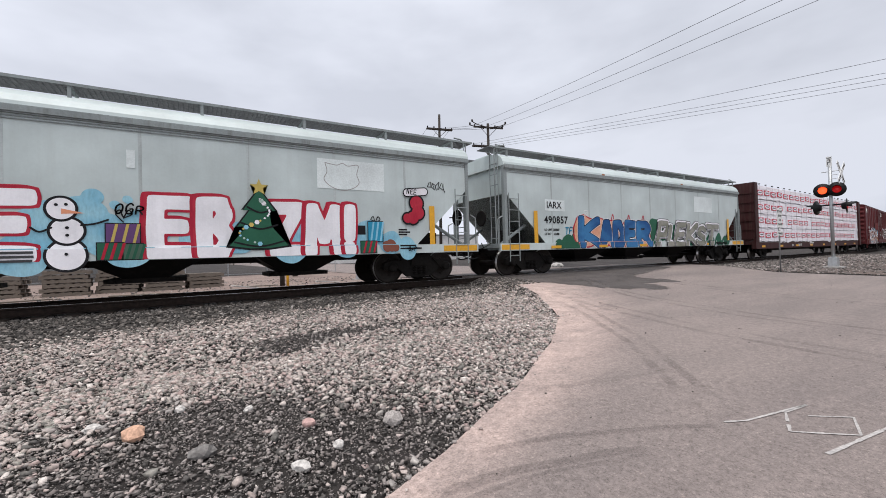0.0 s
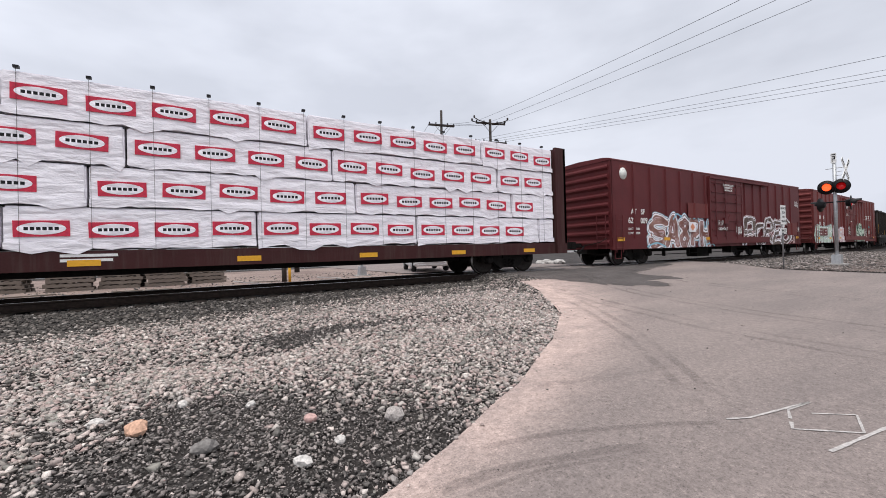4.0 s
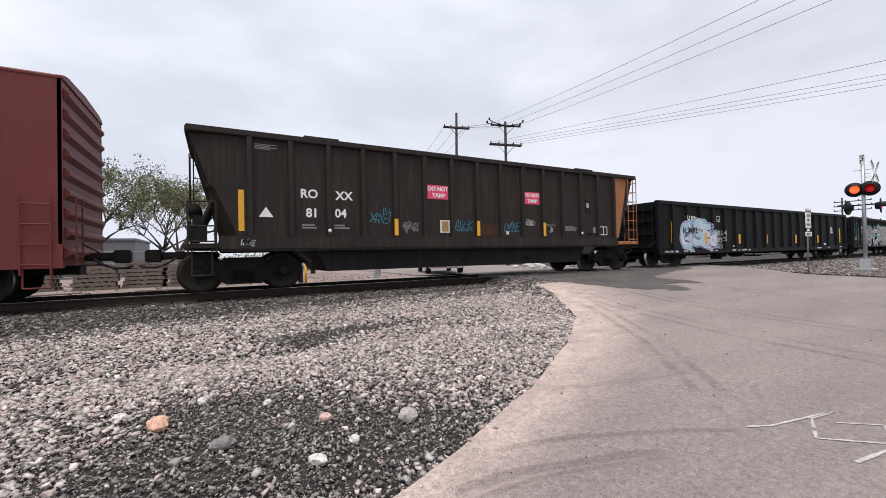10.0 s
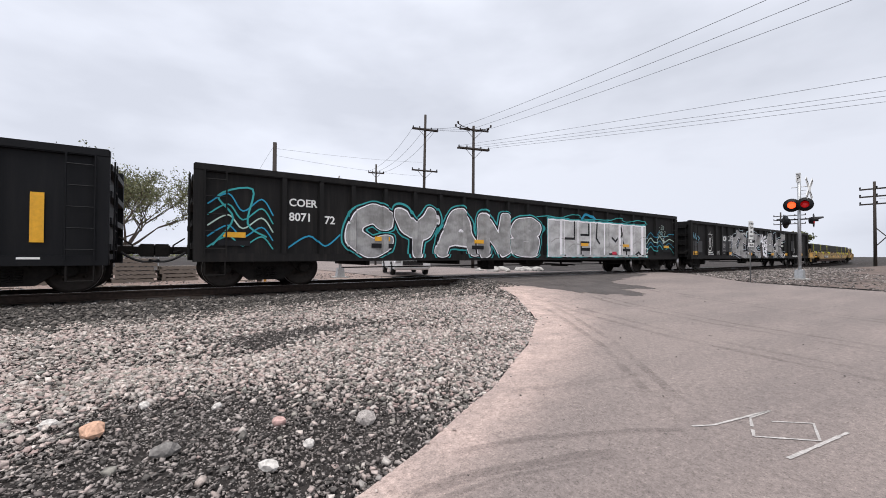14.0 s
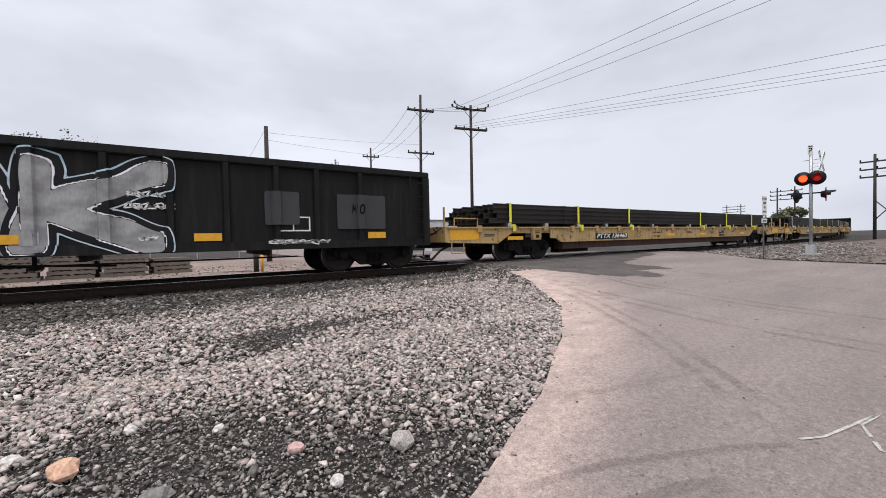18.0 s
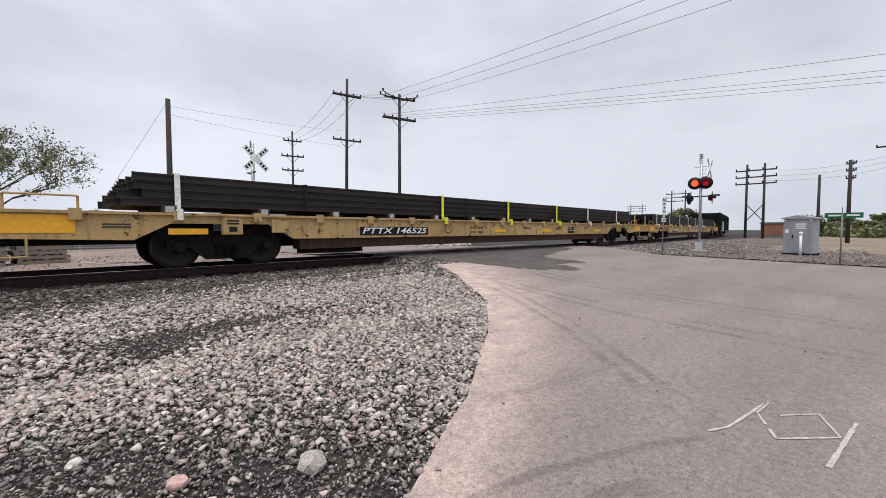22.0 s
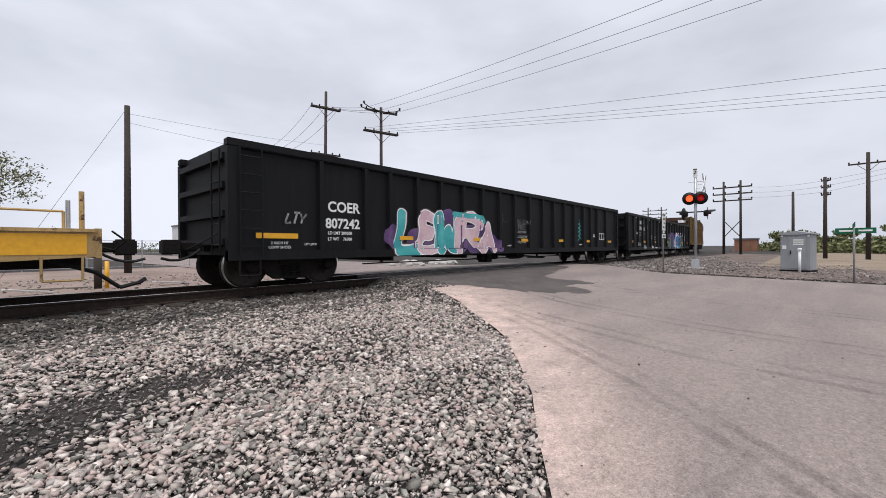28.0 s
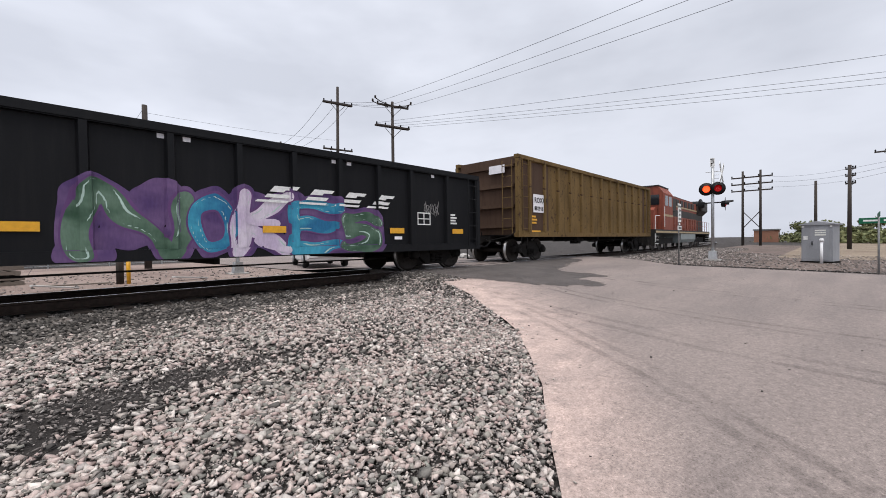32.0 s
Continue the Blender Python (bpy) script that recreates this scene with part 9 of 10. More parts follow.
piece(HB, [("P", 0.0, 0.95, 0.86, 2.0, F_OLIVE), ("L", 0.85, 1.5, 0.86, 1.85, F_OLIVE), ("E", 1.45, 2.4, 0.86, 1.95, F_OLIVE), ("K", 2.35, 3.4, 0.86, 1.95, F_OLIVE), ("S", 3.3, 4.2, 0.86, 1.85, F_OLIVE), ("T", 4.15, 5.35, 0.86, 1.9, F_OLIVE)], 0.105,
      [("glow", 0.11, S_BLACK), ("glow", 0.085, S_WHITE), ("cast", -0.08, -0.05, 0.02, S_DIM), ("grow", 0.03, S_WHITE), ("grow", 0.015, S_BLACK), ("grow", 0.0, None)], slant=0.3, soft=False, wild=0.03, seed=12, square=0.6, floor=0.87)
scribble(car, 5.0, 6.2, 0.9, 1.06, y - 0.09, S_BLACK, 8, 8, 0.013)
for k in range(5):
    bar(car, "sill_patch", -6.2 + 2.6 * k, -5.7 + 2.6 * k, 0.9, 1.0, y - 0.09, REFLECT)
for x in (-3.2, 2.5):
    bar(car, "rusty_patch", x, x + 0.16, 3.62, 3.78, y - 0.01, RUST_PATCH)

# the marks of this car sit a little towards its rear end
for ch in car.children:
    if ch.name.split(".")[0] in ("fresh_panel", "lettering", "stencil", "plate_frame", "painted_shape", "painted_line", "letter_outline", "letter_shadow", "painted_letters", "spray_tag"):
        ch.matrix_basis = pose(0.38, 0, 0) @ ch.matrix_basis

# older red boxcar
car, L, y = box_d
R = RIBS_DL + RIBS_DR
BD = Wall(car, y, R, 0.11, 0.057, 1.135, 0.032)
for x, z, t in ((-8.3, 2.12, "AT"), (-7.62, 2.12, "SF"), (-8.5, 1.74, "622"), (-7.65, 1.74, "009")):
    words(car, t, x, z, y, 0.33 if t.isdigit() else 0.30, bold=0.006)
words(car, "LD LT 173100", -8.5, 1.46, y, 0.13, bold=0.002)
words(car, "LT WT  89900", -8.5, 1.28, y, 0.13, bold=0.002)
splash(BD, [(-6.9, 1.0, 0.4), (-6.2, 1.3, 0.5), (-5.3, 1.2, 0.5), (-4.4, 1.4, 0.55), (-3.4, 1.4, 0.5), (-2.6, 1.1, 0.45)], F_BROWN, 0.08, 21, floor=0.67)
piece(BD, [("S", -7.15, -5.7, 0.66, 2.06, F_BROWN), ("A", -5.85, -4.7, 0.66, 2.0, F_BROWN), ("8", -4.8, -3.75, 0.66, 2.08, F_BROWN), ("P", -3.8, -2.85, 0.66, 2.02, F_BROWN), ("H", -2.95, -1.95, 0.66, 1.92, F_BROWN)], 0.145,
      [("glow", 0.15, F_SKY), ("glow", 0.125, S_WHITE), ("grow", 0.085, S_DIM), ("grow", 0.06, S_WHITE), ("grow", 0.0, None), ("line", 0.075, F_ROSE, 0.012), ("line", 0.12, S_WHITE, 0.008)], slant=0.1, wild=0.09, seed=22, floor=0.67)
for pts in ([(-7.3, 0.75), (-6.6, 0.9), (-5.9, 0.72)], [(-5.2, 1.95), (-4.9, 2.2), (-4.6, 2.1)], [(-3.5, 2.0), (-3.2, 2.2), (-3.0, 1.9)], [(-2.2, 1.7), (-1.9, 1.9), (-1.8, 1.5)], [(-2.4, 0.75), (-2.0, 0.85), (-1.6, 0.7)]):
    trace(BD, pts, 0.035, F_SKY)
piece(BD, [("P", 1.55, 3.0, 0.66, 2.12, F_SMOKE), ("O", 3.0, 4.25, 0.66, 1.95, F_SMOKE), ("R", 4.1, 5.45, 0.66, 2.12, F_SMOKE), ("E", 5.4, 6.55, 0.66, 2.05, F_SMOKE), ("D", 6.5, 7.95, 0.66, 2.12, F_SMOKE)], 0.115,
      [("glow", 0.13, F_PINK), ("grow", 0.085, S_DIM), ("grow", 0.065, S_WHITE), ("grow", 0.0, None), ("line", 0.06, S_WHITE, 0.01)], slant=0.22, wild=0.12, seed=24, floor=0.67)
for k in range(9):
    x = 1.8 + 0.72 * k
    trace(BD, [(x, 0.9 + 0.2 * (k % 3)), (x + 0.28, 1.15 + 0.2 * (k % 3)), (x + 0.05, 1.3 + 0.1 * (k % 2)), (x + 0.35, 1.45)], 0.016, (S_WHITE, F_ROSE, S_WHITE)[k % 3], seed=k)
for pts in ([(8.1, 0.72), (8.3, 1.3), (8.35, 0.8), (8.1, 0.7)], [(1.3, 0.7), (1.6, 1.25), (1.35, 1.5)], [(7.6, 0.72), (8.0, 0.9), (8.4, 0.72)]):
    trace(BD, pts, 0.025, F_PINK, soft=False)
for k, t in enumerate(("CLOSE AND LOCK", "DOOR BEFORE", "MOVING CAR")):
    words(car, t, -0.27, 3.72 - 0.13 * k, y - 0.17, 0.13, align="CENTER", bold=0.002)
DOOR_D = Wall(car, y - 0.135)
scrawl(DOOR_D, "RIP", -1.3, 1.72, 0.22, WHITE, 0.018, 0.1, 12)
scribble(car, -1.35, -0.4, 1.45, 1.65, y - 0.14, WHITE, 12, 5, 0.014)
scribble(car, 0.55, 1.2, 1.2, 1.75, y - 0.13, WHITE, 13, 5, 0.014)
scribble(car, 8.75, 9.3, 2.9, 3.4, y - 0.004, WHITE, 14, 4, 0.014)
scribble(car, 8.5, 9.3, 1.35, 1.75, y - 0.04, WHITE, 15, 6, 0.016)
bar(car, "placard_holder", -3.98, -3.36, 1.38, 1.84, y - 0.075, S_WHITE, "white placard holder")
polygon(car, [(-3.67, 1.43), (-3.47, 1.61), (-3.67, 1.79), (-3.87, 1.61)], y - 0.085, S_ORANGE, "placard")
bar(car, "placard_holder", 6.1, 6.5, 1.22, 1.45, y - 0.075, S_WHITE, "white placard holder")
bar(car, "data_panel", 6.75, 7.2, 1.24, 1.48, y - 0.075, S_BLACK)
fine_print(car, 6.78, 1.42, y - 0.083, 0.4, 3, 0.04)
for x in (-9.3, -6.0, -2.4, 1.2, 5.1, 8.7):
    bar(car, "reflector", x, x + 0.45, 1.0, 1.14, y - 0.055, REFLECT)
polygon(car, [(-9.0, 3.7), (-8.55, 3.7), (-8.55, 4.1), (-9.0, 4.1)], y, BOX_RED2, "faded_panel")
slab(BD, -4.0, -2.2, 2.05, 2.75, BOX_RED2, 0.01, 3, name="faded_panel")
slab(BD, 7.4, 8.9, 1.2, 1.95, BOX_RED2, 0.01, 4, name="faded_panel")
bm = bmesh.new()
turned(bm, [(0.24, -0.012), (0.24, 0.0)], (-8.77, y, 3.75), n=24)
part("round_mark", bm, STRAP_WHITE, car)

# newer red boxcar
car, L, y = box_e
R = RIBS_EL + RIBS_ER
BE = Wall(car, y, R, 0.11, 0.057, 1.135, 0.032)
for x, z, t in ((-8.72, 2.35, "BN"), (-7.72, 2.35, "SF"), (-8.75, 1.9, "781"), (-7.75, 1.9, "921")):
    words(car, t, x, z, y, 0.34, bold=0.008)
splash(BE, [(-9.5, 1.1, 0.45), (-8.8, 1.2, 0.5), (-8.0, 1.2, 0.5), (-7.2, 1.2, 0.5), (-6.4, 1.1, 0.45)], F_MINT, 0.07, 31, floor=0.67)
for x, z in ((-9.55, 1.75), (-8.9, 1.85), (-8.2, 1.8), (-7.5, 1.82), (-6.9, 1.8), (-6.35, 1.9)):
    trace(BE, [(x - 0.12, z - 0.3), (x, z), (x + 0.14, z - 0.05), (x + 0.22, z - 0.3)], 0.05, F_ICE)
piece(BE, [("S", -9.8, -8.65, 0.66, 1.85, F_MINT), ("T", -8.7, -7.8, 0.66, 1.75, F_MINT), ("E", -7.85, -6.95, 0.66, 1.75, F_MINT), ("U", -7.0, -6.2, 0.66, 1.8, F_MINT), ("R", -6.3, -5.45, 0.66, 1.85, F_MINT)], 0.135,
      [("glow", 0.09, S_MINT), ("grow", 0.05, S_MOSS), ("grow", 0.03, S_WHITE), ("grow", 0.0, None)], slant=0.12, wild=0.07, seed=32, floor=0.67)
bar(car, "fresh_panel", -8.9, -7.98, 1.18, 1.68, y - 0.07, BOX_RED2)
bar(car, "fresh_panel", -7.85, -6.98, 1.18, 1.68, y - 0.07, BOX_RED2)
words(car, "LD LMT", -8.78, 1.48, y - 0.074, 0.15, bold=0.002)
words(car, "LT WT", -8.78, 1.26, y - 0.074, 0.15, bold=0.002)
words(car, "171300", -7.72, 1.48, y - 0.074, 0.14, bold=0.002)
words(car, "91700", -7.72, 1.26, y - 0.074, 0.14, bold=0.002)
piece(BE, [("U", -5.15, -4.15, 0.68, 1.72, F_PINK), ("N", -4.2, -3.1, 0.68, 1.68, F_PINK), ("E", -3.15, -2.0, 0.68, 1.68, F_PINK)], 0.15,
      [("glow", 0.10, S_PINK), ("grow", 0.035, S_WHITE), ("grow", 0.0, None), ("line", 0.08, S_ORANGE, 0.01)], wild=0.08, seed=33, floor=0.67)
scrawl(BE, "PEP", -5.2, 1.78, 0.16, WHITE, 0.014, 0.2, 33)
bar(car, "placard_holder", -3.58, -3.08, 1.4, 1.82, y - 0.075, S_WHITE, "white placard holder")
polygon(car, [(-3.33, 1.44), (-3.15, 1.61), (-3.33, 1.78), (-3.51, 1.61)], y - 0.085, S_ORANGE, "placard")
plate_mark(car, -5.9, 2.15, y, 0.28)
slab(BE, -5.2, -4.4, 2.2, 2.75, BOX_RED, 0.006, 5, name="faded_panel")
words(car, "CLOSE AND LOCK DOORS", -0.6, 3.84, y - 0.17, 0.13, bold=0.002)
words(car, "BEFORE MOVING CAR", -0.5, 3.70, y - 0.17, 0.13, bold=0.002)
splash(BE, [(1.5, 1.2, 0.42), (2.1, 1.6, 0.45), (2.9, 1.6, 0.45), (3.7, 1.55, 0.42), (4.3, 1.3, 0.4), (2.4, 1.0, 0.4), (3.5, 1.0, 0.4)], S_MOSS, 0.12, 34, floor=0.67)
for k, (bx, bz, br) in enumerate(((1.25, 1.35, 0.26), (1.9, 1.95, 0.24), (2.5, 2.05, 0.2), (3.1, 2.0, 0.22), (3.8, 1.95, 0.22), (4.45, 1.6, 0.24), (1.2, 0.9, 0.2))):
    splash(BE, [(bx, bz, br)], F_MINT, 0.05, 35 + k, 0.025)
    splash(BE, [(bx + 0.03, bz - 0.02, br * 0.62)], S_MOSS, 0.05, 45 + k, 0.025)
piece(BE, [("R", 1.35, 2.25, 0.66, 1.85, F_MINT), ("E", 2.15, 3.0, 0.66, 1.8, F_MINT), ("S", 2.95, 3.75, 0.66, 1.85, F_MINT), ("K", 3.7, 4.65, 0.66, 1.8, F_MINT)], 0.115,
      [("grow", 0.05, S_MOSS), ("grow", 0.0, None), ("line", 0.06, S_WHITE, 0.012), ("line", 0.11, S_MOSS, 0.012)], wild=0.12, seed=36, floor=0.67)
scribble(car, 4.75, 5.8, 0.8, 1.95, y - 0.04, STRAP_WHITE, 26, 5, 0.016)
slant_logo(car, 5.15, 8.05, 2.58, 2.95, y, WHITE, 4, R, 0.11, 0.055)
scribble(car, 6.7, 7.4, 1.85, 2.1, y, S_TEAL, 27, 5)
scribble(car, 5.9, 6.6, 1.3, 1.75, y, S_BLACK, 28, 6)
scribble(car, 7.6, 8.5, 1.2, 1.65, y, S_BLACK, 29, 6)
scribble(car, 6.9, 8.6, 0.85, 1.02, y - 0.034, S_BLACK, 30, 7)
bm = boxes((6.85, 7.3, y - 0.012, y, 1.32, 1.35), (6.85, 7.3, y - 0.012, y, 1.60, 1.63), (6.85, 6.88, y - 0.012, y, 1.35, 1.6), (7.27, 7.3, y - 0.012, y, 1.35, 1.6), (7.06, 7.09, y - 0.012, y, 1.35, 1.6))
part("data_frame", bm, WHITE, car)
DOOR_E = Wall(car, y - 0.135)
scribble(car, -1.85, -1.3, 3.2, 3.75, y - 0.14, STRAP_WHITE, 31, 5, 0.012)
scribble(car, -1.85, -1.2, 2.7, 2.95, y - 0.14, STRAP_WHITE, 37, 4, 0.012)
scrawl(DOOR_E, "BYB", -1.3, 1.62, 0.26, WHITE, 0.018, 0.1, 32)
scrawl(DOOR_E, "ATK", -1.2, 1.26, 0.26, WHITE, 0.018, 0.1, 38)
bar(car, "white_label", -0.5, -0.1, 2.28, 2.34, y - 0.14, WHITE)
for x in (-9.3, -6.4, -3.6, -0.4, 2.6, 4.9, 8.4):
    bar(car, "reflector", x, x + 0.5, 0.94, 1.06, y - 0.055, REFLECT)
words(car, "8 INCH HF COMP SHOES", -7.7, 0.95, y - 0.05, 0.07)

# open hopper
car, L, y = hop_f
TAG_BLUE = spray_mat("spray_dull_blue", (0.07, 0.22, 0.30))
HF = Wall(car, y, RIBS_F, 0.14, 0.1, 1.29, 0.1)
scrawl(HF, "XANET", -3.42, 1.66, 0.24, TAG_BLUE, 0.012, 0.2, 61, 0.5)
scrawl(HF, "IV", -3.12, 1.85, 0.22, TAG_BLUE, 0.011, 0.1, 62, 0.5)
scribble(car, -2.5, -2.0, 1.36, 1.76, y, STENCIL_GREY, 63, 7, 0.008)
scrawl(HF, "AVSK", -0.8, 1.5, 0.26, TAG_BLUE, 0.013, 0.15, 64, 0.6)
scribble(car, -0.82, -0.2, 1.44, 1.52, y, TAG_BLUE, 65, 2, 0.01)
scrawl(HF, "IXANE", 0.98, 1.5, 0.24, TAG_BLUE, 0.012, 0.25, 66, 0.56)
scribble(car, 1.0, 1.64, 1.42, 1.5, y, TAG_BLUE, 67, 2, 0.01)
scrawl(HF, "ENKO", 1.95, 1.67, 0.16, WHITE, 0.011, 0.15, 68, 0.62)
scribble(car, 2.8, 3.25, 1.62, 1.76, y, STENCIL_GREY, 69, 5, 0.007)
scrawl(HF, "ZK", 3.0, 1.46, 0.12, WHITE, 0.01, 0.1, 70, 0.6)
scrawl(HF, "RSE", -6.5, 1.07, 0.12, WHITE, 0.011, 0.2, 71, 0.9)

# black gondolas
car, L = gon_g
y, R = -1.42, RIBS_G
GG = Wall(car, y, R, 0.16, 0.102, 0.76, 0.093)
words(car, "UC RX", -8.4, 2.06, y, 0.26, bold=0.004, space=1.1)
splash(GG, [(-8.4, 1.2, 0.42), (-8.0, 1.65, 0.45), (-7.4, 1.45, 0.5), (-6.9, 1.65, 0.45), (-6.4, 1.25, 0.42), (-6.1, 1.1, 0.3)], S_SKY, 0.06, 41, floor=0.62)
piece(GG, [("G", -8.8, -7.75, 0.74, 1.98, F_ICE), ("S", -7.85, -6.95, 0.84, 2.08, F_ICE), ("E", -7.05, -6.3, 0.84, 1.95, F_ICE), ("O", -6.45, -5.75, 0.78, 1.55, F_ICE)], 0.165,
      [("glow", 0.09, S_PURPLE), ("glow", 0.065, F_ICE), ("grow", 0.03, S_PURPLE), ("grow", 0.0, None), ("line", 0.07, S_PURPLE, 0.010), ("line", 0.13, F_SKY, 0.014)], wild=0.09, seed=42, floor=0.7)
words(car, "100492", -8.65, 1.48, y - 0.03, 0.36, S_BLACK, 0.012, space=1.1)
for k, t in enumerate(("DLGA", "BEES", "DEG")):
    scrawl(GG, t, -5.75, 1.4 - 0.3 * k, 0.2, WHITE, 0.016, 0.2, 43 + k)
plate_mark(car, -5.75, 2.03, y, 0.27)
for x, z0, z1 in ((-9.5, 1.05, 1.96), (-6.86, 1.0, 1.47), (-3.8, 0.98, 1.45), (-0.9, 0.98, 1.45), (2.68, 0.98, 1.46), (5.8, 0.98, 1.45), (9.35, 0.99, 1.91)):
    bar(car, "reflector", x, x + 0.19, z0, z1, y - 0.03, REFLECT)
scribble(car, 4.0, 4.6, 1.45, 1.65, y, S_DIM, 46, 5)
fine_print(car, 8.0, 1.9, y, 0.4, 4, 0.06)
for x, t in ((-10.1, "2 INCH HF COMP SHOES"), (-8.7, "LIFT AND JACK HERE"), (-6.6, "EMPTY LOAD"), (-4.55, "RELEASE ROD"), (-3.6, "RETAINING VALVE"), (5.55, "EXTERIOR PAINT")):
    words(car, t, x, 0.64, y - 0.09, 0.09, bold=0.002)
for x in (7.3, 9.2):
    fine_print(car, x, 0.68, y - 0.09, 0.4, 1, 0.04)
bar(car, "white_label", -4.3, -3.95, 0.84, 0.90, y - 0.004, S_WHITE)
bar(car, "white_label", 6.9, 7.2, 0.86, 0.94, y - 0.004, S_WHITE)

car, L = gon_h
R = RIBS_H
GH = Wall(car, y, R, 0.16, 0.102, 0.82, 0.093)
words(car, "COER", -8.38, 1.98, y, 0.26, bold=0.006, space=1.0)
words(car, "8071", -8.38, 1.62, y, 0.28, bold=0.006)
words(car, "72", -7.5, 1.58, y, 0.28, bold=0.006)
piece(GH, [("C", -6.95, -5.5, 0.74, 2.15, F_CHROME), ("Y", -5.5, -4.0, 0.74, 2.15, F_CHROME), ("A", -4.1, -2.4, 0.74, 2.15, F_CHROME), ("N", -2.5, -1.0, 0.74, 2.15, F_CHROME), ("S", -1.0, 0.55, 0.74, 2.15, F_CHROME)], 0.23,
      [("glow", 0.12, S_TEAL), ("grow", 0.08, S_BLACK), ("grow", 0.03, S_WHITE), ("grow", 0.0, None)], wild=0.08, seed=51, square=0.3, floor=0.7)
slab(GH, 0.74, 7.62, 0.72, 2.22, S_TEAL, 0.02, 52)
slab(GH, 0.78, 7.56, 0.74, 2.17, S_WHITE, 0.012, 53)
slab(GH, 0.84, 7.50, 0.74, 2.12, F_PANEL, 0.01, 54)
for pts in ([(2.45, 2.1), (2.45, 1.45), (1.78, 1.45), (1.78, 0.8)], [(3.35, 2.05), (3.35, 1.62), (2.85, 1.62)], [(3.35, 1.32), (2.85, 1.32), (2.85, 0.8)], [(3.9, 2.1), (3.85, 1.5), (4.05, 1.3)], [(4.6, 2.1), (4.6, 0.85), (5.3, 0.85)],
            [(4.95, 1.55), (5.2, 1.4), (5.55, 1.7), (5.45, 2.0)], [(5.5, 1.75), (6.0, 1.05), (6.05, 0.78)], [(6.7, 0.8), (7.0, 0.95), (7.2, 0.8)]):
    trace(GH, pts, 0.045, S_BLACK, soft=False, step=0.02)
for k, (x, z) in enumerate(((1.1, 1.3), (2.1, 1.1), (3.0, 0.95), (4.2, 1.0), (5.0, 1.1), (6.4, 1.3), (7.0, 1.5))):
    trace(GH, [(x, z), (x + 0.3, z + 0.14), (x + 0.75, z + 0.1)], 0.02, S_SILVER)
trace(GH, [(0.3, 2.2), (0.9, 2.26), (1.6, 2.24), (2.4, 2.4), (3.0, 2.26), (3.8, 2.28), (4.8, 2.3), (5.4, 2.42), (6.0, 2.28), (7.0, 2.4), (7.7, 2.26)], 0.018, S_TEAL)
trace(GH, [(2.9, 2.26), (3.1, 2.44), (3.4, 2.4), (3.6, 2.28)], 0.05, S_CYAN)
for k, z in enumerate((0.95, 1.15, 1.35, 1.6)):
    trace(GH, [(7.65, z), (8.0, z + 0.28), (8.4, z + 0.05), (8.8, z + 0.36), (9.2, z + 0.1), (9.7, z + 0.25), (10.15, z - 0.05 + 0.1 * k)], 0.014 if k % 2 else 0.022, (S_TEAL, S_CYAN, S_MINT, S_CYAN)[k], seed=k)
for k in range(5):
    trace(GH, [(-10.1, 0.95 + 0.24 * k), (-9.7, 1.2 + 0.24 * k), (-9.4, 0.98 + 0.2 * k), (-9.0, 1.2 + 0.22 * k), (-8.75, 0.92 + 0.2 * k)], 0.016, (S_TEAL, S_CYAN, S_MINT)[k % 3], seed=k)
trace(GH, [(-8.4, 0.95), (-7.9, 1.25), (-7.5, 1.0), (-7.1, 1.3)], 0.02, S_CYAN)
scrawl(GH, "-28", 8.75, 2.05, 0.2, S_MINT, 0.012, 0.15, 55)
scrawl(GH, "2017", 8.7, 1.78, 0.2, S_MINT, 0.012, 0.15, 56)
trace(GH, [(8.7, 1.72), (9.6, 1.74)], 0.01, S_MINT)
trace(GH, [(-10.0, 1.0), (-9.6, 1.6), (-9.9, 2.1), (-9.2, 2.3), (-9.3, 1.5), (-8.9, 1.2)], 0.02, S_TEAL)
for x in (-9.8, -6.1, -2.6, 2.85, 5.75, 9.2):
    bar(car, "reflector", x, x + 0.46, 1.17, 1.29, y - 0.03, REFLECT)
    bar(car, "paint_bar", x - 0.1, x + 0.56, 0.98, 1.1, y - 0.03, S_BLACK)
bm = boxes((7.3, 7.75, y - 0.03, y, 0.9, 0.93), (7.3, 7.75, y - 0.03, y, 1.12, 1.15), (7.3, 7.33, y - 0.03, y, 0.93, 1.12), (7.72, 7.75, y - 0.03, y, 0.93, 1.12), (7.51, 7.54, y - 0.03, y, 0.93, 1.12))
part("data_frame", bm, WHITE, car)
fine_print(car, 9.15, 1.6, y, 0.2, 4, 0.04)
bar(car, "red_label", 4.95, 5.25, 0.84, 0.96, y - 0.03, WRAP_RED)

car, L = gon_i
R = RIBS_I
GI = Wall(car, y, R, 0.16, 0.102, 0.84, 0.093)
slab(GI, -6.65, -5.75, 1.05, 1.98, S_DIM, 0.005, 60, name="faded_panel")
slab(GI, -5.55, -4.9, 0.85, 1.98, S_DIM, 0.005, 61, name="faded_panel")
words(car, "AOK", -6.5, 1.68, y - 0.004, 0.38, bold=0.012)
words(car, "519", -6.5, 1.28, y - 0.004, 0.36, S_SILVER, 0.004, space=1.05)
words(car, "32", -5.5, 1.28, y - 0.004, 0.36, S_SILVER, 0.004, space=1.05)
trace(GI, [(-10.3, 1.85), (-10.1, 2.05), (-10.0, 1.6), (-9.85, 2.0), (-9.75, 1.65), (-9.6, 1.9), (-9.35, 1.75), (-9.65, 1.5)], 0.018, S_SKY, soft=False)
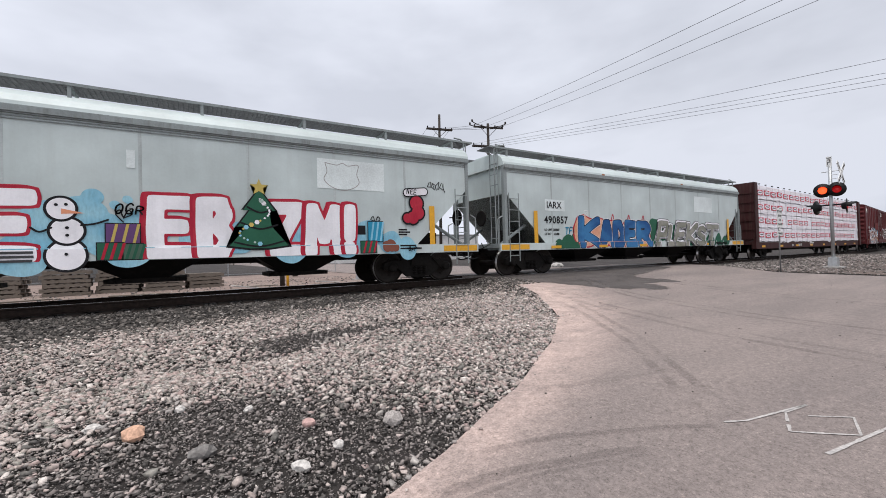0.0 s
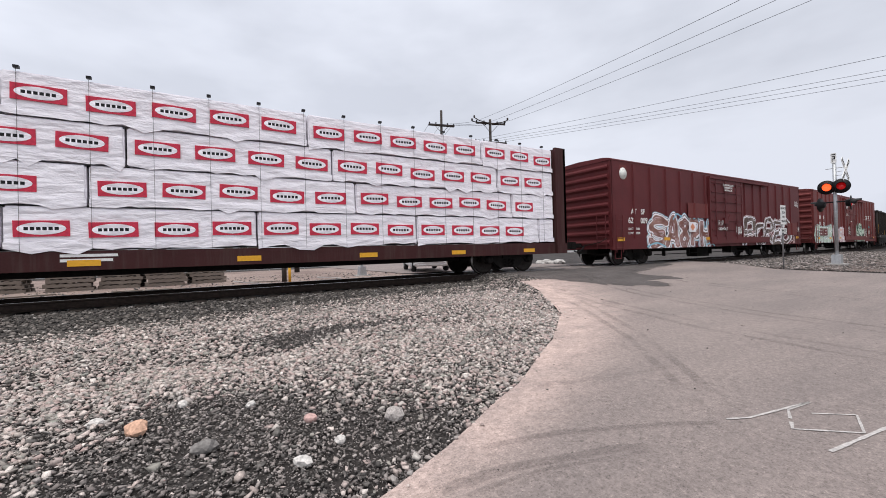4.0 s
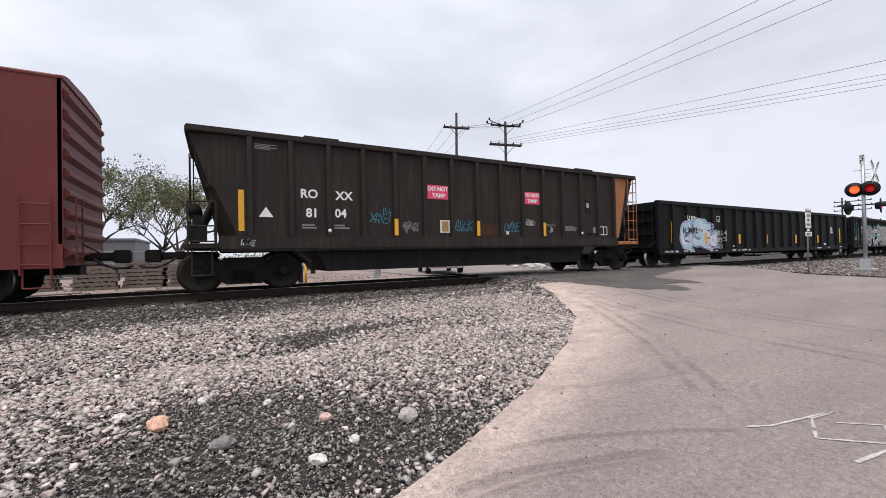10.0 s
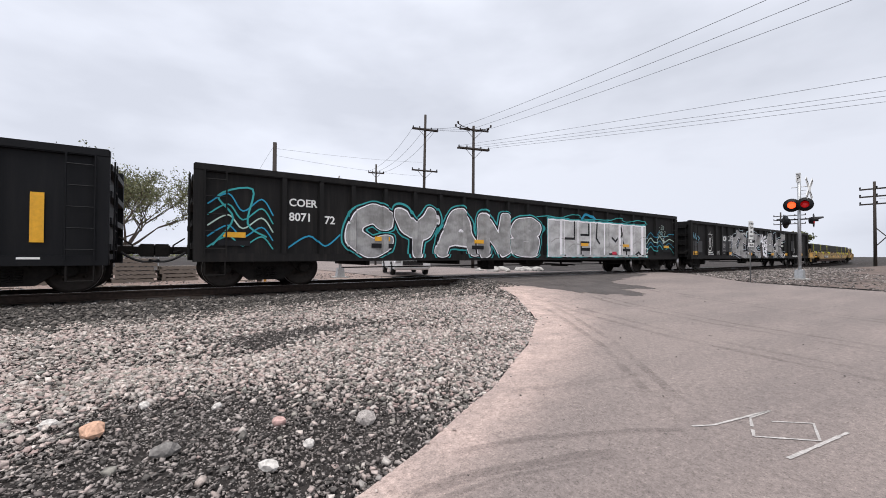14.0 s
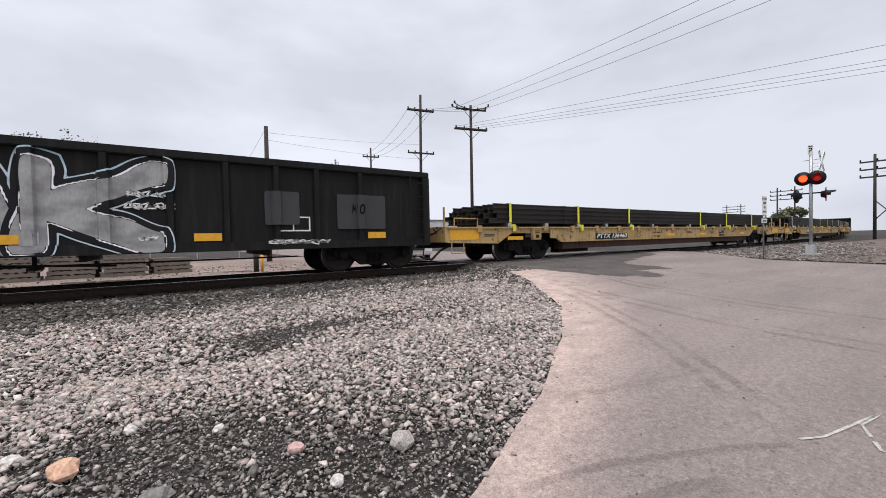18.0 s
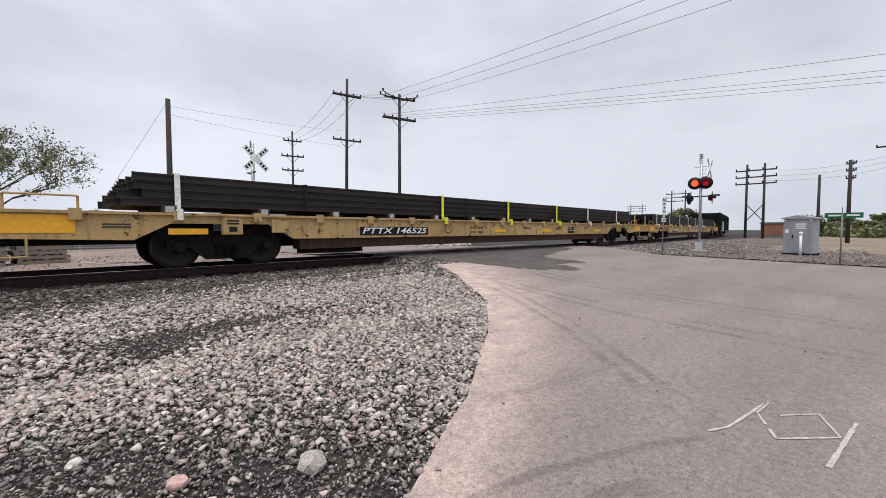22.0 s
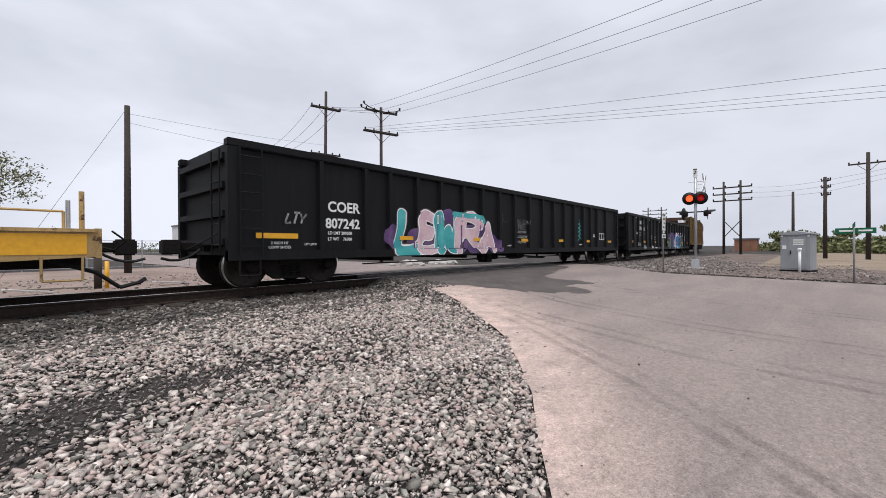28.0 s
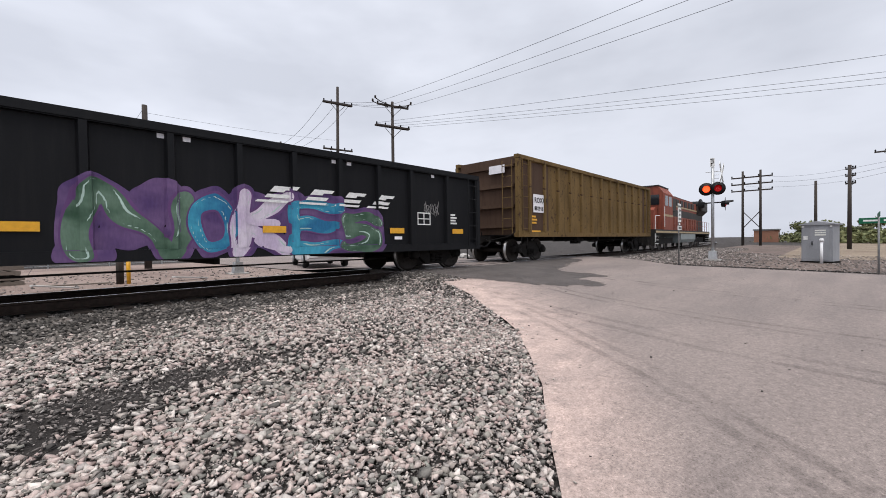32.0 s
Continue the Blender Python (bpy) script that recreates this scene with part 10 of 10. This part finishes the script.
polygon(car, [(-10.3, 1.0), (-9.0, 1.0), (-9.0, 1.6), (-10.3, 1.6)], y, S_DIM, "faded_panel")
# a lantern drawn in one white line
for pts in ([(-8.35, 2.0), (-7.75, 2.02)], [(-8.3, 1.95), (-8.4, 1.5), (-8.2, 1.15), (-7.9, 1.15), (-7.72, 1.5), (-7.8, 1.96)], [(-8.12, 1.8), (-8.14, 1.35), (-8.05, 1.35), (-8.08, 1.8)], [(-7.98, 1.8), (-8.0, 1.35), (-7.92, 1.35), (-7.94, 1.8)], [(-8.25, 1.08), (-7.85, 1.08)], [(-8.05, 2.02), (-8.03, 2.14)]):
    trace(GI, pts, 0.014, WHITE)
scribble(car, -8.45, -7.65, 0.94, 1.05, y - 0.006, WHITE, 62, 6, 0.010)
scribble(car, -8.45, -7.55, 0.86, 0.93, y - 0.006, WHITE, 63, 6, 0.010)
CHROME = [("glow", 0.15, F_ICE), ("glow", 0.125, S_BLACK), ("grow", 0.10, S_BLACK), ("grow", 0.0, None), ("line", -0.02, S_WHITE, 0.016)]
piece(GI, [("slab_I", -4.95, -2.5, 0.62, 2.42, F_CHROME), ("R", -2.75, -0.45, 0.66, 2.26, F_CHROME), ("A", 0.55, 2.6, 0.66, 2.42, F_CHROME), ("K", 2.3, 4.5, 0.66, 2.36, F_CHROME)], 0.20, CHROME, slant=0.12, soft=False, wild=0.05, seed=64, square=0.45, floor=0.66)
# the painted fan of pale plumes round a grey oval
splash(GI, [(-0.3, 1.5, 0.3), (-0.2, 1.15, 0.32), (-0.1, 0.9, 0.25), (0.1, 1.3, 0.3)], S_BLACK, 0.02, 65, floor=0.68)
splash(GI, [(-0.3, 1.5, 0.26), (-0.2, 1.15, 0.28), (-0.1, 0.9, 0.21)], S_DUST, 0.02, 65, floor=0.68)
for k in range(9):
    a = 2.0 - 0.32 * k
    x0, z0 = -0.02 + 0.12 * math.cos(a), 1.6 + 0.12 * math.sin(a)
    tip = (x0 + (0.75 + 0.03 * k) * math.cos(a), z0 + (0.5 + 0.02 * k) * math.sin(a) - 0.02 * k)
    trace(GI, [(x0, z0), tip], 0.085, S_BLACK, step=0.03)
    trace(GI, [(x0, z0), tip], 0.062, S_WHITE, step=0.03)
for k in range(4):
    trace(GI, [(0.2 + 0.13 * k, 1.35 - 0.08 * k), (0.28 + 0.12 * k, 0.78)], 0.05, S_WHITE, step=0.025)
trace(GI, [(-0.42, 1.72), (-0.1, 1.8), (0.15, 1.7)], 0.06, S_WHITE, step=0.025)
splash(GI, [(0.1, 1.5, 0.12)], S_BLACK, 0.0, 66, 0.02)
splash(GI, [(0.1, 1.5, 0.09)], S_WHITE, 0.0, 66, 0.02)
scribble(car, -3.35, -2.65, 2.12, 2.3, y - 0.03, WHITE, 67, 6, 0.012)
scribble(car, 3.85, 4.5, 1.7, 1.86, y - 0.03, WHITE, 68, 5, 0.013)
scribble(car, 3.8, 4.6, 1.46, 1.64, y - 0.03, WHITE, 69, 6, 0.013)
scribble(car, 4.0, 4.3, 0.86, 0.98, y - 0.03, WHITE, 70, 3, 0.012)
scrawl(GI, "IZTE", -5.4, 1.85, 0.15, WHITE, 0.012, 0.1, 71)
scrawl(GI, "WASTE", -5.45, 1.68, 0.15, WHITE, 0.012, 0.1, 72)
scrawl(GI, "RTD", -5.4, 0.8, 0.12, WHITE, 0.012, 0.1, 73)
words(car, "LD LMT", -6.25, 1.08, y - 0.004, 0.10, S_SILVER)
words(car, "LT WT", -6.25, 0.92, y - 0.004, 0.10, S_SILVER)
scribble(car, -7.2, -6.7, 0.85, 1.15, y, S_SILVER, 74, 4)
slab(GI, 7.9, 9.2, 1.1, 1.95, S_DIM, 0.005, 75, name="faded_panel")
slab(GI, 6.25, 7.0, 1.2, 1.95, S_DIM, 0.005, 76, name="faded_panel")
scrawl(GI, "MO", 8.3, 1.5, 0.2, S_BLACK, 0.016, 0.1, 77)
scribble(car, 6.3, 7.7, 0.74, 0.88, y - 0.098, WHITE, 78, 8, 0.013)
bm = boxes((6.5, 7.25, y - 0.006, y, 1.05, 1.08), (6.5, 7.25, y - 0.006, y, 1.36, 1.39), (6.5, 6.53, y - 0.006, y, 1.08, 1.36), (7.22, 7.25, y - 0.006, y, 1.08, 1.36), (6.85, 6.88, y - 0.006, y, 1.08, 1.36))
part("data_frame", bm, WHITE, car)
for x in (-10.2, -5.6, -2.25, 1.9, 4.9, 8.7):
    bar(car, "reflector", x, x + 0.5, 0.86, 1.02, y - 0.03, REFLECT)
bar(car, "number_label", -10.25, -9.6, 0.86, 1.06, y - 0.035, REFLECT)

car, L = gon_m
R = RIBS_M
GM = Wall(car, y, R, 0.16, 0.102, 0.80, 0.093)
words(car, "COER", -8.5, 1.68, y, 0.34, bold=0.008)
words(car, "807242", -8.56, 1.3, y, 0.32, bold=0.008)
words(car, "LD LMT 209500", -8.5, 1.15, y, 0.10, bold=0.002)
words(car, "LT WT    76500", -8.5, 1.01, y, 0.10, bold=0.002)
splash(GM, [(-6.5, 1.1, 0.35), (-5.6, 1.0, 0.42), (-4.9, 1.1, 0.45), (-4.35, 1.6, 0.4), (-3.9, 1.1, 0.5), (-3.1, 1.1, 0.5), (-2.4, 1.2, 0.45), (-1.9, 0.95, 0.35), (-1.55, 0.85, 0.22)], F_PURPLE, 0.06, 81, floor=0.62)
piece(GM, [("L", -6.45, -5.35, 0.62, 1.95, F_TEAL), ("E", -5.65, -4.75, 0.66, 1.85, F_ROSE), ("W", -4.95, -3.75, 0.62, 1.85, F_TEAL), ("R", -3.95, -2.55, 0.62, 1.9, F_ROSE), ("A", -2.7, -1.75, 0.62, 1.65, F_ROSE)], 0.145,
      [("glow", 0.06, S_DUST), ("grow", 0.03, S_WHITE), ("grow", 0.0, None)], slant=0.1, wild=0.09, seed=82, floor=0.62)
trace(GM, [(-4.0, 1.88), (-3.4, 1.85), (-2.75, 1.85), (-2.55, 1.7)], 0.08, F_TEAL, step=0.03)
splash(GM, [(-2.9, 1.82, 0.05)], S_WHITE, 0.0, 83, 0.02)
splash(GM, [(-2.7, 1.76, 0.04)], S_WHITE, 0.0, 84, 0.02)
for x in (-10.15, -6.3, -3.0, 0.0, 3.2, 6.3, 9.2):
    bar(car, "reflector", x, x + (0.9 if x < -10 else 0.5), 1.04, 1.15, y - 0.03, REFLECT)
for k, t in enumerate(("POISON", "FREE")):
    scrawl(GM, t, -0.25 + 0.05 * (k % 2), 1.72 - 0.2 * k, 0.17, S_SILVER, 0.009, 0.1, 85 + k)
for k in range(3):
    scribble(car, -0.25, 0.4 + 0.1 * (k % 2), 0.95 + 0.19 * k, 1.1 + 0.19 * k, y - 0.008, S_SILVER, 86 + k, 5, 0.009)
scrawl(GM, "LTY", -9.5, 1.38, 0.2, S_SILVER, 0.022, 0.3, 80, 0.75)
for k in range(4):
    trace(GM, [(5.25 + 0.05 * k, 1.1 + 0.22 * k), (5.5, 1.32 + 0.2 * k), (5.3, 1.38 + 0.18 * k), (5.65, 1.2 + 0.2 * k)], 0.016, F_TEAL)
trace(GM, [(5.45, 1.9), (5.47, 2.15)], 0.012, F_TEAL)
trace(GM, [(-1.3, 1.6), (-1.28, 2.05), (-1.2, 1.75), (-0.9, 1.8)], 0.008, S_DIM)
words(car, "2 INCH HF", -9.85, 0.92, y - 0.03, 0.08)
words(car, "COMP SHOES", -9.9, 0.83, y - 0.03, 0.08)
words(car, "LIFT JACK", -9.1, 0.9, y - 0.03, 0.07)
words(car, "RELEASE", -0.95, 0.86, y - 0.01, 0.07)
bm = boxes((8.0, 8.7, y - 0.006, y, 1.2, 1.23), (8.0, 8.7, y - 0.006, y, 1.5, 1.53), (8.0, 8.03, y - 0.006, y, 1.23, 1.5), (8.67, 8.7, y - 0.006, y, 1.23, 1.5), (8.33, 8.36, y - 0.006, y, 1.23, 1.5))
part("data_frame", bm, WHITE, car)
fine_print(car, 7.2, 1.4, y, 0.25, 2, 0.05)
fine_print(car, 5.4, 0.9, y - 0.02, 0.4, 1, 0.05)

car, L = gon_n
R = RIBS_N
GN = Wall(car, y, R, 0.16, 0.102, 0.78, 0.093)
for x, z, t in ((-8.0, 2.3, "BN"), (-7.2, 2.25, "SF"), (-8.07, 1.92, "518"), (-7.22, 1.9, "802")):
    words(car, t, x, z, y - 0.01, 0.32, bold=0.008)
plate_mark(car, -6.05, 2.03, y, 0.28)
splash(GN, [(1.4, 0.75, 0.35), (2.0, 1.2, 0.45), (2.4, 1.6, 0.4), (3.1, 1.35, 0.5), (3.9, 1.4, 0.5), (4.7, 1.45, 0.48), (5.4, 1.2, 0.5), (6.2, 1.15, 0.5), (6.8, 0.95, 0.42)], F_PURPLE, 0.07, 91, floor=0.6)
piece(GN, [("N", 1.2, 2.9, 0.6, 1.85, F_MOSS), ("O", 2.75, 3.65, 0.66, 1.75, F_CYAN), ("K", 3.5, 4.75, 0.6, 1.88, F_LILAC), ("E", 4.6, 5.95, 0.6, 1.8, F_CYAN), ("S", 5.8, 7.05, 0.6, 1.6, F_MOSS)], 0.135,
      [("glow", 0.10, F_PURPLE), ("grow", 0.035, S_PURPLE), ("grow", 0.0, None), ("line", 0.05, S_MINT, 0.012)], slant=0.12, wild=0.11, seed=92, floor=0.6)
trace(GN, [(3.75, 1.8), (3.85, 1.3), (4.4, 1.25), (4.0, 0.9), (4.6, 0.7)], 0.07, F_LILAC, step=0.03)
slant_logo(car, 4.05, 7.6, 1.68, 2.02, y - 0.03, WHITE, 4, R, 0.16, 0.1)
for x in (-9.9, -7.1, -4.0, 0.45, 4.1, 7.35, 9.75):
    bar(car, "reflector", x, x + 0.48, 1.06, 1.2, y - 0.03, REFLECT)
for x, z, t in ((-8.7, 1.0, "LIFT AND"), (-8.72, 0.88, "JACK HERE"), (-7.25, 0.80, "EMPTY LOAD"), (-7.25, 0.68, "7/16 ADJ. BLOCK"), (-5.05, 0.68, "RELEASE ROD"), (-3.95, 0.67, "RETAINING VALVE")):
    words(car, t, x, z, y - 0.095, 0.10, bold=0.002)
for x, z, t in ((-5.0, 1.5, "LD LMT"), (-5.0, 1.33, "LT WT"), (-3.95, 1.45, "208900"), (-3.9, 1.3, "77100")):
    words(car, t, x, z, y, 0.13, bold=0.003)
bar(car, "white_label", -4.6, -4.3, 0.76, 0.84, y - 0.03, S_WHITE)
for k, (x, z, w_) in enumerate(((-8.25, 1.68, 0.6), (-8.1, 1.5, 0.5), (-7.1, 1.6, 0.35), (-6.1, 1.45, 0.5), (-4.05, 1.62, 0.4), (-3.1, 1.45, 0.35))):
    scribble(car, x, x + w_, z, z + 0.16, y, S_SILVER if k != 3 else S_DIM, 96 + k, 5, 0.006)
polygon(car, [(-8.75, 1.62), (-8.45, 1.62), (-8.5, 1.74), (-8.72, 1.78)], y - 0.004, S_WHITE)
scribble(car, 8.6, 9.2, 1.5, 2.0, y, S_SILVER, 103, 6, 0.006)
fine_print(car, 9.7, 1.6, y, 0.3, 4, 0.05)
bar(car, "white_label", 7.5, 7.75, 0.9, 0.98, y - 0.03, S_WHITE)
bm = boxes((8.35, 8.85, y - 0.006, y, 1.3, 1.33), (8.35, 8.85, y - 0.006, y, 1.62, 1.65), (8.35, 8.38, y - 0.006, y, 1.33, 1.62), (8.82, 8.85, y - 0.006, y, 1.33, 1.62), (8.58, 8.61, y - 0.006, y, 1.33, 1.62), (8.38, 8.82, y - 0.006, y, 1.46, 1.485))
part("data_frame", bm, WHITE, car)
# daylight through holes under the rim, put in as flat white bars
for x in (-8.9, -5.45, -5.1, -2.2, -1.85, 2.37, 2.75, 5.7, 6.1, 8.9):
    bar(car, "painted_daylight", x, x + 0.12, 2.66, 2.74, y - 0.004, S_WHITE)

car, L = gon_o
bar(car, "data_panel", -6.4, -5.5, 1.9, 2.6, -1.455, S_WHITE, "white panel with dark marks")
words(car, "ROXX", -6.33, 2.28, -1.462, 0.28, S_BLACK, 0.006)
words(car, "881916", -6.33, 1.98, -1.462, 0.22, S_BLACK, 0.006)
part("end_panel", boxes((-L - 0.06, -L - 0.02, -0.95, -0.25, 3.35, 3.65)), S_WHITE, car)
bar(car, "reflector", -6.6, -5.9, 1.05, 1.2, -1.46, REFLECT)
fine_print(car, -6.6, 1.7, -1.452, 0.6, 3, 0.07, REFLECT)

bar(car, "corner_sheet", -7.15, -5.2, 1.2, 3.8, -1.424, RUST_END, "dark rusted corner sheet")
bar(car, "corner_sheet", 6.3, 7.1, 1.2, 3.8, -1.424, RUST_END, "dark rusted corner sheet")

# flat cars: dark number panels and stencils
for (car, L, y), x0, x1, t in ((flat_j, -6.85, -4.6, "PTTX 136460"), (flat_k, -7.18, -4.63, "PTTX 146525"), (flat_l, -7.8, -5.9, "PTTX 142845")):
    bar(car, "number_panel", x0, x1, 0.66, 0.90, y - 0.004, S_BLACK, "black panel with white characters")
    me = lettering(t, 0.24, 0.003, "LEFT", 0.25)
    wide = max(v.co.x for v in me.vertices)
    me.transform(Matrix.Diagonal(((x1 - x0 - 0.12) / wide, 1, 1, 1)))
    linked("lettering", me, WHITE, car, "", pose(x0 + 0.06, y - 0.014, 0.71))
    words(car, "LD LMT 203400", -2.6, 0.86, y - 0.003, 0.11, S_BLACK)
    words(car, "LT WT   83600", -2.6, 0.70, y - 0.003, 0.11, S_BLACK)
    for k, x in enumerate((-12.6, -10.8, 0.8, 3.4, 6.2, 9.6, 11.6)):
        fine_print(car, x, 0.90, y - 0.003, 0.5, 2 + k % 2, 0.03, S_DIM)
    ring_mark = Wall(car, y)
    trace(ring_mark, [(-3.7 + 0.17 * math.cos(a * 0.6283), 0.86 + 0.15 * math.sin(a * 0.6283)) for a in range(11)], 0.012, S_BLACK)
    for x in (-11.6, -1.2, 2.2, 7.4):
        bar(car, "reflector", x, x + 0.7, 0.72, 0.84, y - 0.004, REFLECT)
    bm = boxes((4.5, 5.1, y - 0.01, y, 0.66, 0.94))
    dp = part("data_panel", bm, S_BLACK, car)
    part("panel_lines", boxes((4.55, 5.05, y - 0.014, y - 0.009, 0.76, 0.775), (4.55, 4.75, y - 0.014, y - 0.009, 0.88, 0.895), (4.85, 4.865, y - 0.014, y - 0.009, 0.8, 0.9)), WHITE, dp)
    bar(car, "card_holder", -9.6, -9.2, 0.75, 1.05, y - 0.05, FLAT_YELLOW, d=0.04)

# lumber car stencils
car, L, y = lumber
words(car, "CN", -5.6, 0.70, y, 0.20, bold=0.004)
words(car, "626773", -4.4, 0.70, y, 0.20, bold=0.004, space=1.25)
fine_print(car, -2.0, 0.86, y, 0.9, 2, 0.055)
for k in range(8):
    bar(car, "reflector", -10.6 + 2.9 * k, -10.1 + 2.9 * k, 0.68, 0.80, y - 0.003, REFLECT)


# ---- what moves: the cars roll along the track, their wheelsets turn ----
def motions():
    times = [0.5 * i for i in range(65)]
    for car, s, length in CARS:
        rows = []
        for t in times:
            q = s - travelled(t)
            ax, ay, _ = on_track(q - length * 0.36)
            bx, by, _ = on_track(q + length * 0.36)
            rows.append((t, pose((ax + bx) / 2, (ay + by) / 2, RAIL_Z + 0.002, 0, 0, math.degrees(math.atan2(by - ay, bx - ax)))))
        walk(car, rows)
    # a wheel of 0.457 m radius turns by one radian for each 0.457 m rolled; the train runs towards -x
    beat = [i / 15 for i in range(481)]
    for wheels, x, z in WHEELSETS:
        spin = [(t, pose(x, 0, z, 0, -math.degrees(travelled(t) / z) % 360, 0)) for t in beat]
        walk(wheels, spin)


motions()
